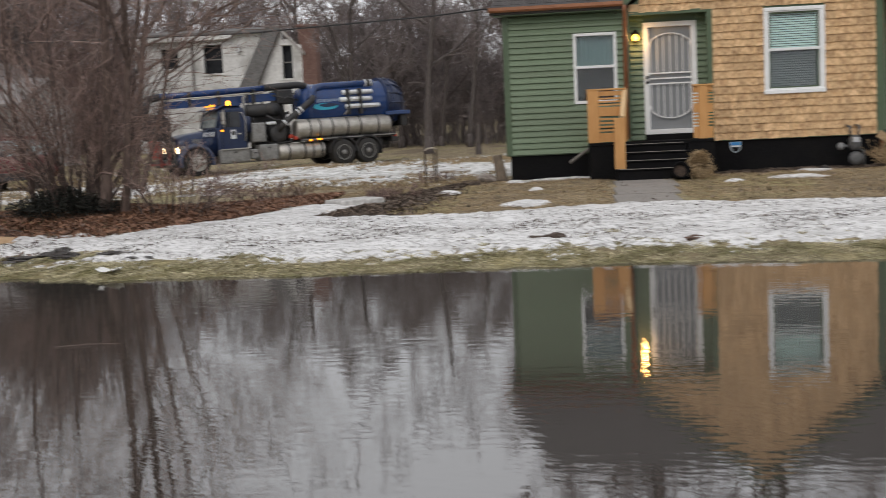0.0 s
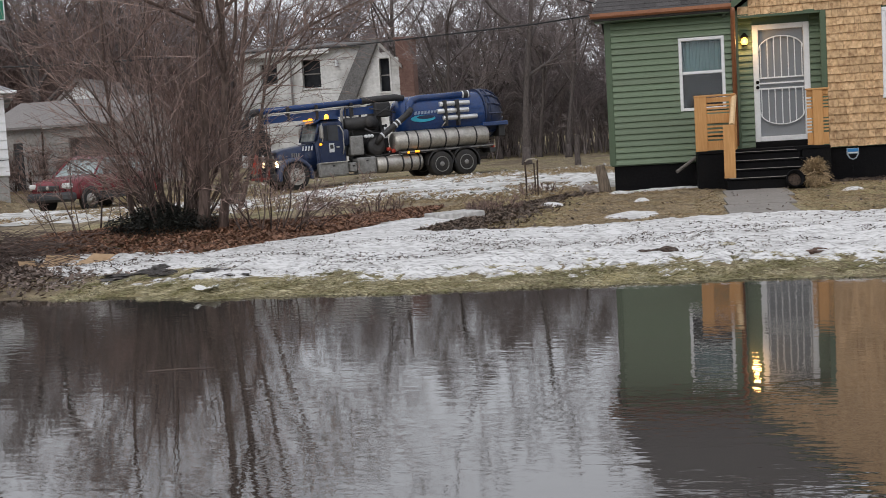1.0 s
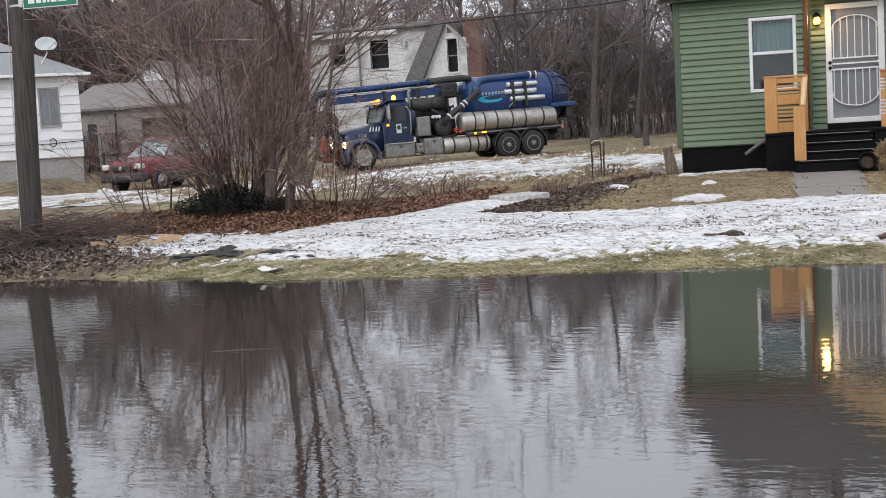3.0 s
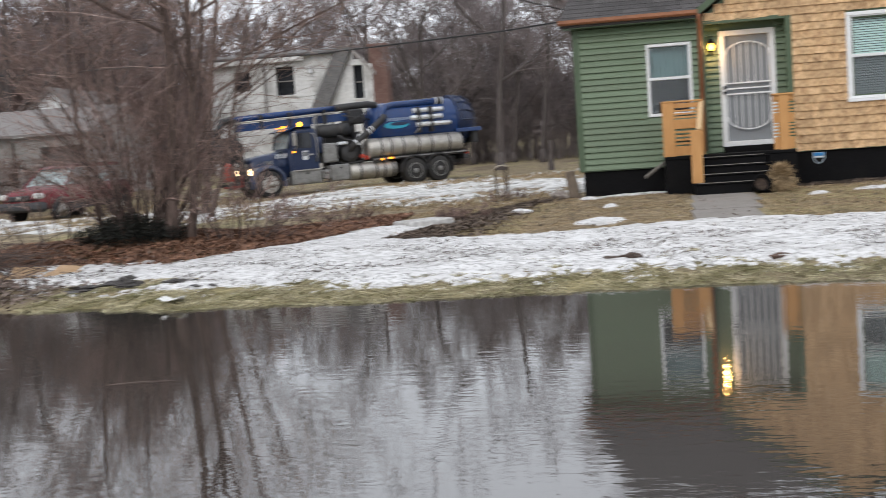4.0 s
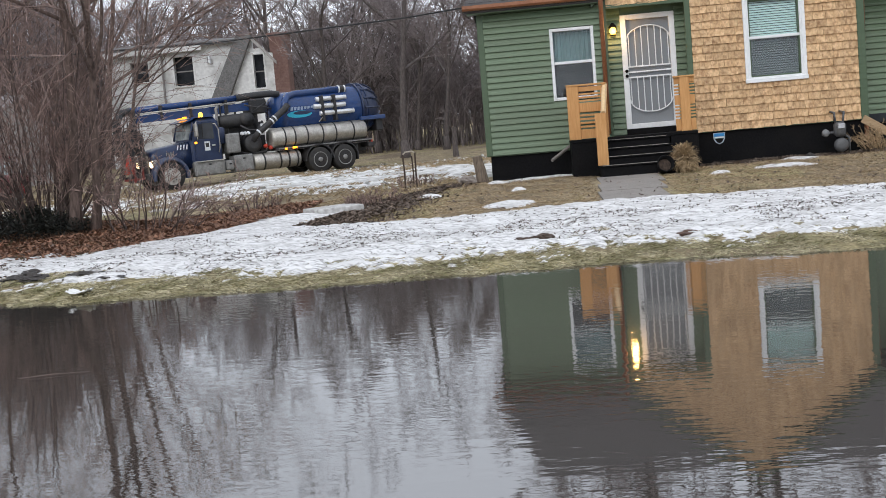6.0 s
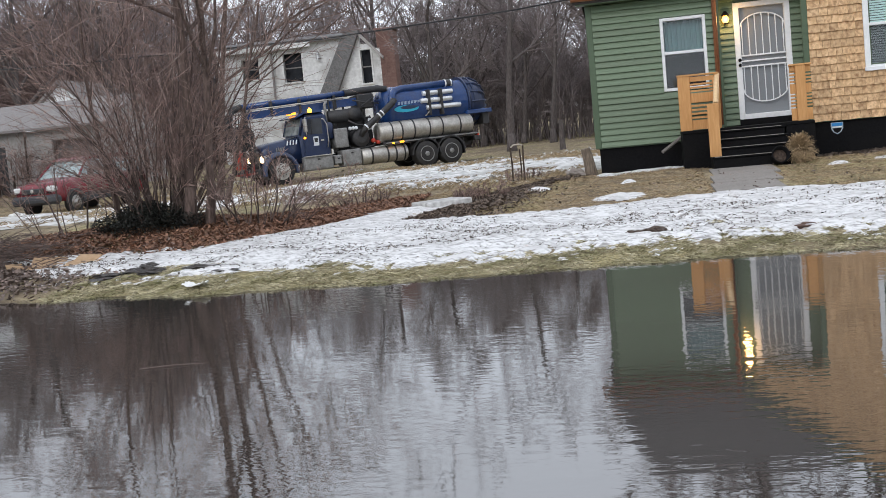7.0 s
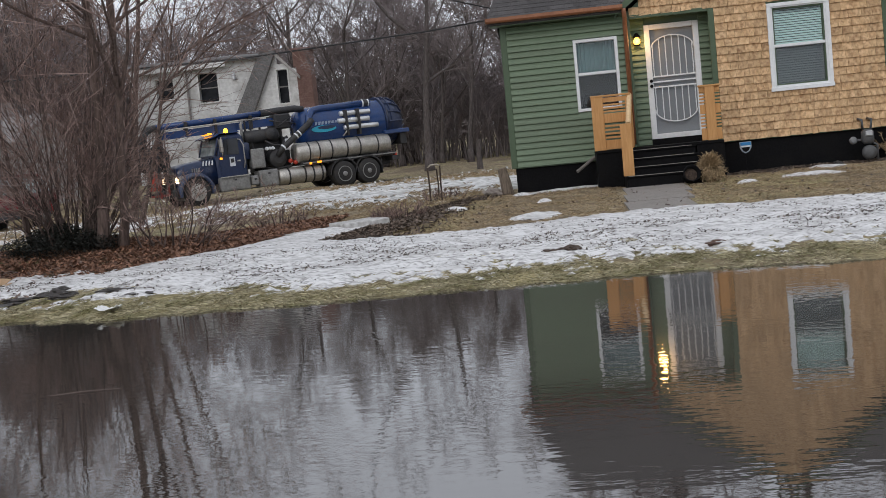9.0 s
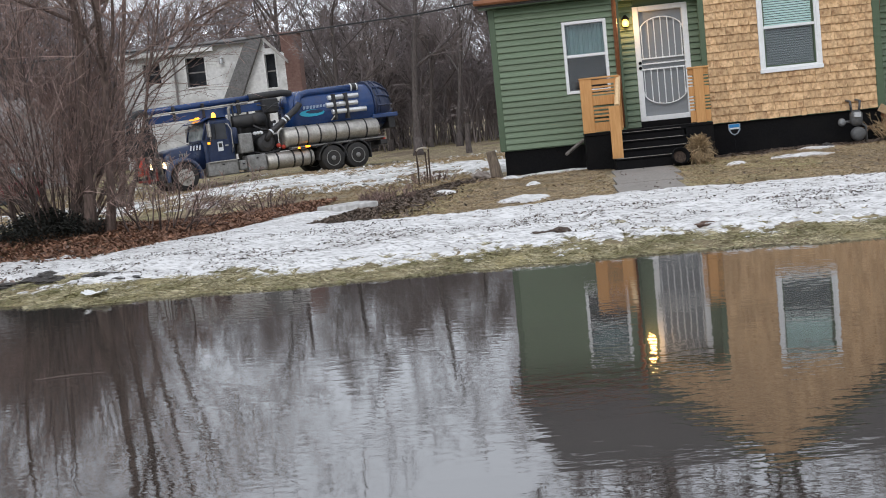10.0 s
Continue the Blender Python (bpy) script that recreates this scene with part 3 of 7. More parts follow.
# door with its white security grille
DY = FRONT + 0.33
door = part("door", Shape().box(1.84, 2.72, DY + 0.06, DY + 0.10, 1.17, 3.17, 0.004), M_SCREEN, house, "front door behind a grey screen")
frame_white = Shape()
for x0, x1 in ((1.80, 1.90), (2.66, 2.76)):
    frame_white.box(x0, x1, DY - 0.03, DY + 0.08, 1.15, 3.19)
frame_white.box(1.90, 2.66, DY - 0.03, DY + 0.08, 3.10, 3.19).box(1.90, 2.66, DY - 0.03, DY + 0.08, 1.15, 1.24)
part("security_door_frame", frame_white, M_WHITE, door, "white steel security door frame")
for x in (1.93, 2.05, 2.16, 2.28, 2.40, 2.51, 2.63):
    u = (x - 2.28) / 0.38
    rise = 0.24 * math.sqrt(max(0.0, 1 - u * u * 0.96))
    for a, b in ((2.25, 2.74 + rise), (1.68 - rise, 2.07)):
        part("grille_bar", Shape().box(x - 0.008, x + 0.008, DY - 0.01, DY + 0.012, a, b, 0.003), M_WHITE, door)
for z in (2.26, 2.165, 2.07):
    part("grille_rail", Shape().box(1.90, 2.66, DY - 0.012, DY + 0.014, z - 0.013, z + 0.013, 0.003), M_WHITE, door)
for sign, zc in ((1, 2.74), (-1, 1.68)):
    arc = [(2.28 + 0.38 * math.cos(a), DY, zc + sign * 0.24 * math.sin(a)) for a in [math.pi * i / 16 for i in range(17)]]
    part("grille_arch", Shape().tube(arc, 0.012, 6), M_WHITE, door, "", True)
for z in (2.19, 2.10):
    part("lock", Shape().lathe([(-0.05, 0.012), (-0.045, 0.028), (-0.02, 0.03), (0.0, 0.02)], "y", 12, Matrix.Translation((1.865, DY - 0.03, z))), M_BLACK, door, "black door lock")
part("threshold", Shape().box(1.80, 2.76, DY - 0.06, DY + 0.1, 1.03, 1.148), M_BLACK, house, "black threshold")

# porch lamp, lit
lamp = thing("porch_lamp", (1.66, DY - 0.02, 2.90), "lit black porch lantern on the wall beside the door", "lamp")
part("bracket", Shape().box(1.62, 1.70, DY - 0.02, DY + 0.005, 2.84, 3.06).box(1.645, 1.675, DY - 0.12, DY - 0.02, 3.02, 3.05), M_BLACK, lamp)
part("cap", Shape().lathe([(2.98, 0.07), (3.0, 0.065), (3.06, 0.02)], "z", 8, Matrix.Translation((1.66, DY - 0.11, 0))), M_BLACK, lamp)
part("bulb", Shape().lathe([(2.84, 0.01), (2.86, 0.04), (2.90, 0.062), (2.94, 0.055), (2.98, 0.03)], "z", 12, Matrix.Translation((1.66, DY - 0.11, 0))), glow("warm_bulb", (1.0, 0.44, 0.065), 7), lamp, "glowing warm bulb", True)
porch_light = new("porch_light", bpy.data.lights.new("porch_light", "POINT"))
porch_light.data.energy, porch_light.data.color, porch_light.data.shadow_soft_size = 9.0, (1.0, 0.55, 0.18), 0.06
porch_light.location = (1.66, DY - 0.24, 2.90)
part("foot", Shape().lathe([(2.83, 0.03), (2.845, 0.055), (2.855, 0.05)], "z", 8, Matrix.Translation((1.66, DY - 0.11, 0))), M_BLACK, lamp)

# porch: deck, steps, railings
porch = thing("porch", (1.8, 20.2, 0.42), "black-painted wooden porch and steps with new lumber railings", "porch")
part("deck", Shape().box(0.74, 2.88, 20.0, FRONT + 0.33, 1.00, 1.045), M_BLACK, porch)
for x0, x1 in ((0.74, 1.30), (2.42, 2.88)):
    part("skirt", Shape().box(x0, x1, 20.02, 20.9, 0.2, 1.0), M_BLACK, porch)
for i in range(4):
    y0, top = 19.25 + i * 0.25, 0.60 + i * 0.135
    part("riser", Shape().box(1.18 + 0.03 * i, 2.40, y0 + 0.03, 20.1, 0.2, top - 0.03), M_BLACK, porch)
    part("tread_edge", Shape().box(1.20 + 0.03 * i, 2.34, y0 - 0.004, y0 + 0.03, top - 0.006, top + 0.004, 0.002), M_CONCRETE, porch, "pale worn tread edge")
    part("tread", Shape().box(1.16 + 0.03 * i, 2.42, y0, y0 + 0.30, top - 0.03, top), M_BLACK, porch)
for x0, x1, inner in ((0.72, 1.38, 0.93), (2.53, 2.87, None)):
    y = 20.05
    if inner:
        part("post", Shape().box(x0, x0 + 0.20, y - 0.02, y + 0.03, 1.05, 1.96), M_LUMBER, porch)
        part("post", Shape().box(x1 - 0.06, x1, y - 0.02, y + 0.07, 1.05, 1.96), M_LUMBER, porch)
        rows = ((1.06, 1.22, 0), (1.51, 1.67, 0), (1.86, 1.94, 0)) + tuple((1.245 + k * 0.065, 1.28 + k * 0.065, 0) for k in range(4)) + tuple((1.69 + k * 0.055, 1.72 + k * 0.055, 0) for k in range(3))
        for z0, z1, _ in rows:
            part("slat", Shape().box(x0 + 0.20, x1 - 0.06, y, y + 0.025, z0, z1, 0.003), M_LUMBER, porch)
    else:
        part("post", Shape().box(x0 + 0.09, x1 - 0.09, y - 0.02, y + 0.04, 1.05, 1.97), M_LUMBER, porch)
        rows = ((1.06, 1.26), (1.50, 1.66), (1.86, 1.97)) + tuple((1.285 + k * 0.055, 1.315 + k * 0.055) for k in range(4)) + tuple((1.68 + k * 0.055, 1.71 + k * 0.055) for k in range(4))
        for z0, z1 in rows:
            part("slat", Shape().box(x0, x1, y + 0.02, y + 0.045, z0, z1, 0.003), M_LUMBER, porch)
    part("cap_rail", Shape().box(x0 - 0.01, x1 + 0.01, y - 0.03, y + 0.08, 1.955, 1.985), M_LUMBER, porch)
part("side_panel", Shape().box(1.36, 1.40, 20.06, 20.92, 1.06, 1.95), M_LUMBER, porch)
part("newel", Shape().box(1.14, 1.32, 19.46, 19.51, 0.60, 1.46, 0.004), M_LUMBER, porch)
part("handrail", Shape().tube([(1.28, 19.47, 1.46), (1.37, 20.1, 1.95)], 0.045, 6), surface("pale_lumber", (0.62, 0.42, 0.22), (0.72, 0.52, 0.30), 0.7, fine=20, bump=0.1), porch, "pale lumber handrail")
part("handrail_side", Shape().prism([(19.50, 1.05), (19.50, 1.42), (20.06, 1.90), (20.06, 1.20)], "x", 1.29, 1.33), M_LUMBER, porch)

# siding courses and cedar shingles, piece by piece
e = 0.108
board_mesh = Shape().put([(0, 0, 0), (1, 0, 0), (1, -0.040, 0.002), (0, -0.040, 0.002), (0, -0.033, 0.042), (1, -0.033, 0.042), (1, -0.002, e + 0.004), (0, -0.002, e + 0.004)], [(0, 1, 2, 3), (3, 2, 5, 4), (4, 5, 6, 7), (0, 3, 4, 7), (1, 6, 5, 2)]).mesh("siding_board", M_GREEN)


def siding(parent, x0, x1, z0, z1, y, holes=()):
    z = z0
    while z < z1 - 0.02:
        cuts = [(x0, x1)]
        for hx0, hx1, hz0, hz1 in holes:
            if z + e > hz0 + 0.03 and z < hz1 - 0.03:
                cuts = [c for a, b in cuts for c in ((a, min(b, hx0)), (max(a, hx1), b)) if c[1] - c[0] > 0.02]
        for a, b in cuts:
            piece("siding_board", board_mesh, parent, Matrix.Translation((a, y, z)) @ Matrix.Diagonal((b - a, 1, min(1, (z1 - z) / e), 1)))
        z += e


siding(house, -0.64, 1.49, 0.88, 3.39, FRONT, [(0.52, 1.30, 1.76, 3.03)])
siding(house, 1.54, 1.80, 1.06, 3.34, DY + 0.005)
siding(house, 2.76, 2.97, 1.06, 3.34, DY + 0.005)
siding(house, 5.97, 8.6, 0.92, 3.40, FRONT + 0.56)
rng = random.Random(11)
def shake(k):
    return [(0.006, -0.006, 0.16), (0.994, -0.006, 0.16), (0.978, -0.034, 0.002 + k), (0.022, -0.034, 0.0 - k), (0.006, 0, 0.16), (0.994, 0, 0.16), (0.994, 0, 0.002 + k), (0.006, 0, 0.0 - k)], [(0, 3, 2, 1), (3, 7, 6, 2), (0, 4, 7, 3), (1, 2, 6, 5), (0, 1, 5, 4)]


shake_mesh = [Shape().put(*shake(k)).mesh("shingle", M_CEDAR) for k in (0.0, 0.004, -0.003)]
upper = Shape()
z = 0.99
while z < 5.0:
    lo, hi = (1.52, 5.84) if z < 3.32 else (1.52 + (z - 3.32) * 1.29, 5.93 - (z - 3.32) * 1.205)
    spans = [(lo, hi)] if z > 3.30 else [(3.0, hi)]
    if 1.70 < z < 3.27:
        spans = [(3.0, 3.90), (4.96, 5.84)]
    for a, b in spans:
        x = a
        while x < b - 0.02:
            w = min(rng.uniform(0.09, 0.23), b - x)
            if b - x - w < 0.05:
                w = b - x
            at = Matrix.Translation((x, FRONT, z + rng.uniform(-0.005, 0.005))) @ Matrix.Diagonal((w, rng.uniform(0.8, 1.25), 1, 1))
            if z < 3.30:
                piece("shingle", rng.choice(shake_mesh), house, at)
            else:
                upper.put(*shake(0.002), at)
            x += w
    z += 0.138
part("shingle_layer", upper, M_CEDARTOP, house, "raw cedar shingles of the gable")["kind"] = "stuff"

# ---- bare trees ----


def grow(rng, start, way, length, radius, depth, spec, out):
    """One branch and all that springs from it; out[level] gathers tapered bars."""
    count, spread, shrink, wander, lift, segs = spec[depth]
    pts, p, d = [Vector(start)], Vector(start), Vector(way).normalized()
    for s in range(segs):
        d = (d + Vector((rng.uniform(-1, 1), rng.uniform(-1, 1), rng.uniform(-1, 1))) * wander + Vector((0, 0, lift))).normalized()
        p = p + d * (length / segs)
        pts.append(p)
    tip = radius * (0.36 if depth + 1 < len(spec) else 0.3)
    out[min(depth, len(out) - 1)].append((pts, radius, tip))
    if depth + 1 == len(spec):
        return
    for k in range(count):
        u = rng.uniform(0.28 if depth else 0.35, 1.0)
        i = min(int(u * segs), segs - 1)
        q = pts[i].lerp(pts[i + 1], u * segs - i)
        axis = (pts[i + 1] - pts[i]).normalized()
        side = axis.cross(Vector((rng.uniform(-1, 1), rng.uniform(-1, 1), rng.uniform(-1, 1)))).normalized()
        a = radians(rng.uniform(*spread))
        r = (radius * (1 - u) + tip * u)
        grow(rng, q, axis * math.cos(a) + side * math.sin(a), length * shrink * rng.uniform(0.6, 1.15) * (1.15 - 0.5 * u), r * rng.uniform(0.45, 0.7), depth + 1, spec, out)


def bars(branches, sides, thinnest):
    verts, faces = [], []
    for pts, r0, r1 in branches:
        k0, n = len(verts), len(pts)
        for i, p in enumerate(pts):
            d = (pts[min(i + 1, n - 1)] - pts[max(i - 1, 0)]).normalized()
            a = d.orthogonal().normalized() if i == 0 else (a - d * a.dot(d)).normalized()
            b = d.cross(a)
            r = max(r0 + (r1 - r0) * i / (n - 1), thinnest)
            for s in range(sides):
                w = 2 * math.pi * s / sides
                verts.append(tuple(p + r * (math.cos(w) * a + math.sin(w) * b)))
        for i in range(n - 1):
            for s in range(sides):
                t = (s + 1) % sides
                faces.append((k0 + i * sides + s, k0 + i * sides + t, k0 + (i + 1) * sides + t, k0 + (i + 1) * sides + s))
    return verts, faces


def bare_tree(seed, height, radius, at, label, thin=0.012, dense=1.0, wood=None, twig=None, lean=(0, 0)):
    rng = random.Random(seed)
    spec = [(int(10 * dense), (22, 50), 0.62, 0.07, 0.04, 8), (int(7 * dense), (20, 48), 0.62, 0.11, 0.06, 5), (int(6 * dense), (20, 50), 0.62, 0.14, 0.05, 3), (int(4 * dense), (20, 50), 0.62, 0.16, 0.03, 2), (0, (0, 0), 0, 0.16, 0, 2)]
    out = [[], [], []]
    grow(rng, (0, 0, -0.1), (lean[0], lean[1], 1), height * 0.72, radius, 0, spec, out)
    root = thing("bare_tree", (0, 0, 0), label, "tree")
    flare = Shape().tube([(0, 0, -0.15), (0, 0, 0.25), (0, 0, 0.7)], [radius * 1.7, radius * 1.2, radius * 0.98], 9)
    v, f = bars(out[0] + out[1], 6, thin)
    flare.put(v, f)
    trunk = part("trunk", flare, wood or M_BARK, root, "", True)
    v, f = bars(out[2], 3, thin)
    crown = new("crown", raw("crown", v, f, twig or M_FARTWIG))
    crown.parent = root
    root.location = at
    return root


rng = random.Random(77)
stock = []
for k, (hgt, rad) in enumerate(((13.5, 0.24), (11.5, 0.19), (15, 0.30), (10, 0.15), (12.5, 0.22))):
    x, y = (-33 + k * 8.5, 72 + (k % 2) * 5)
    stock.append(bare_tree(100 + k, hgt, rad, (x, y, land(x, y)), "bare grey-brown deciduous tree in the winter woods", 0.0135))
    tagged(stock[-1], group="trees of the woods")
    stock[-1]["tall"] = hgt
spots = []
for y, step in ((57, 4.5), (70, 6.0), (80, 5.2), (92, 4.6), (106, 4.4)):
    x = -0.95 * y + rng.random() * step
    while x < 0.35 * y:
        px, py = x + rng.uniform(-1.5, 1.5), y + rng.uniform(-2.5, 2.5)
        clear = not (-27 < px < -10.5 and py < 79) and not (-32 < px < -20 and py < 54)
        if clear and not (y < 60 and -10 < px < -4):
            spots.append((px, py))
        x += step * rng.uniform(0.75, 1.25)
for px, py in spots:
    s, tree = rng.uniform(0.8, 1.15), rng.choice(stock)
    if -0.36 < px / py < -0.04:
        u = px / py
        reach = 0.235 if u > -0.12 else (rng.choice((0.12, 0.13, 0.145, 0.17)) if u > -0.29 else 0.18)
        s = min(s, reach * py / tree["tall"] * rng.uniform(0.8, 1.1))
    copy_thing(tree, Matrix.Translation((px, py, land(px, py))) @ Matrix.Rotation(rng.uniform(0, 6.28), 4, "Z") @ Matrix.Diagonal((s, s, s, 1)))


# a clump of slender trees beyond the truck's tail
for px, py in ((-10.6, 80), (-12.4, 84), (-14.6, 92), (-11.6, 95), (-9.4, 88)):
    tree = stock[rng.randrange(5)]
    s = 0.158 * py / tree["tall"]
    copy_thing(tree, Matrix.Translation((px, py, land(px, py))) @ Matrix.Rotation(rng.uniform(0, 6.28), 4, "Z") @ Matrix.Diagonal((s, s, s, 1)))
# taller trees close behind the house
for px, py, s in ((2.6, 33.5, 1.05), (6.4, 36.0, 1.15), (9.8, 33.0, 1.0), (0.6, 39.0, 0.95)):
    copy_thing(stock[rng.randrange(5)], Matrix.Translation((px, py, land(px, py))) @ Matrix.Rotation(rng.uniform(0, 6.28), 4, "Z") @ Matrix.Diagonal((s, s, s, 1)))


def old_tree(seed, at, height, radius, label):
    """A broad old tree with one great limb that leans far out."""
    rng = random.Random(seed)
    spec = [(7, (28, 60), 0.55, 0.06, 0.03, 8), (6, (22, 55), 0.6, 0.13, 0.05, 5), (5, (20, 52), 0.6, 0.15, 0.04, 3), (4, (20, 50), 0.6, 0.17, 0.03, 2), (0, (0, 0), 0, 0.16, 0, 2)]
    out = [[], [], []]
    grow(rng, (0, 0, -0.1), (0.03, 0, 1), height * 0.7, radius, 0, spec, out)
    grow(rng, (0.1, 0, height * 0.42), (-0.95, 0.1, 0.62), height * 0.62, radius * 0.55, 1, spec, out)
    root = thing("bare_tree", (0, 0, 0), label, "tree")
    trunk = Shape().tube([(0, 0, -0.15), (0, 0, 0.3), (0, 0, 0.9)], [radius * 1.7, radius * 1.2, radius * 0.98], 9)
    trunk.put(*bars(out[0] + out[1], 6, 0.02))
    part("trunk", trunk, M_BARK, root, "", True)
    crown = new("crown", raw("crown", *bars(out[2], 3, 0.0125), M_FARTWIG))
    crown.parent = root
    root.location = at
    return root


old_tree(205, (-6.3, 58, land(-6.3, 58)), 15.5, 0.2, "broad old bare tree with one great leaning limb")
solid("broken_sapling", Shape().tube([(-3.35, 52, 0.2), (-3.38, 52, 0.9), (-3.33, 52, 1.75)], [0.16, 0.12, 0.09], 8), M_BARK, "short dark broken-off sapling at the edge of the woods", "stump", (-3.35, 52, 0.4))


def thicket(seed, x0, x1, y0, y1, count, tall, thin):
    """Undergrowth: thin stems with side twigs, too many to count."""
    rng = random.Random(seed)
    out = [[], []]
    for _ in range(count):
        x, y = rng.uniform(x0, x1), rng.uniform(y0, y1)
        h = tall * rng.uniform(0.35, 1.0)
        grow(rng, (x, y, land(x, y) - 0.1), (rng.uniform(-0.25, 0.25), rng.uniform(-0.25, 0.25), 1), h, thin * 1.8, 0, [(7, (20, 55), 0.5, 0.12, 0.04, 4), (4, (20, 60), 0.5, 0.2, 0.03, 2), (0, (0, 0), 0, 0.2, 0, 2)], out)
    return bars(out[0] + out[1], 3, thin)


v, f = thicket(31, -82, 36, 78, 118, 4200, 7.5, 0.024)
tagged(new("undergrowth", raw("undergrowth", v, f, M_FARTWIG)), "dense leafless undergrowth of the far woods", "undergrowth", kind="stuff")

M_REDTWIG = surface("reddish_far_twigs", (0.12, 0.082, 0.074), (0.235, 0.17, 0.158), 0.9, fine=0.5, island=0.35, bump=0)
v, f = thicket(32, -64, -29, 58, 76, 1100, 10.5, 0.02)
tagged(new("undergrowth", raw("undergrowth", v, f, M_REDTWIG)), "tall reddish leafless thicket behind the garage and cottage", "undergrowth", kind="stuff")

# ---- the shrub, the tree in it, leaves and brush by the street ----

M_STEM = surface("dark_shrub_bark", (0.05, 0.035, 0.029), (0.165, 0.12, 0.104), 0.9, fine=12, island=0.3, bump=0.3)


def shrub(seed, name, label, stems, at, spread, height, radius, material, lean=(0.0, 0.0), twigs=9, thin=0.0035, girth=(0.006, 0.008, 0.009, 0.011, 0.017)):
    rng = random.Random(seed)
    out = [[], []]
    for _ in range(stems):
        a, r = rng.uniform(0, 6.283), radius * math.sqrt(rng.random())
        x, y = at[0] + r * math.cos(a), at[1] + r * math.sin(a)
        way = (spread * math.cos(a) * rng.random() + lean[0] + rng.uniform(-0.12, 0.12), spread * math.sin(a) * rng.random() + lean[1] + rng.uniform(-0.12, 0.12), 1)
        grow(rng, (x, y, land(x, y) - 0.05), way, height * rng.uniform(0.55, 1.1), rng.choice(girth), 0, [(twigs, (18, 62), 0.46, 0.15, 0.0, 7), (5, (18, 50), 0.5, 0.12, 0.02, 3), (0, (0, 0), 0, 0.15, 0, 2)], out)
    root = thing(name, (at[0], at[1], land(*at)), label, "shrub")
    for pname, branches, sides, wood in (("trunk", out[0], 5, M_STEM), ("crown", out[1], 3, material)):
        v, f = bars(branches, sides, thin)
        part(pname, Shape().put(v, f), wood if material is M_SHRUB else material, root, "", sides == 5)["kind"] = "stuff"
    return root


shrub(3, "shrub", "large leafless many-stemmed shrub with reddish-brown twigs", 38, (-6.8, 15.9), 0.70, 4.3, 0.40, M_SHRUB, (0.03, 0), 10, 0.0026, (0.008, 0.011, 0.014, 0.018, 0.026))
shrub(14, "shrub", "dense tangle of reddish shoots at the shrub's foot", 64, (-6.75, 15.75), 0.8, 1.8, 0.45, M_SHRUB, (0.0, 0), 8, 0.003)
shrub(4, "shrub", "low leafless brush arching beside the tree trunk", 34, (-5.3, 15.9), 1.2, 1.05, 0.6, M_SHRUB, (0.25, 0), 5)
shrub(6, "shrub", "thin leafless saplings between the pole and the large shrub", 10, (-8.4, 16.3), 0.5, 1.5, 0.6, M_SHRUB, (0, 0), 6)
shrub(8, "shrub", "small reddish dead weed clump at the edge of the lawn", 46, (-2.4, 17.7), 1.0, 0.27, 0.34, M_SHRUB, (0, 0), 5)
shrub(12, "shrub", "dark dead weed tuft beside the concrete slab", 30, (-2.62, 17.25), 0.5, 0.24, 0.1, M_SHRUB, (0, 0), 4)
shrub(9, "shrub", "dry weeds round the garden stakes", 24, (-2.0, 21.3), 0.8, 0.26, 0.35, M_SHRUB, (0, 0), 4)
shrub(10, "shrub", "dry low weeds along the leaf bed", 40, (-4.55, 18.4), 0.8, 0.34, 0.6, M_SHRUB, (0, 0), 4)


def yard_tree(seed, at, lean, height, radius, label, reach=0.55):
    rng = random.Random(seed)
    out = [[], [], []]
    spec = [(11, (25, 62), reach, 0.07, 0.02, 9), (8, (22, 60), 0.55, 0.13, 0.03, 6), (6, (20, 60), 0.55, 0.17, 0.02, 4), (0, (0, 0), 0, 0.18, 0, 2)]
    grow(rng, (at[0], at[1], land(*at) - 0.1), (*lean, 1), height, radius, 0, spec, out)
    root = thing("bare_tree", (at[0], at[1], land(*at)), label, "tree")
    v, f = bars(out[0] + out[1], 8, 0.006)
    s = Shape().put(v, f)
    z = land(*at)
    s.tube([(at[0], at[1], z - 0.1), (at[0] + lean[0] * 0.2, at[1], z + 0.2), (at[0] + lean[0] * 0.5, at[1], z + 0.55)], [radius * 1.6, radius * 1.15, radius * 0.95], 10)
    part("trunk", s, surface("ruddy_bark", (0.05, 0.034, 0.028), (0.155, 0.108, 0.09), 0.9, fine=30, coarse=3, bump=0.9, stretch=(1, 1, 0.2)), root, "", True)
    v, f = bars(out[2], 3, 0.004)
    part("crown", Shape().put(v, f), M_SHRUB, root)["kind"] = "stuff"


yard_tree(21, (-6.22, 15.45), (0.12, 0.02), 5.0, 0.08, "leaning bare tree with ridged bark beside the shrub", 0.66)
yard_tree(28, (-5.98, 15.5), (0.25, -0.03), 4.8, 0.062, "bare forked trunk beside the leaning tree", 0.68)
yard_tree(26, (-7.3, 15.6), (-0.16, 0.0), 4.2, 0.035, "slim bare tree leaning out of the shrub")
yard_tree(29, (-9.0, 24.0), (0.16, 0.0), 6.2, 0.08, "crooked bare tree with long arching twigs behind the shrub", 0.72)
yard_tree(30, (-8.3, 22.5), (0.30, 0.0), 4.8, 0.045, "thin bare sapling with arching twigs behind the shrub", 0.8)
shrub(35, "shrub", "dark leafless brush growing before the truck's nose", 12, (-13.4, 37.0), 0.6, 2.9, 0.6, M_SHRUB, (0, 0), 5, 0.008, (0.014, 0.018, 0.022))


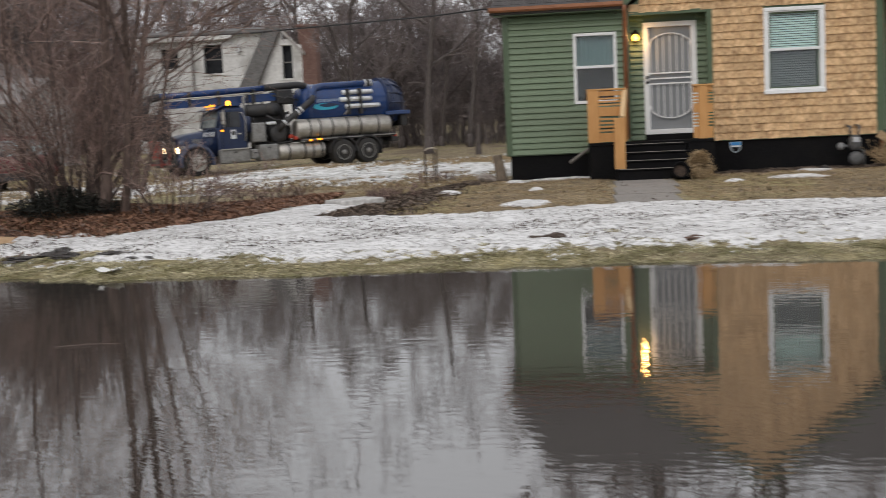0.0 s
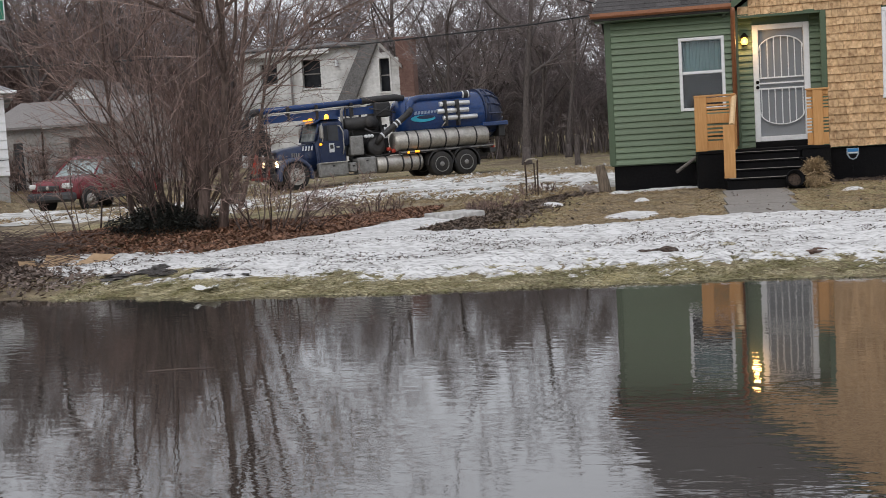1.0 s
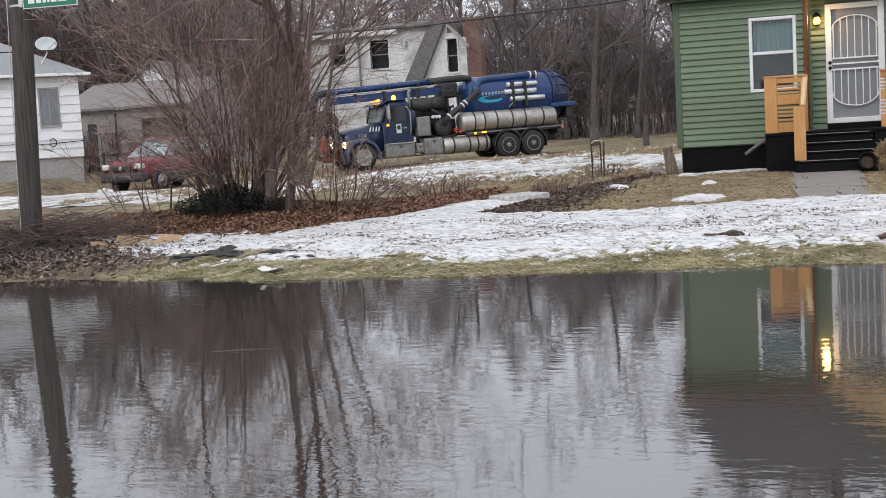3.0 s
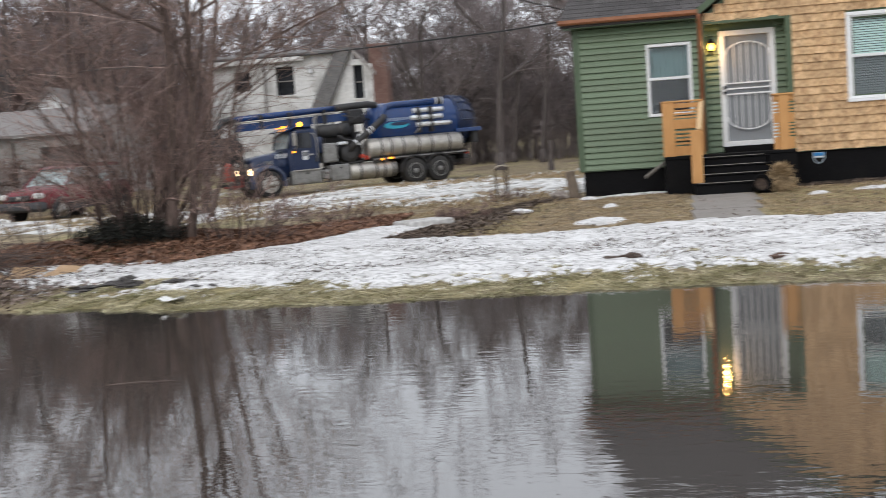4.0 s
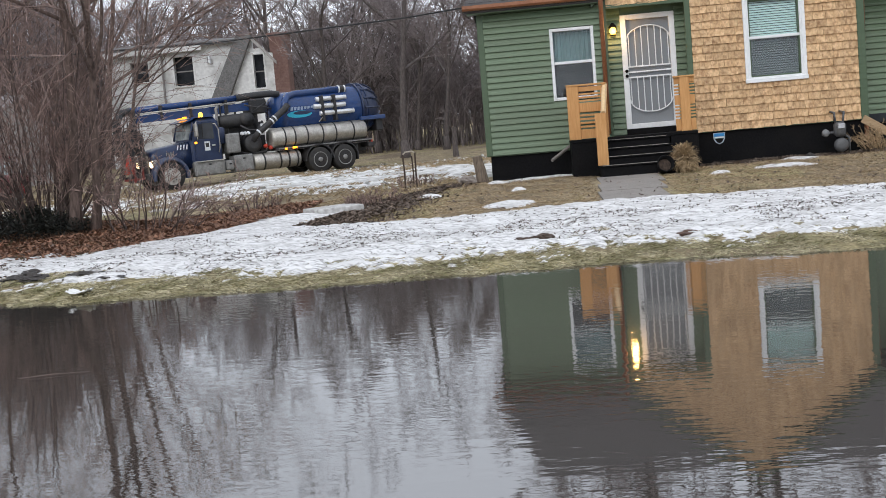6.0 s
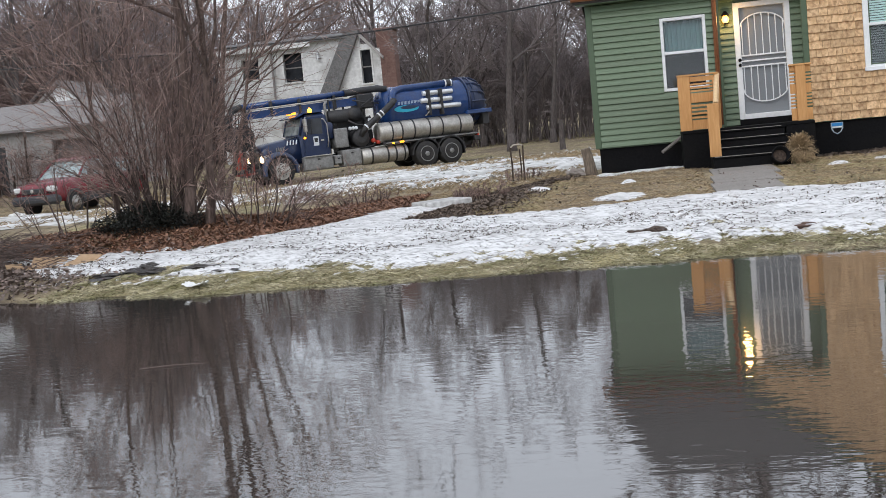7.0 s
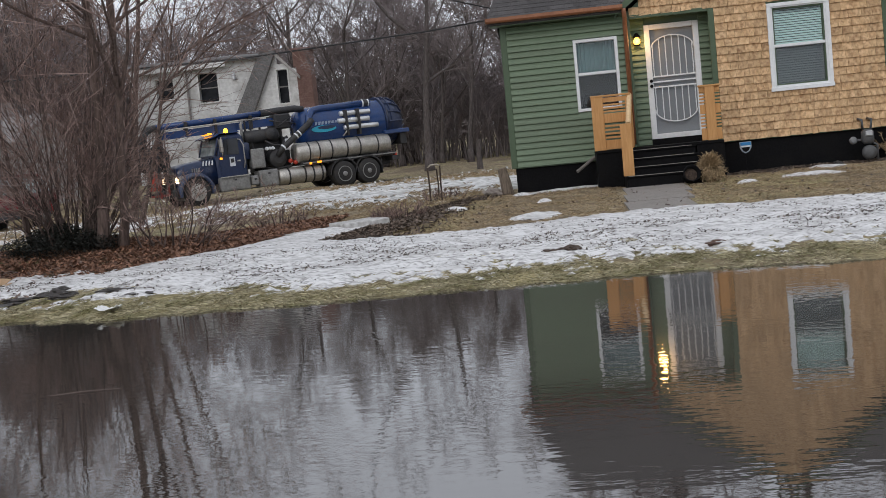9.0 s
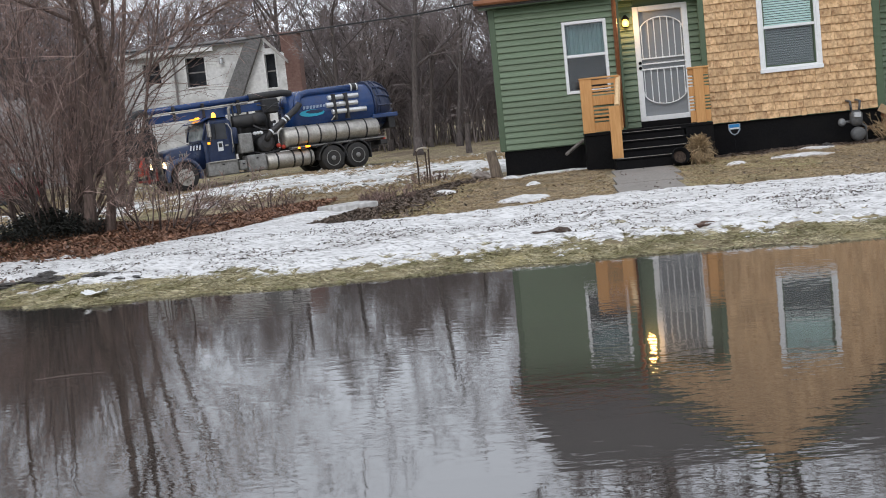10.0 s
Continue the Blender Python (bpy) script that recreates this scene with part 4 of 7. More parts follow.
def flakes(count, seed, place, size, curl=0.5):
    """Small bent four-sided flakes lying about: leaves, clods, scraps."""
    rng = random.Random(seed)
    verts, faces = [], []
    while count > 0:
        got = place(rng)
        if got is None:
            continue
        count -= 1
        x, y, z = got
        s = rng.uniform(*size)
        m = Matrix.Translation((x, y, z)) @ Euler((rng.uniform(-0.7, 0.7), rng.uniform(-0.7, 0.7), rng.uniform(0, 6.28))).to_matrix().to_4x4()
        k = len(verts)
        c = s * curl * rng.uniform(0.1, 0.7)
        for p in ((-s, 0, c), (0, -s * 0.45, 0), (s, 0, c * 0.6), (0, s * 0.45, 0), (s * 1.25, 0, c)):
            verts.append(tuple(m @ Vector(p)))
        faces += [(k, k + 1, k + 3), (k + 1, k + 2, k + 3)]
    return verts, faces


def leaf_bed(rng):
    x, y = rng.uniform(-9.6, -3.4), rng.uniform(13.9, 19.0)
    top = float(np.interp(x, [-9.6, -7.2, -5.7, -5.0, -4.2, -3.4], [14.3, 14.2, 13.9, 14.4, 15.5, 16.6])) + rng.gauss(0, 0.10)
    far = float(np.interp(x, [-9.6, -8, -5, -4, -3.4], [17.5, 17.6, 17.8, 19.0, 19.0])) + rng.gauss(0, 0.15)
    if not top < y < far or x > -4.25 + min(y - 15.3, 2.3) * 0.42:
        return None
    return x, y, land(x, y) + rng.uniform(0.005, 0.05)


v, f = flakes(36000, 40, leaf_bed, (0.02, 0.05))
tagged(new("fallen_leaves", raw("fallen_leaves", v, f, M_LEAF)), "thick bed of wet russet fallen leaves under the shrub", "leaves", kind="stuff")


def snow_crumb(rng):
    x, y = rng.uniform(-20, -1.2), rng.uniform(20.5, 50)
    if x < -0.5 * y or noise.noise(Vector((x * 0.3, y * 0.12, 15))) < -0.05:
        return None
    return x, y, land(x, y) + 0.02


v, f = flakes(1500, 45, snow_crumb, (0.03, 0.13), 0.2)
tagged(new("snow_crumbs", raw("snow_crumbs", v, f, M_SNOWTHIN)), "crumbs of melting snow scattered over the back yard", "snow", kind="stuff")


def pole_litter(rng):
    x, y = rng.gauss(-8.8, 1.3), rng.gauss(12.7, 0.75)
    if land(x, y) < -0.005 or x < -13 or x > -6.2 + 0.5 * rng.random() or drift(x, y) > 0.3:
        return None
    return x, y, land(x, y) + rng.uniform(0.0, 0.06)


v, f = flakes(16000, 41, pole_litter, (0.02, 0.05))
M_LEAFGREY = surface("sodden_leaves", (0.085, 0.058, 0.045), (0.21, 0.16, 0.135), 0.75, fine=6, island=0.6, bump=0)
tagged(new("leaf_litter", raw("leaf_litter", v, f, M_LEAFGREY)), "sodden grey-brown leaf litter round the pole", "leaves", kind="stuff")


def snow_dirt(rng):
    x = rng.uniform(-9, 7)
    y = rng.choice((rng.gauss(12.6, 0.5), rng.gauss(13.1, 0.7), rng.uniform(11.8, 15)))
    if noise.noise(Vector((x * 0.8, y * 1.5, 90))) + 0.7 * noise.noise(Vector((x * 3.0, y * 8.5, 95))) < 0.02 or drift(x, y) < -0.1 or y < 11.5:
        return None
    return x, y, land(x, y) + 0.03 * max(drift(x, y), 0) + 0.012


M_DIRT = surface("clods_and_dead_leaves", (0.05, 0.04, 0.032), (0.19, 0.155, 0.13), 0.85, fine=8, island=0.5, bump=0)
v, f = flakes(17000, 42, snow_dirt, (0.005, 0.024), 0.3)
tagged(new("trodden_dirt", raw("trodden_dirt", v, f, M_DIRT)), "dark clods and dead leaves trodden into the snow", "dirt", kind="stuff")


def garden_bed(rng):
    """Bare soil along the path's edge and at the foot of the house."""
    if rng.random() < 0.7:
        y = 15.0 + 5.8 * rng.random() ** 1.7
        x = float(np.interp(y, [15, 17, 18.5, 20.8], [-3.2, -2.5, -2.25, -1.4])) + abs(rng.gauss(0, 0.42)) * (1.2 - (y - 15) * 0.14)
    else:
        x, y = rng.uniform(2.6, 7.5), 20.95 - abs(rng.gauss(0, 0.2))
    if drift(x, y) > 0.3:
        return None
    return x, y, land(x, y) + 0.012 + 0.02 * rng.random()


v, f = flakes(15000, 44, garden_bed, (0.015, 0.05), 0.5)
M_BED = surface("turned_garden_soil", (0.06, 0.044, 0.034), (0.18, 0.135, 0.105), 0.9, fine=6, island=0.5, bump=0)
tagged(new("garden_soil", raw("garden_soil", v, f, M_BED)), "bare dark brown soil of the garden bed", "soil", kind="stuff")


def lawn_leaf(rng):
    x, y = rng.uniform(-4, 7), rng.uniform(15.2, 20.6)
    return x, y, land(x, y) + 0.02


v, f = flakes(600, 43, lawn_leaf, (0.015, 0.04), 0.7)
tagged(new("lawn_leaves", raw("lawn_leaves", v, f, M_LEAFGREY)), "scattered dead leaves on the lawn", "leaves", kind="stuff")


def blades(count, seed, place, size, lean):
    rng = random.Random(seed)
    verts, faces = [], []
    while count > 0:
        got = place(rng)
        if got is None:
            continue
        count -= 1
        x, y, z = got
        h, a = rng.uniform(*size), rng.uniform(0, 6.283)
        w = rng.uniform(0.002, 0.0045)
        dx, dy = math.cos(a), math.sin(a)
        b = lean * rng.uniform(0.3, 1.2) * h
        k = len(verts)
        verts += [(x - w * dy, y + w * dx, z), (x + w * dy, y - w * dx, z), (x + dx * b * 0.4 + w * dy * 0.7, y + dy * b * 0.4 - w * dx * 0.7, z + h * 0.55), (x + dx * b, y + dy * b, z + h * 0.8)]
        faces += [(k, k + 1, k + 2), (k, k + 2, k + 3)]
    return verts, faces


def verge(rng):
    x, y = rng.uniform(-6.2, 4.6), rng.uniform(10.3, 12.6)
    z = land(x, y)
    if z < -0.006 or drift(x, y) > 0.25 or noise.noise(Vector((x * 1.6, y * 2.5, 3))) < -0.25 - 0.2 * rng.random():
        return None
    return x, y, z


def lawn(rng):
    x, y = rng.uniform(-4.4, 6.8), rng.uniform(14.8, 20.9)
    if drift(x, y) > 0.15 or (0.95 < x < 1.95 and y < 19.6) or (1.1 < x < 2.5 and y > 19.2) or x < -4.2 + (y - 15.5) * 0.2:
        return None
    return x, y, land(x, y)


def back_lawn(rng):
    x, y = rng.uniform(-26, 2), rng.uniform(20, 46)
    if back_drift(x, y) > 0.2 or (x > -1.1 and y < 29) or x < -0.62 * y:
        return None
    return x, y, land(x, y)


for count, seed, place, size, lean, material, name, label in (
        (34000, 50, verge, (0.008, 0.03), 3.5, M_VERGE, "verge_grass", "yellow-green flattened grass at the water's edge"),
        (44000, 51, lawn, (0.01, 0.03), 3.0, M_STRAW, "lawn_grass", "short dead straw-coloured lawn grass"),
        (26000, 52, back_lawn, (0.04, 0.10), 1.8, M_STRAW, "yard_grass", "dead grass of the yards behind")):
    v, f = blades(count, seed, place, size, lean)
    tagged(new(name, raw(name, v, f, material)), label, "grass", kind="stuff")

# ivy round the foot of the shrub
rng = random.Random(60)


def ivy(rng):
    a, r, h = rng.uniform(0, 6.283), rng.uniform(0.1, 1.0), rng.random()
    x, y = -6.8 + 0.86 * r * math.cos(a), 15.4 + 0.45 * r * math.sin(a)
    return x, y, land(x, y) + 0.42 * h * (1 - 0.55 * r)


v, f = flakes(9500, 61, ivy, (0.012, 0.032))
tagged(new("ivy", raw("ivy", v, f, M_IVY)), "dark evergreen ivy round the foot of the shrub", "ivy", kind="stuff")

# fallen sticks round the pole
rng = random.Random(62)
out = []
for _ in range(520):
    x, y = rng.gauss(-8.75, 0.62), rng.gauss(13.65, 0.4)
    a = rng.uniform(0, 6.283)
    p = Vector((x, y, land(x, y) + rng.uniform(0.02, 0.32)))
    d = Vector((math.cos(a), math.sin(a) * 0.8, rng.uniform(-0.25, 0.4))) * rng.uniform(0.2, 0.75)
    out.append(([p - d, p + Vector((0, 0, rng.uniform(-0.03, 0.06))), p + d], rng.uniform(0.003, 0.009), 0.002))
v, f = bars(out, 4, 0.003)
tagged(new("brush_pile", raw("brush_pile", v, f, M_STEM)), "heap of fallen sticks and brush at the foot of the pole", "brush", kind="stuff")

# ---- utility pole with a street sign ----
pole = thing("utility_pole", (-8.66, 13.3, 0.12), "weathered grey-brown wooden utility pole", "pole")
part("shaft", Shape().tube([(-8.67, 13.3, -0.2), (-8.66, 13.3, 0.12), (-8.575, 13.3, 1.8), (-8.49, 13.3, 3.4), (-8.35, 13.3, 6.2), (-8.22, 13.3, 8.6)], [0.155, 0.147, 0.138, 0.13, 0.12, 0.11], 16), surface("weathered_pole_wood", (0.035, 0.03, 0.027), (0.10, 0.086, 0.077), 0.9, fine=16, coarse=2, bump=1.0, stretch=(3, 3, 0.12), dirt=(0.05, 0.042, 0.038), dirt_amount=0.6), pole, "", True)
M_STEEL = surface("galvanised_steel", (0.45, 0.46, 0.47), (0.6, 0.61, 0.62), 0.4, 0.9, fine=30, bump=0.05)
for z in (3.26, 3.42):
    x = -8.49 - (3.4 - z) * 0.05
    part("band", Shape().lathe([(z - 0.012, 0.135), (z + 0.012, 0.135)], "z", 20, Matrix.Translation((x, 13.3, 0))), M_STEEL, pole, "steel strap")
part("ground_wire", Shape().tube([(-8.72, 13.18, 0.15), (-8.66, 13.17, 2.0), (-8.60, 13.17, 3.4), (-8.46, 13.18, 6.2)], 0.006, 5), M_STEEL, pole, "ground wire")
sign = thing("street_sign", (-8.0, 13.15, 3.3), "green street sign with white lettering strapped to the pole", "sign")
M_SIGNGREEN = surface("sign_green", (0.006, 0.15, 0.085), (0.01, 0.18, 0.105), 0.4, fine=40, bump=0.02)
M_SIGNWHITE = surface("sign_white", (0.72, 0.74, 0.72), (0.8, 0.82, 0.8), 0.4, fine=40, bump=0.02)
tilt = Matrix.Translation((-8.36, 13.14, 3.20)) @ Matrix.Rotation(radians(0.5), 4, "Y")
part("blade", Shape().box(0, 0.76, -0.004, 0.004, 0, 0.25, 0.003, tilt), M_SIGNWHITE, sign)
part("face", Shape().box(0.012, 0.748, -0.008, -0.0045, 0.012, 0.238, 0.001, tilt), M_SIGNGREEN, sign, "green sign face")
for x0, x1, z0, z1 in ((0.08, 0.17, 0.06, 0.20), (0.19, 0.265, 0.06, 0.155), (0.285, 0.33, 0.06, 0.155), (0.35, 0.38, 0.06, 0.20), (0.40, 0.48, 0.06, 0.155), (0.50, 0.62, 0.06, 0.155)):
    part("lettering_bar", Shape().box(x0, x1, -0.0115, -0.009, z0, z1, 0.0008, tilt), M_SIGNWHITE, sign)
part("bracket", Shape().box(-0.06, 0.0, -0.01, 0.06, 0.03, 0.22, 0.004, tilt), M_STEEL, sign, "steel sign bracket")

# ---- small things along the street and on the lawn ----
M_PAPER = surface("white_paper", (0.66, 0.66, 0.64), (0.78, 0.78, 0.76), 0.7, fine=20, bump=0.2)
M_CARD = surface("wet_cardboard", (0.36, 0.235, 0.13), (0.48, 0.33, 0.20), 0.9, fine=12, coarse=4, bump=0.3, dirt=(0.24, 0.15, 0.085))
n = 9
crumple = Shape()
pts = [(i / (n - 1) - 0.5, j / (n - 1) - 0.5) for j in range(n) for i in range(n)]
crumple.put([(-4.42 + u * 0.22, 11.0 + w * 0.2, land(-4.42, 11.0) + 0.035 + 0.03 * noise.noise(Vector((u * 5, w * 5, 1))) + 0.12 * u * u) for u, w in pts], [(j * n + i, j * n + i + 1, (j + 1) * n + i + 1, (j + 1) * n + i) for j in range(n - 1) for i in range(n - 1)])
solid("paper_scrap", crumple, M_PAPER, "crumpled white paper scrap at the water's edge", "litter", (-4.42, 11.0, 0.03))


def cardboard(x, y, w, d, turn, lift, label):
    z = land(x, y) + 0.03
    m = pose(x, y, z, lift, 4, turn)
    s = Shape()
    s.box(-w / 2, w / 2, -d / 2, d / 2, 0, 0.008, 0.002, m)
    s.box(-w / 2, w / 2, 0, d * 0.4, 0, 0.006, 0.002, m @ pose(0, d / 2, 0.004, 14))
    s.box(0, w * 0.3, -d / 2, d / 2, 0, 0.006, 0.002, m @ pose(w / 2, 0, 0.004, 0, -14))
    solid("cardboard", s, M_CARD, label, "cardboard", (x, y, z), "cardboard scraps")


cardboard(-7.30, 13.35, 0.42, 0.4, 18, 8, "flattened brown cardboard box lying on the brush")
cardboard(-6.85, 13.3, 0.32, 0.34, -8, 10, "torn brown cardboard sheet in the snow")
cardboard(-7.62, 13.2, 0.2, 0.2, 40, 15, "small torn cardboard flap among the sticks")


def lump(name, at, size, material, label, category, seed, flat=0.7):
    bm = bmesh.new()
    bmesh.ops.create_icosphere(bm, subdivisions=3, radius=1)
    for w in bm.verts:
        k = 1 + 0.55 * noise.noise(w.co * 1.6 + Vector((seed, 0, 0))) + 0.34 * noise.noise(w.co * 4 + Vector((0, seed, 0)))
        w.co = Vector((w.co.x * size[0], w.co.y * size[1], w.co.z * size[2])) * k
    me = bpy.data.meshes.new(name)
    bm.to_mesh(me)
    bm.free()
    me.materials.append(material)
    ob = new(name, me)
    ob.location = at
    ORIGIN[ob.name] = Vector(at)
    return tagged(ob, label, category)


M_SOIL = surface("dark_wet_soil", (0.03, 0.02, 0.015), (0.10, 0.07, 0.052), 0.9, fine=25, coarse=8, bump=1.0)
M_MUD = surface("wet_black_mud", (0.018, 0.015, 0.013), (0.05, 0.042, 0.036), 0.35, fine=25, bump=0.8)
rng = random.Random(61)
for k in range(13):
    x, y = -5.35 + rng.gauss(0, 0.45), 12.3 + rng.gauss(0, 0.16)
    r = rng.uniform(0.05, 0.16)
    lump("mud_clod", (x, y, land(x, y) + 0.012), (r * 1.6, r, rng.uniform(0.018, 0.04)), M_MUD, "wet black clod of mud beside the flood water", "clod", 70 + k)["group"] = "mud clods by the water"
lump("stump", (0.10, 12.15, 0.14), (0.15, 0.10, 0.05), M_SOIL, "dark rotten stump end sticking out of the snow", "stump", 3)
lump("stump", (-0.10, 12.1, 0.14), (0.10, 0.08, 0.035), M_SOIL, "low dark root beside the rotten stump", "root", 5)
lump("mud_clod", (1.55, 11.75, 0.10), (0.13, 0.10, 0.05), surface("russet_clod", (0.07, 0.04, 0.03), (0.14, 0.085, 0.06), 0.9, fine=30, bump=1.0), "russet clod of mud and leaves on the verge", "clod", 7)
lump("rock", (4.80, 20.45, 0.43), (0.09, 0.07, 0.06), surface("dark_stone", (0.025, 0.022, 0.02), (0.055, 0.05, 0.047), 0.8, fine=20, bump=0.6), "dark stone lying by the foundation", "stone", 15)
hoop = thing("garden_hoop", (-2.2, 21.4, land(-2.2, 21.4)), "thin dark metal hoop standing in the weeds", "hoop")
part("rod", Shape().tube([(-2.32, 21.4, 0.25), (-2.31, 21.4, 0.7), (-2.32, 21.4, 1.04)], 0.017, 6).tube([(-2.09, 21.4, 0.25), (-2.10, 21.4, 0.7), (-2.09, 21.4, 1.06)], 0.017, 6), M_SOIL, hoop)
part("crosspiece", Shape().tube([(-2.32, 21.4, 1.03), (-2.27, 21.4, 1.075), (-2.15, 21.4, 1.085), (-2.09, 21.4, 1.05)], 0.016, 6), surface("bleached_top", (0.36, 0.32, 0.26), (0.5, 0.45, 0.38), 0.7, bump=0), hoop, "bleached crosspiece", True)
stake = thing("garden_stake", (-2.15, 21.35, land(-2.15, 21.35)), "thin dark metal stake standing in the weeds", "stake")
part("rod", Shape().tube([(-2.15, 21.35, 0.25), (-2.14, 21.35, 0.7), (-2.15, 21.35, 1.0)], 0.015, 6), M_SOIL, stake)
# leaning post by the house corner
solid("wooden_post", Shape().tube([(-0.84, 20.92, 0.3), (-0.88, 20.9, 0.62), (-0.93, 20.88, 0.90)], [0.12, 0.10, 0.085], 9), surface("old_post_wood", (0.10, 0.076, 0.056), (0.24, 0.19, 0.145), 0.9, fine=14, stretch=(4, 4, 0.4), bump=0.6), "short weathered post leaning by the house corner", "post", (-0.86, 20.92, 0.42))
lump("log", (-1.15, 20.95, 0.47), (0.16, 0.12, 0.09), surface("grey_log", (0.2, 0.17, 0.15), (0.32, 0.28, 0.25), 0.9, fine=20, bump=0.6), "grey cut log end lying by the house corner", "log", 21)
# concrete front walk and side path slab
for y0, y1 in ((15.3, 16.65), (16.67, 17.95), (17.97, 19.28)):
    c = 0.5 * (y0 + y1)
    solid("walk_slab", Shape().prism([(y0, land(1.5, y0) - 0.1), (y0, land(1.5, y0) + 0.022), (y1, land(1.5, y1) + 0.022), (y1, land(1.5, y1) - 0.1)], "x", 1.12 - (19.3 - c) * 0.05, 2.12 - (19.3 - c) * 0.09), M_CONCRETE, "worn concrete slab of the front walk", "paving", (1.5, c, land(1.5, c)), "front walk slabs")
M_PALESLAB = surface("snow_dusted_concrete", (0.34, 0.33, 0.315), (0.6, 0.59, 0.575), 0.9, fine=14, coarse=3, bump=0.4, dirt=(0.26, 0.245, 0.23), dirt_amount=0.6)
for dx, dy, wide in ((-2.90, 16.9, 0.7), (-3.6, 16.45, 0.66)):
    solid("walk_slab", Shape().box(-wide / 2, wide / 2, -0.34, 0.34, -0.15, 0.10 if wide > 0.68 else 0.04, 0.015, pose(dx, dy, land(dx, dy), 0, -1.5, 32)), M_PALESLAB, "snow-dusted concrete slab of the side path", "paving", (dx, dy, land(dx, dy)), "side path slabs")
# downspout extension
solid("drain_pipe", Shape().tube([(0.78, 20.85, 0.97), (0.40, 20.62, 0.72)], 0.03, 8), surface("grey_plastic", (0.15, 0.135, 0.12), (0.22, 0.2, 0.18), 0.6, bump=0.1), "grey drain pipe stub slanting from the foundation", "pipe", (0.78, 20.85, 0.97))
# straw clump and dark pot by the steps
rng = random.Random(71)
verts, faces = [], []
for _ in range(900):
    a, b = rng.uniform(0, 6.283), math.asin(rng.uniform(-0.75, 1.0))
    r = 0.17 + 0.06 * rng.random()
    way = Vector((math.cos(a) * math.cos(b), math.sin(a) * math.cos(b), math.sin(b) * 1.15))
    p0 = Vector((2.53, 19.35, 0.60)) + way * r * 0.35
    p1 = p0 + way * r * 0.55 + Vector((rng.uniform(-0.03, 0.03), rng.uniform(-0.03, 0.03), 0.02))
    p2 = p1 + way * r * 0.25 + Vector((rng.uniform(-0.05, 0.05), rng.uniform(-0.05, 0.05), -0.05 * rng.random()))
    k, w = len(verts), 0.005
    for q in (p0, p1, p2):
        verts += [tuple(q + Vector((-w, 0, 0))), tuple(q + Vector((w, 0, 0)))]
    faces += [(k, k + 1, k + 3, k + 2), (k + 2, k + 3, k + 5, k + 4)]
for _ in range(90):
    a = rng.uniform(0, 6.283)
    p0, p1, k = Vector((2.53 + 0.07 * math.cos(a), 19.35 + 0.07 * math.sin(a), 0.36)), Vector((2.53 + 0.1 * math.cos(a), 19.35 + 0.1 * math.sin(a), 0.6)), len(verts)
    verts += [tuple(p0), tuple(p0 + Vector((0.008, 0, 0))), tuple(p1 + Vector((0.008, 0, 0))), tuple(p1)]
    faces.append((k, k + 1, k + 2, k + 3))
tagged(new("dry_grass_clump", raw("dry_grass_clump", verts, faces, surface("dry_straw", (0.17, 0.11, 0.055), (0.46, 0.34, 0.20), 0.9, island=0.4, bump=0))), "clump of dry straw-coloured ornamental grass beside the steps", "grass clump")
pot = thing("plant_pot", (2.16, 19.12, 0.42), "small black pot tipped over beside the steps", "pot")
pm = pose(2.18, 19.14, 0.53, 70, 20, 0)
part("bowl", Shape().lathe([(-0.14, 0.09), (-0.13, 0.10), (0.10, 0.135), (0.12, 0.145), (0.125, 0.125), (0.0, 0.10)], "z", 18, pm), M_BLACK, pot, "", True)
part("soil", Shape().lathe([(0.0, 0.10), (0.02, 0.11), (0.04, 0.05)], "z", 14, pm), M_SOIL, pot)
# yard sign, a blue shield
ys = thing("yard_sign", (3.3, 20.5, 0.42), "small blue and white shield-shaped yard sign on a thin stake", "sign")
M_SHIELD = surface("shield_blue", (0.012, 0.17, 0.42), (0.02, 0.21, 0.5), 0.4, bump=0)
shield = [(3.17, 0.99), (3.43, 0.99), (3.43, 0.86), (3.38, 0.77), (3.30, 0.73), (3.22, 0.77), (3.17, 0.86)]
part("plate", Shape().prism(shield, "y", 20.50, 20.508), surface("shield_grey", (0.30, 0.36, 0.42), (0.36, 0.42, 0.48), 0.4, bump=0), ys)
part("band", Shape().prism([(3.185, 0.978), (3.415, 0.978), (3.415, 0.91), (3.185, 0.91)], "y", 20.492, 20.498), M_SHIELD, ys, "bright blue band")
part("panel", Shape().prism([(3.20, 0.865), (3.40, 0.865), (3.36, 0.785), (3.30, 0.755), (3.24, 0.785)], "y", 20.492, 20.498), M_BLACK, ys, "dark lower panel")
part("lettering_bar", Shape().box(3.20, 3.40, 20.490, 20.497, 0.875, 0.90, 0.001), M_SIGNWHITE, ys)
part("stake", Shape().tube([(3.30, 20.515, 0.15), (3.30, 20.515, 0.8)], 0.006, 6), M_BLACK, ys)
ys.location.z, ys.scale = 0.53, (0.76, 1, 0.76)
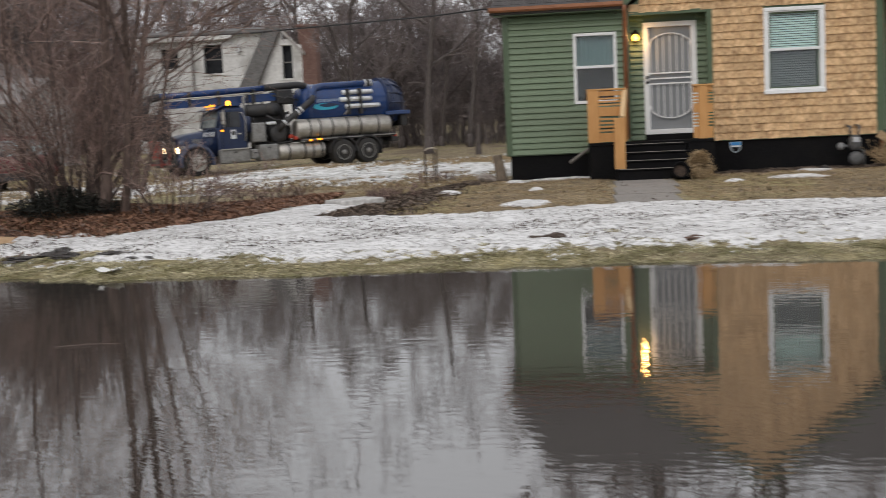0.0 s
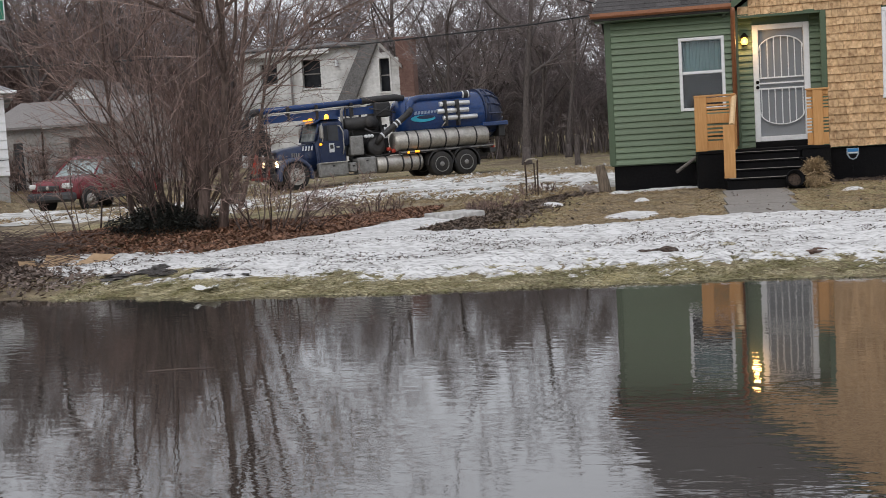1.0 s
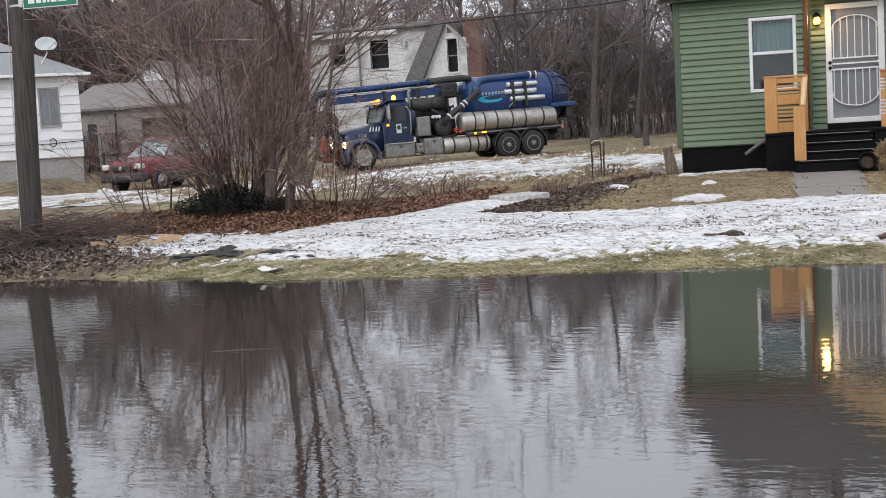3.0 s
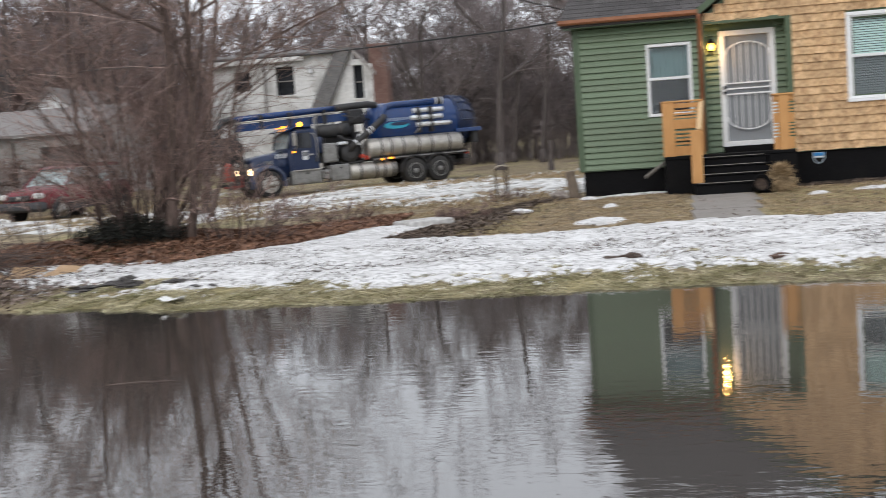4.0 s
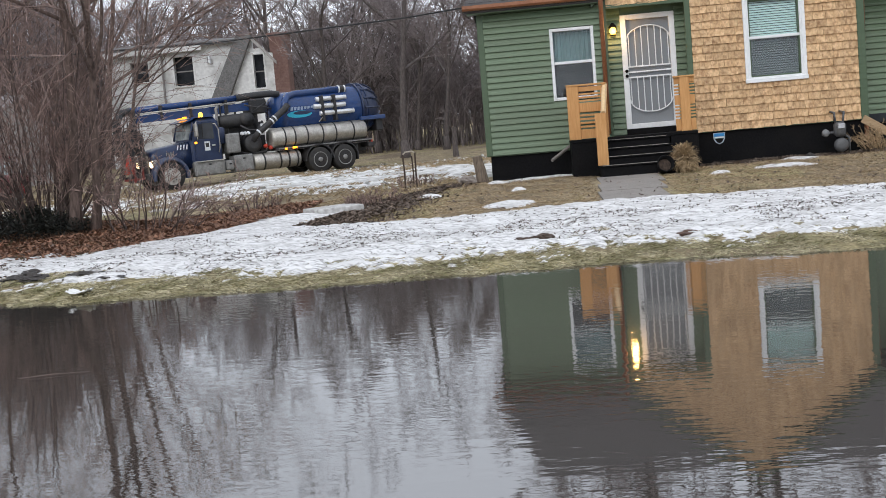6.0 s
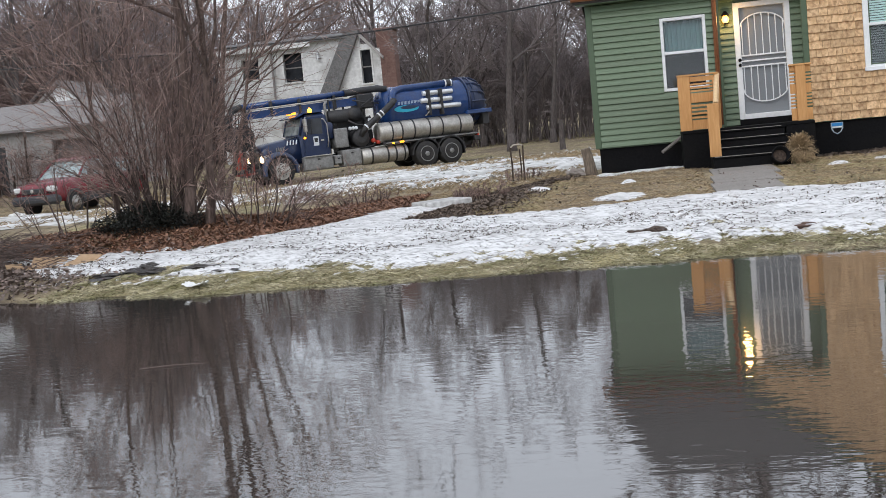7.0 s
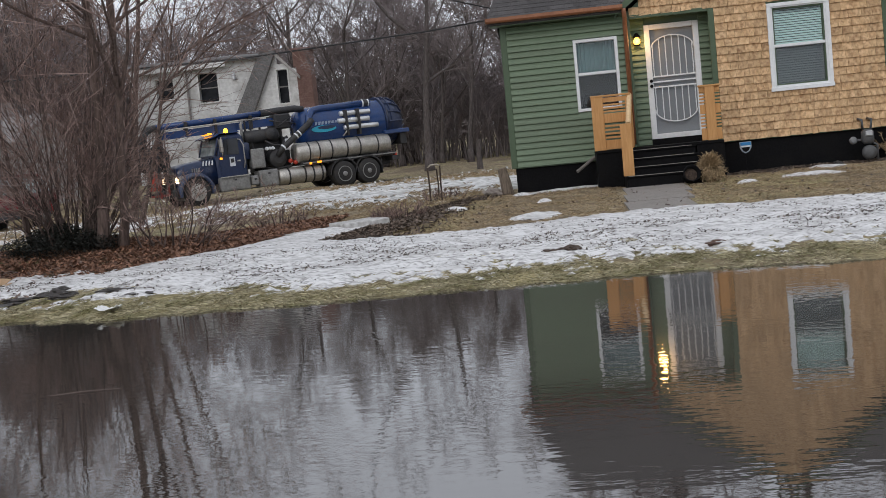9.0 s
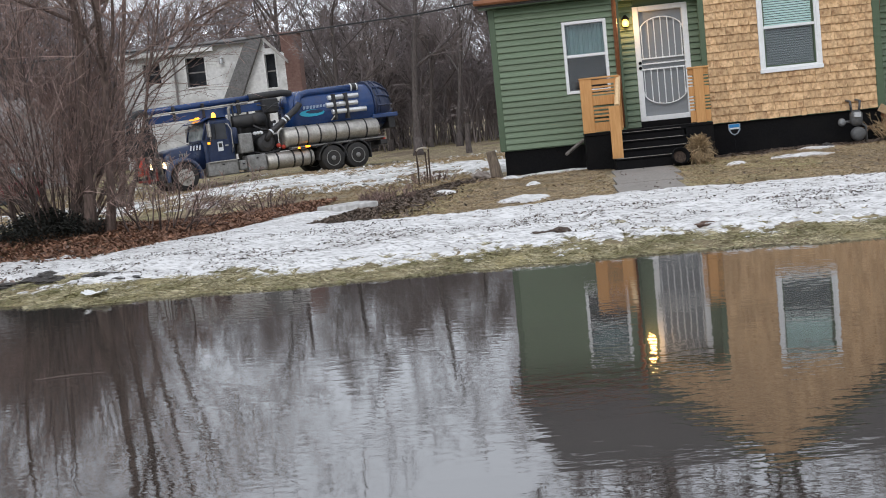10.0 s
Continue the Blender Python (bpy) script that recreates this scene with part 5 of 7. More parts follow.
# gas meter
gm = thing("gas_meter", (5.5, 20.72, 0.46), "grey gas meter with regulator and pipes by the house wall", "meter")
M_METER = surface("meter_grey", (0.07, 0.073, 0.077), (0.11, 0.114, 0.118), 0.5, fine=30, bump=0.1, dirt=(0.09, 0.08, 0.07))
part("case", Shape().box(5.42, 5.62, 20.62, 20.80, 0.72, 0.98, 0.05), M_METER, gm, "", True)
part("index", Shape().box(5.46, 5.58, 20.59, 20.63, 0.86, 0.95, 0.01), M_STEEL, gm, "pale dial window")
part("bowl", Shape().lathe([(20.60, 0.05), (20.62, 0.115), (20.70, 0.125), (20.78, 0.10)], "y", 18, Matrix.Translation((5.53, 0, 0.58))), M_METER, gm, "round lower casing", True)
part("regulator", Shape().lathe([(20.66, 0.03), (20.68, 0.06), (20.72, 0.068), (20.76, 0.05)], "y", 16, Matrix.Translation((5.28, 0, 0.80))), surface("regulator_grey", (0.16, 0.165, 0.17), (0.22, 0.225, 0.23), 0.5, bump=0), gm, "paler round regulator", True)
for path in (((5.45, 20.72, 0.97), (5.44, 20.72, 1.14), (5.44, 20.98, 1.16)), ((5.58, 20.72, 0.97), (5.60, 20.72, 1.14), (5.60, 20.98, 1.16)), ((5.28, 20.72, 0.8), (5.45, 20.72, 0.8)), ((5.68, 20.74, 0.35), (5.68, 20.74, 0.7), (5.60, 20.74, 0.75))):
    part("pipe", Shape().tube(path, 0.022, 8), M_METER, gm, "", True)
gm.location.x -= 0.13
# dry brush and a copper downspout on the far side of the gable
solid("downspout", Shape().tube([(6.08, 21.45, 3.4), (6.06, 21.47, 2.0), (6.05, 21.46, 0.62)], 0.045, 8), M_COPPER, "copper-brown downspout on the set-back green wall", "downspout", (6.05, 21.46, 0.45))
shrub(13, "shrub", "dry tan weeds tangled by the foundation", 40, (6.05, 20.7), 1.3, 0.5, 0.22, surface("tan_stems", (0.3, 0.2, 0.11), (0.45, 0.33, 0.2), 0.9, island=0.3, bump=0), (0, 0), 4)
solid("board", Shape().box(0, 1.0, -0.02, 0.02, -0.07, 0.07, 0.006, Matrix.Translation((5.80, 20.75, 1.0)) @ Matrix.Rotation(radians(33), 4, "Y")), surface("weathered_board", (0.30, 0.2, 0.11), (0.42, 0.3, 0.18), 0.85, fine=10, stretch=(1, 6, 6), bump=0.3), "weathered board leaning by the gas meter", "board", (6.3, 20.75, 0.46))
# floating twig
solid("floating_stick", Shape().tube([(-3.2, 6.98, 0.004), (-3.0, 7.03, 0.008), (-2.78, 7.06, 0.003)], [0.003, 0.004, 0.002], 6), M_TWIG, "thin pale stick afloat on the flood water", "stick", (-3.0, 7.02, 0.0))

# ---- the vacuum truck; built along its own length, nose at 0, near side at 0 ----
M_BLUE = surface("deep_blue_truck_paint", (0.006, 0.016, 0.052), (0.009, 0.023, 0.072), 0.3, fine=12, coarse=2, bump=0.02, dirt=(0.035, 0.042, 0.08), dirt_amount=0.5, local=True)
# brighter copy of the truck blue: light on tank and boom put into colour
M_BLUE_LIT = surface("lit_blue_truck_paint", (0.010, 0.036, 0.125), (0.015, 0.048, 0.16), 0.2, fine=12, coarse=2, bump=0.02, dirt=(0.04, 0.05, 0.1), dirt_amount=0.4, local=True)
M_ALU = surface("dull_aluminium", (0.40, 0.38, 0.35), (0.56, 0.54, 0.50), 0.45, 0.7, fine=14, coarse=3, bump=0.06, dirt=(0.25, 0.22, 0.19), dirt_amount=0.6, local=True)
M_GREYBOX = surface("grey_tool_box", (0.20, 0.20, 0.195), (0.30, 0.295, 0.285), 0.5, 0.3, fine=14, coarse=3, bump=0.06, dirt=(0.11, 0.10, 0.09), dirt_amount=0.6, local=True)
M_TYRE = surface("tyre_rubber", (0.016, 0.016, 0.017), (0.032, 0.031, 0.03), 0.85, fine=40, bump=0.5, dirt=(0.07, 0.06, 0.05), dirt_amount=0.5, local=True)
M_IRON = surface("black_iron", (0.014, 0.014, 0.016), (0.03, 0.03, 0.032), 0.55, fine=20, bump=0.2, dirt=(0.06, 0.05, 0.042), dirt_amount=0.4, local=True)
M_RED = surface("red_paint", (0.42, 0.035, 0.02), (0.52, 0.06, 0.03), 0.5, fine=20, bump=0.05, local=True)
M_CYAN = surface("cyan_swoosh", (0.02, 0.33, 0.48), (0.03, 0.40, 0.56), 0.4, bump=0, local=True)
M_LETTER = surface("white_lettering", (0.6, 0.62, 0.64), (0.7, 0.72, 0.74), 0.5, bump=0, local=True)
# windscreen glass: its pale reflection is put into the base colour
M_CABGLASS = surface("cab_glass_painted_glare", (0.12, 0.14, 0.14), (0.32, 0.35, 0.34), 0.08, fine=3, bump=0, local=True)
# wing blue made paler and greyer: the reflection on it is painted in
M_WING = surface("blue_wing_painted_sheen", (0.02, 0.034, 0.085), (0.05, 0.066, 0.12), 0.35, fine=9, coarse=3, bump=0.03, dirt=(0.12, 0.12, 0.13), dirt_amount=0.5, local=True)
M_DARKGLASS = surface("dark_side_glass", (0.012, 0.014, 0.018), (0.03, 0.033, 0.04), 0.06, fine=3, bump=0, local=True)
M_LETTERBLUE = surface("silver_blue_lettering", (0.16, 0.22, 0.34), (0.34, 0.40, 0.5), 0.4, bump=0, local=True)
M_TUBE = surface("bright_aluminium_tube", (0.66, 0.67, 0.68), (0.78, 0.79, 0.8), 0.3, 0.6, fine=20, bump=0.03, local=True)
M_AMBER = glow("amber_beacon", (1.0, 0.42, 0.03), 6)
M_AMBERDIM = glow("amber_marker", (1.0, 0.36, 0.02), 2.2)
M_HEAD = glow("headlight_glow", (1.0, 0.70, 0.42), 4.5)

truck = thing("vacuum_truck", (0, 0, 0), "dark blue vacuum truck with aluminium tanks, folded boom, lights on", "truck")


def wheel(parent, x, y0, r, wide, rim_r, dished):
    w = part("wheel", Shape().lathe([(y0, r * 0.90), (y0 + 0.03, r * 0.975), (y0 + 0.08, r), (y0 + wide - 0.08, r), (y0 + wide - 0.03, r * 0.975), (y0 + wide, r * 0.9)], "y", 30, Matrix.Translation((x, 0, r))), M_TYRE, parent, "black truck tyre", True)
    d = 0.05 if dished else -0.02
    part("rim", Shape().lathe([(y0 + d, 0.0), (y0 + d, rim_r * 0.45), (y0 + d * 0.6, rim_r * 0.8), (y0 - 0.01, rim_r), (y0 - 0.015, rim_r * 1.06), (y0 + 0.02, rim_r * 1.08)], "y", 24, Matrix.Translation((x, 0, r))), M_GREYBOX if dished else M_ALU, w, "dull metal rim", True)
    part("hub", Shape().lathe([(y0 + d - 0.09, 0.05), (y0 + d - 0.07, rim_r * 0.33), (y0 + d, rim_r * 0.38)], "y", 14, Matrix.Translation((x, 0, r))), M_GREYBOX if dished else M_ALU, w, "", True)
    for k in range(8):
        a = k * math.pi / 4
        part("wheel_nut", Shape().lathe([(y0 + d - 0.035, 0.02), (y0 + d, 0.024)], "y", 6, Matrix.Translation((x + rim_r * 0.58 * math.cos(a), 0, r + rim_r * 0.58 * math.sin(a)))), M_IRON, w)


for y0, dished in ((0.0, False), (2.15, False)):
    wheel(truck, 2.05, y0, 0.53, 0.35, 0.31, dished)
for x in (8.36, 9.50):
    wheel(truck, x, 0.0, 0.52, 0.55, 0.30, True)
    wheel(truck, x, 1.95, 0.52, 0.55, 0.30, True)
for y in (0.75, 1.65):
    part("chassis_rail", Shape().box(1.1, 10.9, y, y + 0.09, 0.68, 0.95, 0.01), M_IRON, truck)
part("axle", Shape().lathe([(0.5, 0.09), (2.0, 0.09)], "y", 10, Matrix.Translation((8.93, 0, 0.55))), M_IRON, truck)
# bonnet, wings, cab


def loft(sections):
    """A skin over cross sections (x, half width, low, high), with rounded shoulders, round the truck's middle line."""
    s, verts, faces, n = Shape(), [], [], 10
    for x, w, z0, z1 in sections:
        for u, v in ((-1, 0), (-1, 0.55), (-0.97, 0.78), (-0.86, 0.93), (-0.6, 0.99), (0.6, 0.99), (0.86, 0.93), (0.97, 0.78), (1, 0.55), (1, 0)):
            verts.append((x, 1.25 + u * w, z0 + (z1 - z0) * v))
    for i in range(len(sections) - 1):
        faces += [(i * n + k, i * n + (k + 1) % n, (i + 1) * n + (k + 1) % n, (i + 1) * n + k) for k in range(n)]
    faces += [tuple(range(n))[::-1], tuple(range((len(sections) - 1) * n, len(sections) * n))]
    return s.put(verts, faces)


part("bonnet", loft([(1.42, 0.66, 0.72, 1.42), (1.50, 0.74, 0.70, 1.55), (1.75, 0.80, 0.70, 1.64), (2.3, 0.86, 0.72, 1.71), (3.06, 0.94, 0.75, 1.80)]), M_BLUE, truck, "dark blue sloping bonnet", True)
for k in range(4):
    part("bonnet_vent", Shape().box(2.02 + k * 0.09, 2.07 + k * 0.09, 0.37, 0.39, 1.30, 1.44, 0.004), M_GREYBOX, truck)
grille = part("grille", Shape().box(1.36, 1.43, 0.72, 1.78, 0.62, 1.40, 0.03), M_ALU, truck, "bright grille surround")
for k in range(7):
    part("grille_slat", Shape().box(1.345, 1.37, 0.78, 1.72, 0.70 + k * 0.095, 0.745 + k * 0.095, 0.006), M_IRON, grille)
part("bumper", Shape().box(1.05, 1.28, 0.06, 2.44, 0.40, 0.72, 0.05), M_IRON, truck, "dark steel bumper")
for y0, y1 in ((0.0, 0.46), (2.04, 2.50)):
    verts, faces, n = [], [], 15
    for y, r in ((y0, 0.66), (y0 + 0.015, 0.72), (0.5 * (y0 + y1), 0.77), (y1 - 0.015, 0.72), (y1, 0.66), (y1, 0.60), (y0, 0.60)):
        for k in range(n):
            a = math.pi * (1.06 - 1.12 * k / (n - 1))
            verts.append((2.05 + r * math.cos(a), y, 0.53 + r * math.sin(a)))
    for i in range(7):
        j = (i + 1) % 7
        faces += [(i * n + k, i * n + k + 1, j * n + k + 1, j * n + k) for k in range(n - 1)]
    part("wing", Shape().put(verts, faces), M_WING, truck, "blue rounded front wing with a pale sheen in its colour", True)
part("cab", loft([(3.02, 0.95, 0.75, 1.84), (3.10, 0.99, 0.75, 2.05), (3.26, 0.99, 0.75, 2.56), (3.40, 0.99, 0.75, 2.66), (4.18, 0.99, 0.75, 2.68), (4.26, 0.95, 0.75, 2.60)]), M_BLUE, truck, "dark blue cab")
for y0, y1 in ((0.36, 1.22), (1.28, 2.14)):
    part("windscreen", Shape().put([(3.06, y0, 1.86), (3.06, y1, 1.86), (3.24, y1 - 0.02, 2.46), (3.24, y0 + 0.02, 2.46), (3.09, y0, 1.86), (3.09, y1, 1.86), (3.27, y1 - 0.02, 2.46), (3.27, y0 + 0.02, 2.46)], [(0, 1, 2, 3), (7, 6, 5, 4), (0, 4, 5, 1), (1, 5, 6, 2), (2, 6, 7, 3), (3, 7, 4, 0)], Matrix.Translation((-0.035, 0, 0))), M_CABGLASS, truck, "windscreen pane")
for y in (0.31, 2.19):
    part("windscreen_pillar", Shape().tube([(3.02, y, 1.84), (3.21, y + (0.02 if y < 1 else -0.02), 2.5)], 0.045, 8), M_BLUE, truck, "", True)
cab_door = part("cab_door", Shape().prism([(3.18, 0.95), (3.18, 1.86), (3.36, 2.48), (4.05, 2.48), (4.05, 0.95)], "y", 0.235, 0.27), M_BLUE, truck, "blue cab door")
part("side_window", Shape().prism([(3.26, 1.84), (3.42, 2.42), (3.98, 2.42), (3.98, 1.80)], "y", 0.222, 0.234), M_DARKGLASS, cab_door, "dark cab window")
part("vent_frame", Shape().tube([(3.52, 0.22, 1.82), (3.56, 0.22, 2.42)], 0.018, 6), M_IRON, cab_door)
part("door_handle", Shape().box(3.86, 3.99, 0.18, 0.235, 1.52, 1.58, 0.01), M_ALU, cab_door)
part("decal", Shape().box(3.56, 3.78, 0.222, 0.232, 1.36, 1.72, 0.003), M_LETTER, cab_door, "white notice")
part("decal_mark", Shape().box(3.60, 3.74, 0.214, 0.221, 1.50, 1.66, 0.003), M_IRON, cab_door, "dark block of writing on the notice")
for k in range(4):
    part("lettering_bar", Shape().prism([(2.46 + k * 0.12, 1.50), (2.51 + k * 0.12, 1.50), (2.55 + k * 0.12, 1.68), (2.50 + k * 0.12, 1.68)], "y", 0.315, 0.335, Matrix.Translation((0, 0.02 - 0.012 * k, 0))), M_LETTER, truck)
part("sun_visor", Shape().prism([(2.92, 2.50), (3.22, 2.60), (3.30, 2.66), (3.24, 2.66), (2.90, 2.54)], "y", 0.32, 2.18), M_BLUE_LIT, truck, "blue sun visor")
part("roof_fairing", Shape().prism([(3.30, 2.66), (3.5, 2.74), (4.1, 2.76), (4.2, 2.66)], "y", 0.5, 2.0), M_BLUE_LIT, truck)
part("beacon", Shape().lathe([(2.66, 0.08), (2.70, 0.085), (2.80, 0.07), (2.84, 0.02)], "z", 12, Matrix.Translation((3.62, 0.42, 0.02))), M_AMBER, truck, "lit amber beacon", True)
part("light_bar", Shape().box(3.05, 3.20, 0.85, 1.65, 2.67, 2.75, 0.02), M_AMBERDIM, truck, "amber light bar")
for y in (-0.02, 2.52):
    part("mirror", Shape().box(3.14, 3.24, y - 0.13, y + 0.13, 1.92, 2.44, 0.03), M_ALU, truck, "bright wing mirror")
    inside = 0.24 if y < 1 else 2.26
    part("mirror_arm", Shape().tube([(3.34, inside, 2.50), (3.22, y, 2.50), (3.22, y, 1.84), (3.30, inside, 1.80)], 0.018, 6), M_ALU, truck)
for y in (0.40, 2.10):
    part("headlight_pod", Shape().box(1.42, 1.72, y - 0.17, y + 0.17, 0.93, 1.20, 0.06), M_ALU, truck, "bright headlight pod")
    part("headlight", Shape().lathe([(1.34, 0.015), (1.35, 0.09), (1.39, 0.125), (1.45, 0.125)], "x", 16, Matrix.Translation((0.0, y, 1.06))), M_HEAD, truck, "lit headlight", True)
for x, y, z in ((3.22, 0.21, 1.70), (6.92, 0.06, 1.10), (7.26, 0.06, 1.12), (7.36, 0.06, 1.12), (1.52, 0.16, 0.86)):
    part("marker_lamp", Shape().box(x - 0.05, x + 0.05, y, y + 0.05, z - 0.04, z + 0.04, 0.01), M_AMBERDIM, truck, "lit amber marker")
part("grab_rail", Shape().tube([(4.12, 0.20, 1.25), (4.16, 0.14, 1.5), (4.16, 0.14, 2.15), (4.06, 0.16, 2.36), (3.98, 0.2, 2.38)], 0.022, 6), M_ALU, truck, "bright curved grab rail", True)
part("air_cleaner", Shape().lathe([(1.55, 0.05), (1.58, 0.17), (2.15, 0.17), (2.22, 0.10)], "z", 14, Matrix.Translation((4.34, 0.42, 0))), M_BLUE, truck, "", True)
# front hose reel
reel = part("hose_reel", Shape().lathe([(0.55, 0.50), (0.60, 0.50), (0.60, 0.36), (1.85, 0.36), (1.85, 0.50), (1.90, 0.50)], "y", 26, Matrix.Translation((0.80, 0, 1.95))), M_IRON, truck, "black front hose reel", True)
for k in range(9):
    part("hose_turn", Shape().tube([(0.80 + 0.39 * math.cos(a), 0.68 + k * 0.13, 1.95 + 0.39 * math.sin(a)) for a in [2 * math.pi * i / 18 for i in range(19)]], 0.055, 6), M_IRON, reel, "", True)
for y in (0.44, 1.96):
    part("reel_frame", Shape().box(0.74, 0.84, y, y + 0.08, 0.5, 2.6, 0.01).box(1.14, 1.24, y, y + 0.08, 0.5, 1.7, 0.01).box(0.5, 1.4, y, y + 0.08, 0.55, 0.65, 0.01), M_IRON, truck)
part("reel_mast", Shape().box(0.98, 1.08, 0.5, 0.6, 0.6, 3.15, 0.01), M_IRON, truck)
part("reel_brace", Shape().tube([(0.5, 0.55, 1.2), (0.9, 0.55, 2.5), (1.25, 0.6, 3.05)], 0.04, 6), M_IRON, truck)
for k in range(7):
    part("cable_loop", Shape().tube([(0.55 + 0.1 * k, 0.5, 3.0 - 0.04 * k), (0.40 + 0.12 * k, 0.45, 2.5 - 0.12 * k), (0.62 + 0.1 * k, 0.42, 1.4 + 0.1 * k), (1.15, 0.5, 1.0 + 0.05 * k)], 0.022, 6), M_IRON, truck, "", True)
part("hose", Shape().tube([(0.75, 0.62, 2.4), (0.45, 0.55, 2.0), (0.5, 0.5, 1.3), (0.85, 0.45, 0.8)], 0.05, 8), M_IRON, truck, "", True)
part("red_canister", Shape().lathe([(0.76, 0.08), (0.79, 0.17), (1.42, 0.17), (1.50, 0.07)], "z", 14, Matrix.Translation((0.47, 0.30, 0))), M_RED, truck, "red canister on the nose", True)
part("red_bracket", Shape().box(0.66, 0.74, 0.3, 0.42, 0.45, 1.2, 0.01).box(0.3, 1.2, 0.3, 0.4, 0.52, 0.60, 0.01).box(1.0, 1.06, 0.3, 0.4, 0.55, 1.0, 0.01), surface("faded_red_steel", (0.16, 0.025, 0.02), (0.24, 0.05, 0.04), 0.6, bump=0.1, local=True), truck, "faded red steel bracket")
# side boxes and lower tank
for x0, x1, z0, z1 in ((3.0, 4.25, 0.40, 0.97), (4.30, 4.62, 0.52, 0.90), (4.66, 5.46, 0.40, 1.06)):
    box = part("side_box", Shape().box(x0, x1, 0.05, 0.7, z0, z1, 0.05), M_GREYBOX, truck, "grey metal tool box")
    part("lid_seam", Shape().box(x0 + 0.09, x1 - 0.07, 0.036, 0.052, z0 + 0.08, z1 - 0.08, 0.01), M_GREYBOX, box)
    part("latch", Shape().box(0.5 * (x0 + x1) - 0.05, 0.5 * (x0 + x1) + 0.05, 0.015, 0.045, z1 - 0.17, z1 - 0.11, 0.008), M_IRON, box)
part("step", Shape().box(3.02, 4.2, -0.02, 0.06, 0.94, 0.985, 0.01), M_ALU, truck)
part("step", Shape().box(4.28, 4.64, 0.0, 0.3, 0.40, 0.44, 0.01), M_IRON, truck)
low_tank = part("fuel_tank", Shape().lathe([(5.50, 0.02), (5.51, 0.28), (5.56, 0.34), (7.52, 0.34), (7.57, 0.28), (7.58, 0.02)], "x", 26, Matrix.Translation((0, 0.40, 0.70))), M_ALU, truck, "round aluminium fuel tank", True)
for x in (5.95, 6.65, 7.02, 7.40):
    part("strap", Shape().lathe([(x - 0.035, 0.346), (x - 0.034, 0.352), (x + 0.034, 0.352), (x + 0.035, 0.346)], "x", 26, Matrix.Translation((0, 0.40, 0.70))), M_IRON, low_tank, "dark strap", True)
# middle machinery
part("bulkhead", Shape().box(4.9, 6.5, 1.05, 1.7, 0.95, 2.3, 0.04), M_IRON, truck, "black machinery housing")
part("engine_box", Shape().box(4.46, 5.02, 0.15, 0.9, 1.16, 1.93, 0.04), M_GREYBOX, truck, "grey machinery cabinet")
part("cabinet_door", Shape().box(4.60, 4.97, 0.135, 0.155, 1.22, 1.87, 0.01), M_GREYBOX, truck)
part("blower", Shape().lathe([(4.45, 0.05), (4.50, 0.25), (5.85, 0.27), (5.95, 0.12)], "x", 20, Matrix.Translation((0, 0.8, 2.42))), M_IRON, truck, "black blower drum", True)
part("blower_head", Shape().lathe([(0.45, 0.05), (0.48, 0.24), (0.9, 0.26), (0.95, 0.1)], "y", 18, Matrix.Translation((5.55, 0, 2.45))), M_IRON, truck, "", True)
for x in (4.55, 4.78):
    part("stanchion", Shape().box(x, x + 0.06, 0.75, 0.83, 1.9, 3.1, 0.01), M_IRON, truck)
part("filter_housing", Shape().lathe([(0.22, 0.04), (0.25, 0.34), (0.30, 0.37), (0.75, 0.37), (0.8, 0.1)], "y", 22, Matrix.Translation((5.62, 0, 1.46))), M_IRON, truck, "round black filter housing", True)
part("filter_rib", Shape().lathe([(0.205, 0.20), (0.22, 0.24), (0.24, 0.2)], "y", 18, Matrix.Translation((5.62, 0, 1.46))), M_IRON, truck)
part("frame_bracket", Shape().box(6.10, 6.20, 0.9, 2.2, 0.95, 3.2, 0.02), M_IRON, truck)
part("frame_bracket", Shape().box(5.30, 5.38, 1.1, 1.2, 0.95, 3.0, 0.02), M_IRON, truck)
part("exhaust_stack", Shape().tube([(4.40, 0.75, 0.9), (4.40, 0.75, 2.95), (4.48, 0.75, 3.05)], 0.06, 10), M_GREYBOX, truck, "", True)
part("white_tag", Shape().box(6.02, 6.16, 0.3, 0.32, 1.75, 2.2, 0.01), M_LETTER, truck, "white notice plate")
for k in range(3):
    part("fitting", Shape().lathe([(0.12, 0.05), (0.2, 0.075), (0.3, 0.06)], "y", 10, Matrix.Translation((5.16 + k * 0.13, 0, 1.88))), M_LETTER, truck, "white hose fitting")
for path, r in (([(5.2, 0.4, 2.2), (5.5, 0.3, 2.0), (5.9, 0.35, 1.95), (6.2, 0.5, 2.3)], 0.04), ([(5.0, 0.5, 1.2), (5.4, 0.3, 1.05), (6.1, 0.3, 1.1), (6.5, 0.5, 1.3)], 0.035), ([(5.9, 0.6, 2.7), (6.2, 0.5, 2.9), (6.7, 0.6, 2.75)], 0.03), ([(5.6, 0.7, 3.0), (6.1, 0.55, 2.85), (6.6, 0.8, 3.05)], 0.03)):
    part("hydraulic_hose", Shape().tube(path, r, 8), M_IRON, truck, "", True)
part("suction_hose", Shape().tube([(5.60, 0.28, 1.55), (5.82, 0.14, 1.84), (6.4, 0.06, 2.24), (7.0, 0.08, 2.64), (7.22, 0.16, 2.82)], 0.125, 14), M_IRON, truck, "black suction hose", True)
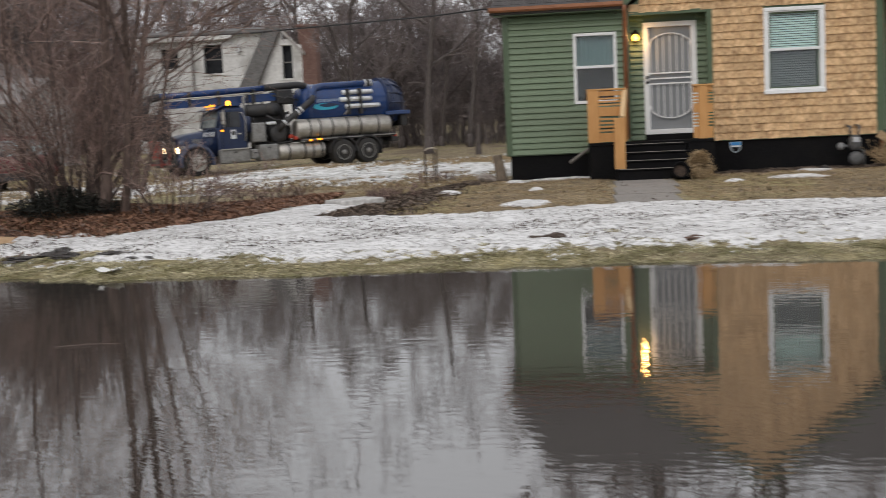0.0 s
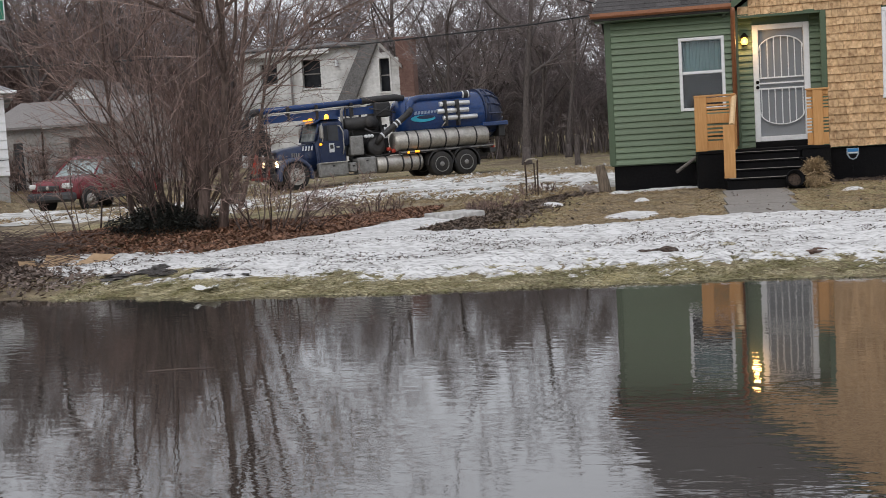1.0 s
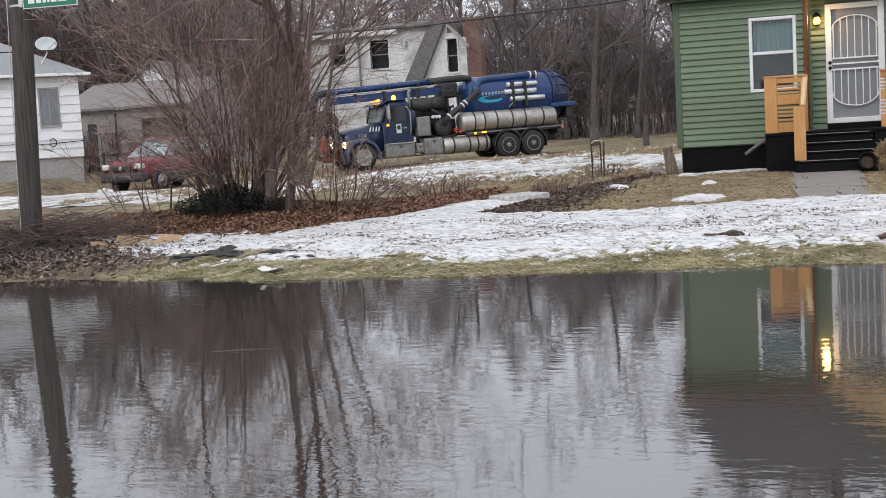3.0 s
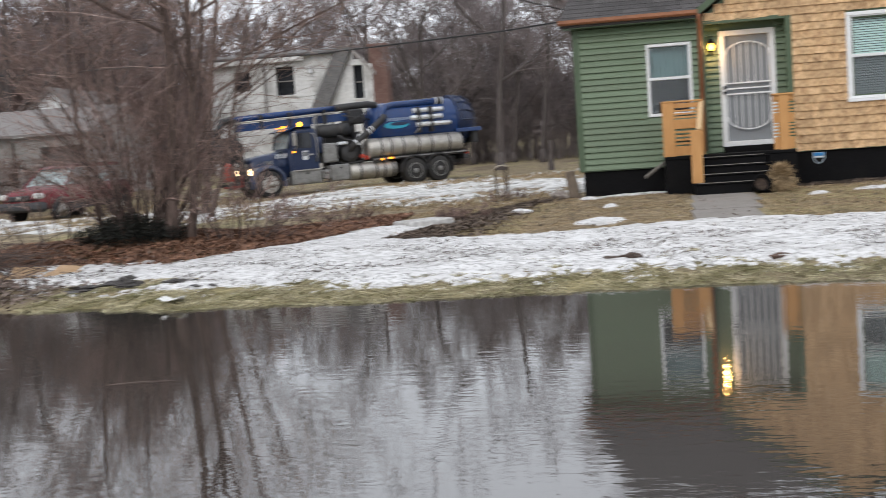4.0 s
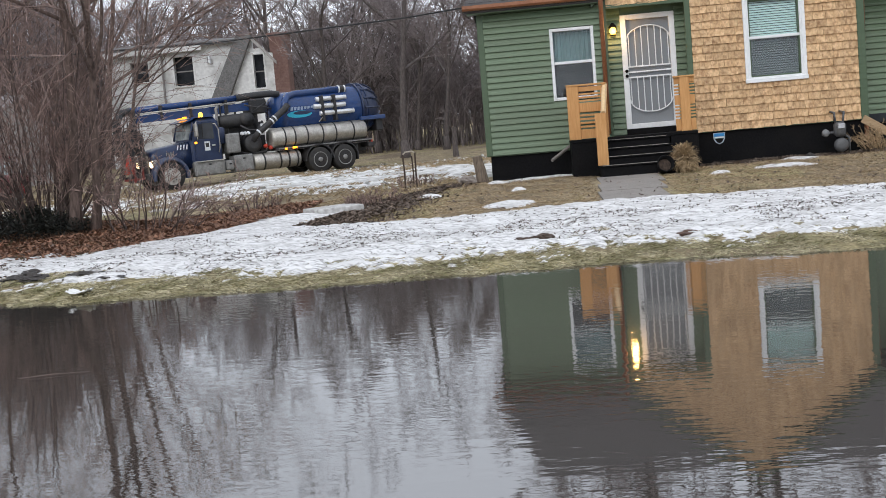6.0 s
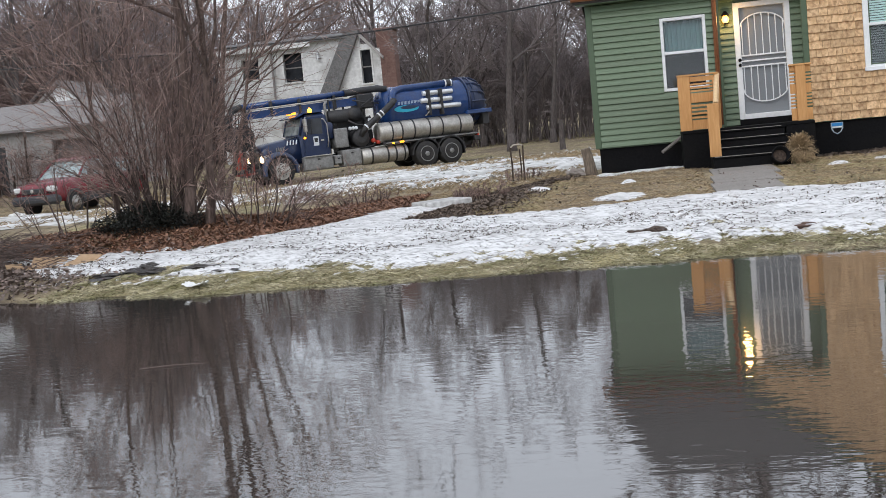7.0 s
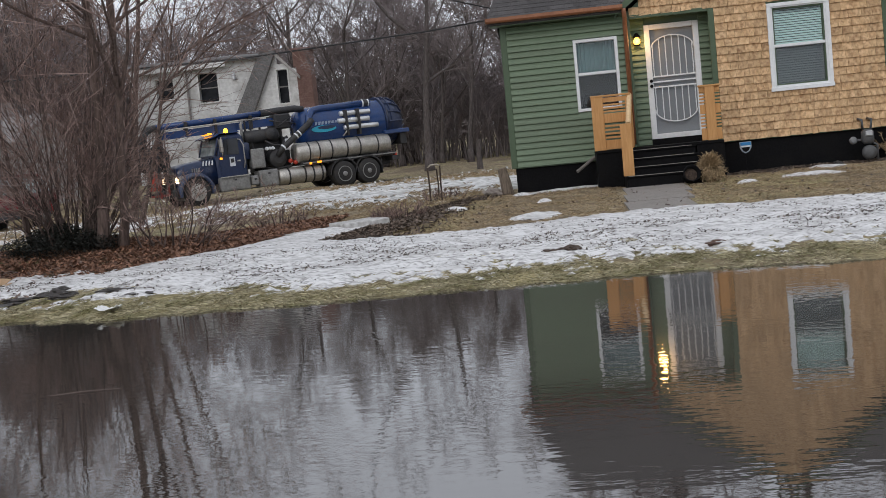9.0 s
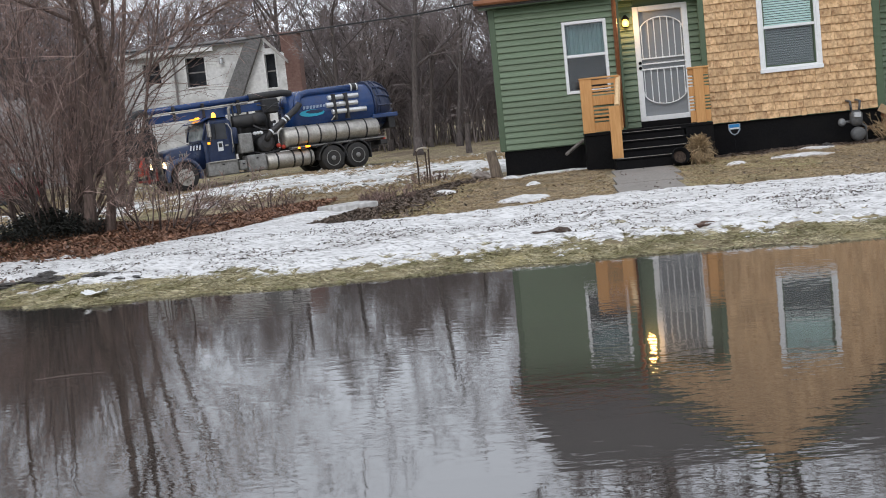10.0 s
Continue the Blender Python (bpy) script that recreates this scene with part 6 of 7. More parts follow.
for a in ((5.84, 0.13, 1.86), (6.42, 0.06, 2.25), (6.56, 0.06, 2.35), (7.08, 0.10, 2.70)):
    part("clamp", Shape().lathe([(-0.03, 0.137), (0.03, 0.137)], "z", 14, Matrix.Translation(a) @ Matrix.Rotation(radians(55), 4, "Y")), M_IRON if a[0] > 7 else M_LETTER, truck, "" if a[0] > 7 else "bright hose clamp")
for at in ((6.15, 1.30), (6.35, 1.22)):
    part("red_valve", Shape().lathe([(0.2, 0.03), (0.25, 0.085), (0.4, 0.085)], "y", 12, Matrix.Translation((at[0], 0, at[1]))), M_RED, truck, "red valve")
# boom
part("boom", Shape().tube([(1.0, 1.25, 3.15), (3.5, 1.2, 3.24), (5.55, 1.15, 3.32)], 0.125, 14), M_BLUE_LIT, truck, "blue boom tube", True)
part("boom_hose", Shape().tube([(5.5, 1.15, 3.32), (6.2, 1.1, 3.36), (6.9, 1.0, 3.38), (7.25, 0.9, 3.3)], 0.14, 12), M_IRON, truck, "black ribbed boom hose", True)
part("boom_band", Shape().lathe([(5.44, 0.15), (5.58, 0.15)], "x", 14, Matrix.Translation((0, 1.15, 3.32))), M_IRON, truck)
part("boom_rail", Shape().tube([(1.5, 0.9, 3.02), (5.3, 0.9, 3.12)], 0.03, 8), M_ALU, truck, "bright hydraulic rail", True)
part("boom_beam", Shape().prism([(1.2, 2.66), (1.2, 2.94), (6.4, 3.12), (6.4, 2.80)], "y", 1.0, 1.22), M_BLUE_LIT, truck, "blue lower boom beam")
for x in (2.2, 3.4, 4.9):
    part("beam_bracket", Shape().box(x, x + 0.10, 0.95, 1.27, 2.72, 3.28, 0.01), M_IRON, truck)
part("boom_joint", Shape().box(5.9, 6.6, 0.8, 1.4, 2.62, 3.22, 0.05), M_IRON, truck)
part("boom_elbow", Shape().tube([(1.1, 1.25, 3.15), (0.72, 1.22, 3.08), (0.5, 1.2, 2.75), (0.47, 1.2, 2.25)], 0.15, 12), M_IRON, truck, "black boom nozzle elbow", True)
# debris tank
tank = part("debris_tank", Shape().lathe([(6.86, 0.05), (6.90, 0.50), (7.02, 0.76), (7.22, 0.90), (7.36, 0.92), (10.62, 0.95), (10.66, 0.98), (10.74, 0.98)], "x", 40, Matrix.Translation((0, 1.25, 2.47))), M_BLUE_LIT, truck, "glossy deep blue debris tank", True)
door_shape = Shape().lathe([(10.74, 1.03), (10.86, 1.06), (11.10, 1.04), (11.45, 0.86), (11.72, 0.52), (11.80, 0.05)], "x", 36, Matrix.Translation((0, 1.25, 2.46)))
rear_door = part("rear_door", door_shape, M_BLUE, tank, "domed dark blue rear door", True)
for k in range(7):
    a = math.pi * (0.62 + k * 0.125)
    rib = [(x, 1.25 + r * math.cos(a), 2.46 + r * math.sin(-a)) for x, r in ((10.8, 1.07), (11.12, 1.06), (11.47, 0.88), (11.74, 0.54))]
    part("rib", Shape().tube(rib, 0.045, 6), M_BLUE, rear_door)
for x in (10.66, 10.92):
    part("flange", Shape().lathe([(x, 1.0), (x + 0.005, 1.09), (x + 0.07, 1.09), (x + 0.075, 1.0)], "x", 36, Matrix.Translation((0, 1.25, 2.46))), M_BLUE, tank)
part("tank_pipe", Shape().tube([(7.10, 0.28, 2.66), (7.24, 0.40, 2.98), (7.44, 0.60, 3.18), (7.8, 0.70, 3.26), (10.18, 0.70, 3.32)], 0.15, 14), M_BLUE_LIT, tank, "blue pipe along the tank top", True)
for x0, x1, wood in ((9.82, 9.88, M_LETTER), (9.88, 10.08, M_IRON), (10.08, 10.14, M_LETTER)):
    part("pipe_coupling", Shape().lathe([(x0, 0.165), (x1, 0.165)], "x", 14, Matrix.Translation((0, 0.70, 3.315))), wood, tank)
swoosh = [(7.80 + 0.56 * math.cos(a), 2.43 + 0.14 * math.sin(a)) for a in [2 * math.pi * k / 24 for k in range(24)]]
part("swoosh", Shape().prism(swoosh, "y", 0.308, 0.33), M_CYAN, tank, "cyan oval swoosh")
part("swoosh_shade", Shape().prism([(x + 0.12, z + 0.05) for x, z in [(7.80 + 0.40 * math.cos(a), 2.43 + 0.075 * math.sin(a)) for a in [2 * math.pi * k / 20 for k in range(20)]]], "y", 0.298, 0.306), M_BLUE, tank)
for k in range(7):
    part("lettering_bar", Shape().prism([(7.42 + k * 0.15, 2.60), (7.52 + k * 0.15, 2.60), (7.56 + k * 0.15, 2.73), (7.46 + k * 0.15, 2.73)], "y", 0.335, 0.355), M_LETTERBLUE, tank)
for x0, x1, y, z in ((8.62, 10.02, 0.40, 2.96), (8.45, 9.90, 0.28, 2.67), (8.68, 10.26, 0.24, 2.38)):
    part("spare_tube", Shape().lathe([(x0, 0.09), (x0 + 0.01, 0.10), (x1 - 0.01, 0.10), (x1, 0.09)], "x", 14, Matrix.Translation((0, y, z))), M_TUBE, tank, "bright spare suction tube", True)
for x in (8.75, 9.32):
    part("tube_rack", Shape().box(x, x + 0.09, 0.10, 0.42, 2.05, 3.10, 0.01), M_IRON, tank)
part("rack_hook", Shape().tube([(8.62, 0.3, 2.05), (8.75, 0.2, 2.2), (8.85, 0.2, 2.4)], 0.025, 6), M_ALU, tank)
part("tail_step", Shape().box(10.5, 11.7, 0.15, 2.35, 1.92, 2.10, 0.03), M_BLUE_LIT, truck, "blue tail bracket")
part("tail_frame", Shape().box(11.3, 11.6, 0.3, 2.2, 1.45, 1.94, 0.03), M_IRON, truck)
# upper water tank
water_tank = part("water_tank", Shape().lathe([(6.34, 0.03), (6.35, 0.32), (6.43, 0.40), (10.62, 0.40), (10.68, 0.34), (10.69, 0.03)], "x", 30, Matrix.Translation((0, 0.38, 1.57))), M_ALU, truck, "long aluminium water tank", True)
for x in (6.92, 7.36, 7.92, 8.62, 9.22, 10.05):
    part("strap", Shape().lathe([(x - 0.03, 0.405), (x - 0.029, 0.412), (x + 0.029, 0.412), (x + 0.03, 0.405)], "x", 30, Matrix.Translation((0, 0.38, 1.57))), M_IRON, water_tank, "dark strap", True)
part("tank_bed", Shape().box(6.5, 10.9, 0.12, 2.3, 1.06, 1.18, 0.01), M_IRON, truck)
part("bed_rail", Shape().box(6.6, 10.9, 0.08, 0.12, 1.10, 1.15, 0.008), M_GREYBOX, truck)
for x in (8.36, 9.50):
    arch = [(x + 0.66 * math.cos(a), 0.52 + 0.64 * math.sin(a)) for a in [math.pi * (1 - k / 14) for k in range(15)]]
    inner = [(x + 0.61 * math.cos(a), 0.52 + 0.59 * math.sin(a)) for a in [math.pi * k / 14 for k in range(15)]]
    part("mudguard", Shape().prism([*arch, *inner], "y", 0.0, 0.62), M_IRON, truck)
part("mud_flap", Shape().box(10.10, 10.13, 0.0, 0.6, 0.35, 1.0, 0.005), M_IRON, truck)
part("tail_lamp", Shape().box(10.85, 10.92, 0.1, 0.35, 1.0, 1.14, 0.01), M_RED, truck, "red tail lamp")
part("rear_bar", Shape().box(10.7, 11.0, 0.1, 2.4, 0.82, 1.02, 0.02), M_IRON, truck)
truck.matrix_basis = pose(-15.23, 41.96, 0.13, 0, -1.4, 36) @ Matrix.Diagonal((0.99, 1, 1, 1))

# ---- the red car ----
M_CARRED = surface("faded_red_paint", (0.15, 0.02, 0.028), (0.19, 0.028, 0.036), 0.25, fine=6, coarse=2, bump=0.01, dirt=(0.16, 0.05, 0.045), dirt_amount=0.4, local=True)
M_CLADDING = surface("grey_plastic_cladding", (0.035, 0.036, 0.04), (0.055, 0.056, 0.06), 0.6, fine=30, bump=0.1, local=True)
# car glass is opaque, the reflected sky painted as a pale tone
M_CARGLASS = surface("painted_glare_windscreen", (0.26, 0.32, 0.32), (0.36, 0.42, 0.42), 0.06, fine=3, bump=0, local=True)
car = thing("car", (0, 0, 0), "dusty dark red compact SUV parked on the grass", "car")
body = Shape()
rings = [(0.0, 0.62, 0.55, 0.80), (0.06, 0.74, 0.45, 0.92), (0.30, 0.86, 0.40, 0.99), (1.05, 0.90, 0.40, 1.08), (1.35, 0.91, 0.40, 1.12), (2.4, 0.91, 0.40, 1.14), (3.9, 0.90, 0.40, 1.16), (4.30, 0.86, 0.42, 1.14), (4.40, 0.80, 0.55, 1.0)]
verts, faces = [], []
for x, w, z0, z1 in rings:
    verts += [(x, -w * 0.93, z0), (x, -w, z0 + 0.18), (x, -w, z1 - 0.14), (x, -w * 0.90, z1 - 0.02), (x, -w * 0.5, z1 + 0.02), (x, w * 0.5, z1 + 0.02), (x, w * 0.90, z1 - 0.02), (x, w, z1 - 0.14), (x, w, z0 + 0.18), (x, w * 0.93, z0)]
for i in range(len(rings) - 1):
    for s in range(10):
        faces.append((i * 10 + s, i * 10 + (s + 1) % 10, i * 10 + 10 + (s + 1) % 10, i * 10 + 10 + s))
faces += [tuple(range(10)), tuple(range((len(rings) - 1) * 10, len(rings) * 10))]
part("body", body.put(verts, faces), M_CARRED, car, "dark red body", True)
part("roof", Shape().prism([(1.70, 1.60), (2.0, 1.70), (2.3, 1.735), (3.8, 1.735), (4.05, 1.66), (4.0, 1.60)], "y", -0.64, 0.64), M_CARRED, car, "red roof")
greenhouse = Shape().put([(1.15, -0.80, 1.08), (1.15, 0.80, 1.08), (4.28, 0.80, 1.10), (4.28, -0.80, 1.10), (1.82, -0.63, 1.64), (1.82, 0.63, 1.64), (4.0, 0.63, 1.66), (4.0, -0.63, 1.66)], [(0, 1, 5, 4), (1, 2, 6, 5), (2, 3, 7, 6), (3, 0, 4, 7), (4, 5, 6, 7)])
part("cabin_glass", greenhouse, M_CARGLASS, car, "windscreen and windows with a pale painted reflection")
for y in (-1, 1):
    part("pillar", Shape().tube([(1.12, 0.80 * y, 1.08), (1.80, 0.635 * y, 1.66)], 0.035, 6), M_CARRED, car)
    part("pillar", Shape().tube([(2.75, 0.80 * y, 1.10), (2.80, 0.64 * y, 1.68)], 0.04, 6), M_CARRED, car)
    part("headlight", Shape().box(-0.02, 0.20, min(0.48 * y, 0.80 * y), max(0.48 * y, 0.80 * y), 0.72, 0.90, 0.05), surface("headlight_lens", (0.5, 0.5, 0.48), (0.62, 0.62, 0.6), 0.15, bump=0, local=True), car, "clear headlight")
    part("mirror", Shape().box(1.40, 1.55, min(0.90 * y, 1.08 * y), max(0.90 * y, 1.08 * y), 1.10, 1.26, 0.03), M_CLADDING, car)
    for x in (0.80, 3.45):
        w = part("wheel", Shape().lathe([(0.70, 0.28), (0.72, 0.34), (0.88, 0.34), (0.90, 0.28)], "y", 22, Matrix.Translation((x, 0 if y > 0 else -1.60, 0.34))), M_TYRE, car, "", True)
        part("rim", Shape().lathe([(0.86 * y, 0.02), (0.905 * y, 0.08), (0.90 * y, 0.20), (0.905 * y, 0.215)], "y", 16, Matrix.Translation((x, 0, 0.34))), M_ALU, w, "alloy rim", True)
        arch = [(x + 0.42 * math.cos(a), 0.34 + 0.42 * math.sin(a)) for a in [math.pi * (1 - k / 10) for k in range(11)]]
        inner = [(x + 0.35 * math.cos(a), 0.34 + 0.35 * math.sin(a)) for a in [math.pi * k / 10 for k in range(11)]]
        part("wheel_arch", Shape().prism([*arch, *inner], "y", 0.90 * y - 0.02, 0.90 * y + 0.03), M_CLADDING, car)
part("bumper", Shape().box(-0.08, 0.30, -0.86, 0.86, 0.34, 0.64, 0.09), M_CLADDING, car, "grey plastic bumper")
part("grille", Shape().box(-0.05, 0.05, -0.42, 0.42, 0.68, 0.84, 0.03), M_IRON, car, "dark grille")
part("emblem", Shape().lathe([(-0.065, 0.03), (-0.05, 0.06)], "x", 12, Matrix.Translation((0, 0, 0.77))), M_ALU, car)
part("air_intake", Shape().box(-0.10, -0.05, -0.50, 0.50, 0.40, 0.50, 0.01), M_IRON, car)
for y0 in (-0.93, 0.86):
    part("side_cladding", Shape().box(1.2, 3.05, y0, y0 + 0.07, 0.36, 0.60, 0.02), M_CLADDING, car)
part("wiper", Shape().tube([(1.16, -0.5, 1.12), (1.32, 0.1, 1.25)], 0.012, 5), M_IRON, car)
car.matrix_basis = pose(-18.6, 33.4, 0.12, 0, 0, 77) @ Matrix.Diagonal((1.04, 1.04, 1.04, 1))

lump("plastic_bag", (-18.85, 32.75, land(-18.85, 32.75) + 0.08), (0.22, 0.16, 0.10), M_PAPER, "crumpled pale plastic bag in the grass before the car", "litter", 83)

# ---- white house beyond the pole, with its dish ----
M_WHITESIDE = surface("white_clapboard", (0.74, 0.75, 0.76), (0.82, 0.83, 0.84), 0.5, fine=20, coarse=1, bump=0.1, dirt=(0.50, 0.50, 0.50), dirt_amount=0.5, piece=0.04)
M_GREYROOF = surface("pale_grey_roof", (0.22, 0.225, 0.225), (0.33, 0.335, 0.335), 0.95, fine=40, coarse=3, bump=0.5, local=True)
M_OLDBLOCK = surface("grey_block", (0.27, 0.265, 0.25), (0.36, 0.35, 0.335), 0.9, fine=12, bump=0.3)
cottage = thing("house", (0, 0, 0), "white clapboard cottage with a grey hipped roof beyond the pole", "house")
part("wall", Shape().box(-9.0, 0, 0, 7.5, 0.45, 3.25, 0.01), M_WHITESIDE, cottage)
part("foundation", Shape().box(-8.95, -0.05, 0.05, 7.4, -0.6, 0.46, 0.01), M_OLDBLOCK, cottage, "grey block foundation")
hip = [(-9.4, -0.4, 3.28), (0.4, -0.4, 3.28), (0.4, 7.9, 3.28), (-9.4, 7.9, 3.28), (-5.6, 3.75, 5.2), (-3.6, 3.75, 5.2)]
part("roof", Shape().put([*hip, *[(x, y, z - 0.1) for x, y, z in hip[:4]]], [(0, 1, 5, 4), (1, 2, 5), (2, 3, 4, 5), (3, 0, 4), (6, 9, 8, 7), (0, 6, 7, 1), (1, 7, 8, 2), (2, 8, 9, 3), (3, 9, 6, 0)]), M_GREYROOF, cottage, "grey shingled hip roof")
part("fascia", Shape().box(-9.42, 0.42, -0.46, -0.41, 3.2, 3.29, 0.01), M_WHITE, cottage, "white gutter")
clap = Shape().put([(0, 0, 0), (1, 0, 0), (1, -0.042, 0.004), (0, -0.042, 0.004), (1, -0.003, 0.30), (0, -0.003, 0.30)], [(0, 1, 2, 3), (3, 2, 4, 5), (0, 3, 5), (1, 4, 2)]).mesh("clapboard", M_WHITESIDE)
for k in range(9):
    z = 0.47 + k * 0.297
    spans = ((-9.0, -5.0), (-4.35, -1.34), (-0.66, 0.0)) if 1.3 < z + 0.15 < 2.9 else ((-9.0, 0.0),)
    for a, b in spans:
        piece("clapboard", clap, cottage, Matrix.Translation((a, 0, z)) @ Matrix.Diagonal((b - a, 1, 1, 1)))
for x0, x1 in ((-1.34, -0.66), (-5.0, -4.35)):
    w = part("window", Shape().box(x0, x0 + 0.06, -0.05, 0.03, 1.5, 2.85).box(x1 - 0.06, x1, -0.05, 0.03, 1.5, 2.85).box(x0, x1, -0.05, 0.03, 2.79, 2.85).box(x0, x1, -0.06, 0.03, 1.5, 1.57).box(0.5 * (x0 + x1) - 0.025, 0.5 * (x0 + x1) + 0.025, -0.045, 0.03, 1.55, 2.8), M_OLDBLOCK, cottage, "grey window with two narrow sashes")
    for a, b in ((x0 + 0.06, 0.5 * (x0 + x1) - 0.025), (0.5 * (x0 + x1) + 0.025, x1 - 0.06)):
        part("pane", Shape().box(a, b, -0.012, 0.0, 1.57, 2.79, 0.002), surface("dull_pane", (0.15, 0.17, 0.18), (0.22, 0.24, 0.25), 0.15, fine=3, bump=0, local=True), w)
part("downspout", Shape().tube([(-3.35, -0.4, 3.2), (-3.3, -0.08, 3.0), (-3.2, -0.06, 0.3), (-3.0, -0.3, 0.05)], 0.05, 8), M_WHITE, cottage)
part("wall_cable", Shape().tube([(-9.0, -0.07, 0.98), (-6.5, -0.08, 0.92), (-3.6, -0.07, 1.02), (-1.1, -0.08, 0.94), (0.0, -0.07, 1.0)], 0.014, 5).tube([(-0.98 + 0.11 * math.cos(a), -0.08, 0.98 + 0.14 * math.sin(a)) for a in [2 * math.pi * k / 12 for k in range(13)]], 0.014, 5), M_BLACK, cottage, "black cable looped along the wall", True)
cottage.matrix_basis = pose(-21.42, 36.0, 0.93, 0, 0, 33)
dish = thing("satellite_dish", (0, 0, 0), "pale grey satellite dish on a bracket on the cottage roof", "dish")
bowl = [(0.09, 0.02), (0.07, 0.15), (0.03, 0.28), (0.0, 0.36), (-0.012, 0.36), (0.018, 0.28), (0.058, 0.15), (0.075, 0.02)]
part("reflector", Shape().lathe(bowl, "y", 26, Matrix.Translation((0, 0, 0.55)) @ Matrix.Rotation(radians(-15), 4, "X") @ Matrix.Diagonal((1, 1, 0.72, 1))), surface("dish_grey", (0.5, 0.53, 0.53), (0.58, 0.61, 0.61), 0.5, fine=10, bump=0.02, local=True), dish, "", True)
part("mast", Shape().tube([(-0.22, 0.15, -0.12), (0, 0.12, 0.25), (0, 0.08, 0.5)], 0.025, 8), M_STEEL, dish)
part("feed_arm", Shape().tube([(0, 0.05, 0.36), (0.30, -0.30, 0.55)], 0.015, 6), M_STEEL, dish)
part("feed_horn", Shape().lathe([(-0.05, 0.03), (0.05, 0.045)], "y", 10, Matrix.Translation((0.30, -0.30, 0.57))), M_STEEL, dish)
dish.matrix_basis = pose(-22.35, 35.75, 4.72, 0, 0, 30)

# ---- old garage and a gable behind it ----
M_SHED = surface("weathered_grey_boards", (0.30, 0.28, 0.265), (0.42, 0.40, 0.38), 0.85, fine=10, coarse=2, bump=0.3, dirt=(0.2, 0.175, 0.16), local=True)
M_SHEDROOF = surface("weathered_roof", (0.17, 0.155, 0.148), (0.27, 0.25, 0.24), 0.95, fine=20, coarse=2, bump=0.5, local=True)
garage = thing("garage", (-24.5, 46, 0.9), "weathered grey garage with a low shingled roof behind the car", "garage")
gw = Shape()
for x0, x1, z0, z1 in ((-27.5, -26.55, 0.6, 3.3), (-26.1, -24.0, 0.6, 3.3), (-22.2, -21.6, 0.6, 3.3), (-26.55, -26.1, 2.75, 3.3), (-24.0, -22.2, 2.85, 3.3)):
    gw.box(x0, x1, 45.0, 45.15, z0, z1, 0.005)
gw.box(-27.5, -27.35, 45.15, 50.8, 0.6, 3.3, 0.005).box(-21.75, -21.6, 45.15, 50.8, 0.6, 3.3, 0.005).box(-27.5, -21.6, 50.8, 50.95, 0.6, 3.3, 0.005)
part("wall", gw, M_SHED, garage)
part("roof", Shape().prism([(44.6, 3.30), (44.6, 3.40), (48.0, 4.62), (51.3, 3.40), (51.3, 3.30), (48.0, 4.5)], "x", -27.8, -21.3), M_SHEDROOF, garage, "weathered shingled roof")
part("door", Shape().box(-26.55, -26.1, 45.05, 45.1, 0.6, 2.75, 0.01), surface("dark_door", (0.03, 0.03, 0.033), (0.05, 0.05, 0.052), 0.7, bump=0.1), garage, "dark side door")
part("gable", Shape().prism([(45.0, 3.3), (48.0, 4.48), (50.95, 3.3)], "x", -21.75, -21.6), M_SHED, garage)
part("garage_door", Shape().box(-24.0, -22.2, 45.5, 45.56, 0.6, 2.85, 0.01), M_SHEDROOF, garage, "brown garage door in shade")
part("floor", Shape().box(-27.3, -21.8, 45.15, 50.7, 0.55, 0.75, 0.01), M_CONCRETE, garage)
for z in (0.95, 1.25, 1.55, 1.85, 2.15, 2.45, 2.75, 3.05):
    part("board", Shape().box(-26.1, -24.0, 44.975, 44.998, z - 0.13, z + 0.14, 0.006), M_SHED, garage)
back_house = thing("house", (-24.4, 55, 0.6), "white gabled house mostly hidden behind the garage", "house")
part("wall", Shape().prism([(-26.6, 0.4), (-26.6, 4.6), (-24.4, 6.5), (-22.2, 4.6), (-22.2, 0.4)], "y", 54, 60), M_WHITESIDE, back_house)
for x0, x1 in ((-26.9, -24.4), (-21.9, -24.4)):
    part("roof", Shape().prism([(x0, 4.35), (x0, 4.5), (x1, 6.68), (x1, 6.5)], "y", 53.7, 60.3), M_SHEDROOF, back_house)
part("window", Shape().box(-24.75, -24.05, 53.95, 54.02, 4.5, 5.3, 0.01), M_DARK, back_house, "dark gable window")
back_house.location = (-28.0, 55, 0.0)
# wire fence between cottage and garage
fence = thing("fence", (-23.6, 41, 0.9), "leaning dark wire fence between the cottage and the garage", "fence")
for k in range(5):
    x, y = -24.6 + k * 0.75, 41.6 - k * 0.2
    part("post", Shape().tube([(x, y, 0.5), (x + 0.06, y, 1.5 + 1.5 * (k == 2))], 0.04, 6), M_SOIL, fence)
for z in (0.9, 1.15, 1.4):
    part("wire", Shape().tube([(-24.6, 41.6, z), (-23.1, 41.2, z - 0.03), (-21.6, 40.8, z)], 0.012, 4), M_SOIL, fence)
shrub(33, "shrub", "tangle of brown weeds along the wire fence", 60, (-22.9, 41.2), 1.0, 1.7, 1.5, M_SHRUB, (0, 0), 6, 0.008)

# ---- derelict white house behind the truck ----
M_OLDWHITE = surface("chalky_white_boards", (0.62, 0.62, 0.61), (0.78, 0.78, 0.77), 0.8, fine=6, coarse=0.8, bump=0.2, dirt=(0.30, 0.29, 0.27), dirt_amount=0.9)
M_RUINROOF = surface("grey_ruin_shingles", (0.11, 0.108, 0.108), (0.21, 0.205, 0.203), 0.95, fine=14, coarse=2, bump=0.5, dirt=(0.09, 0.085, 0.08), local=True)
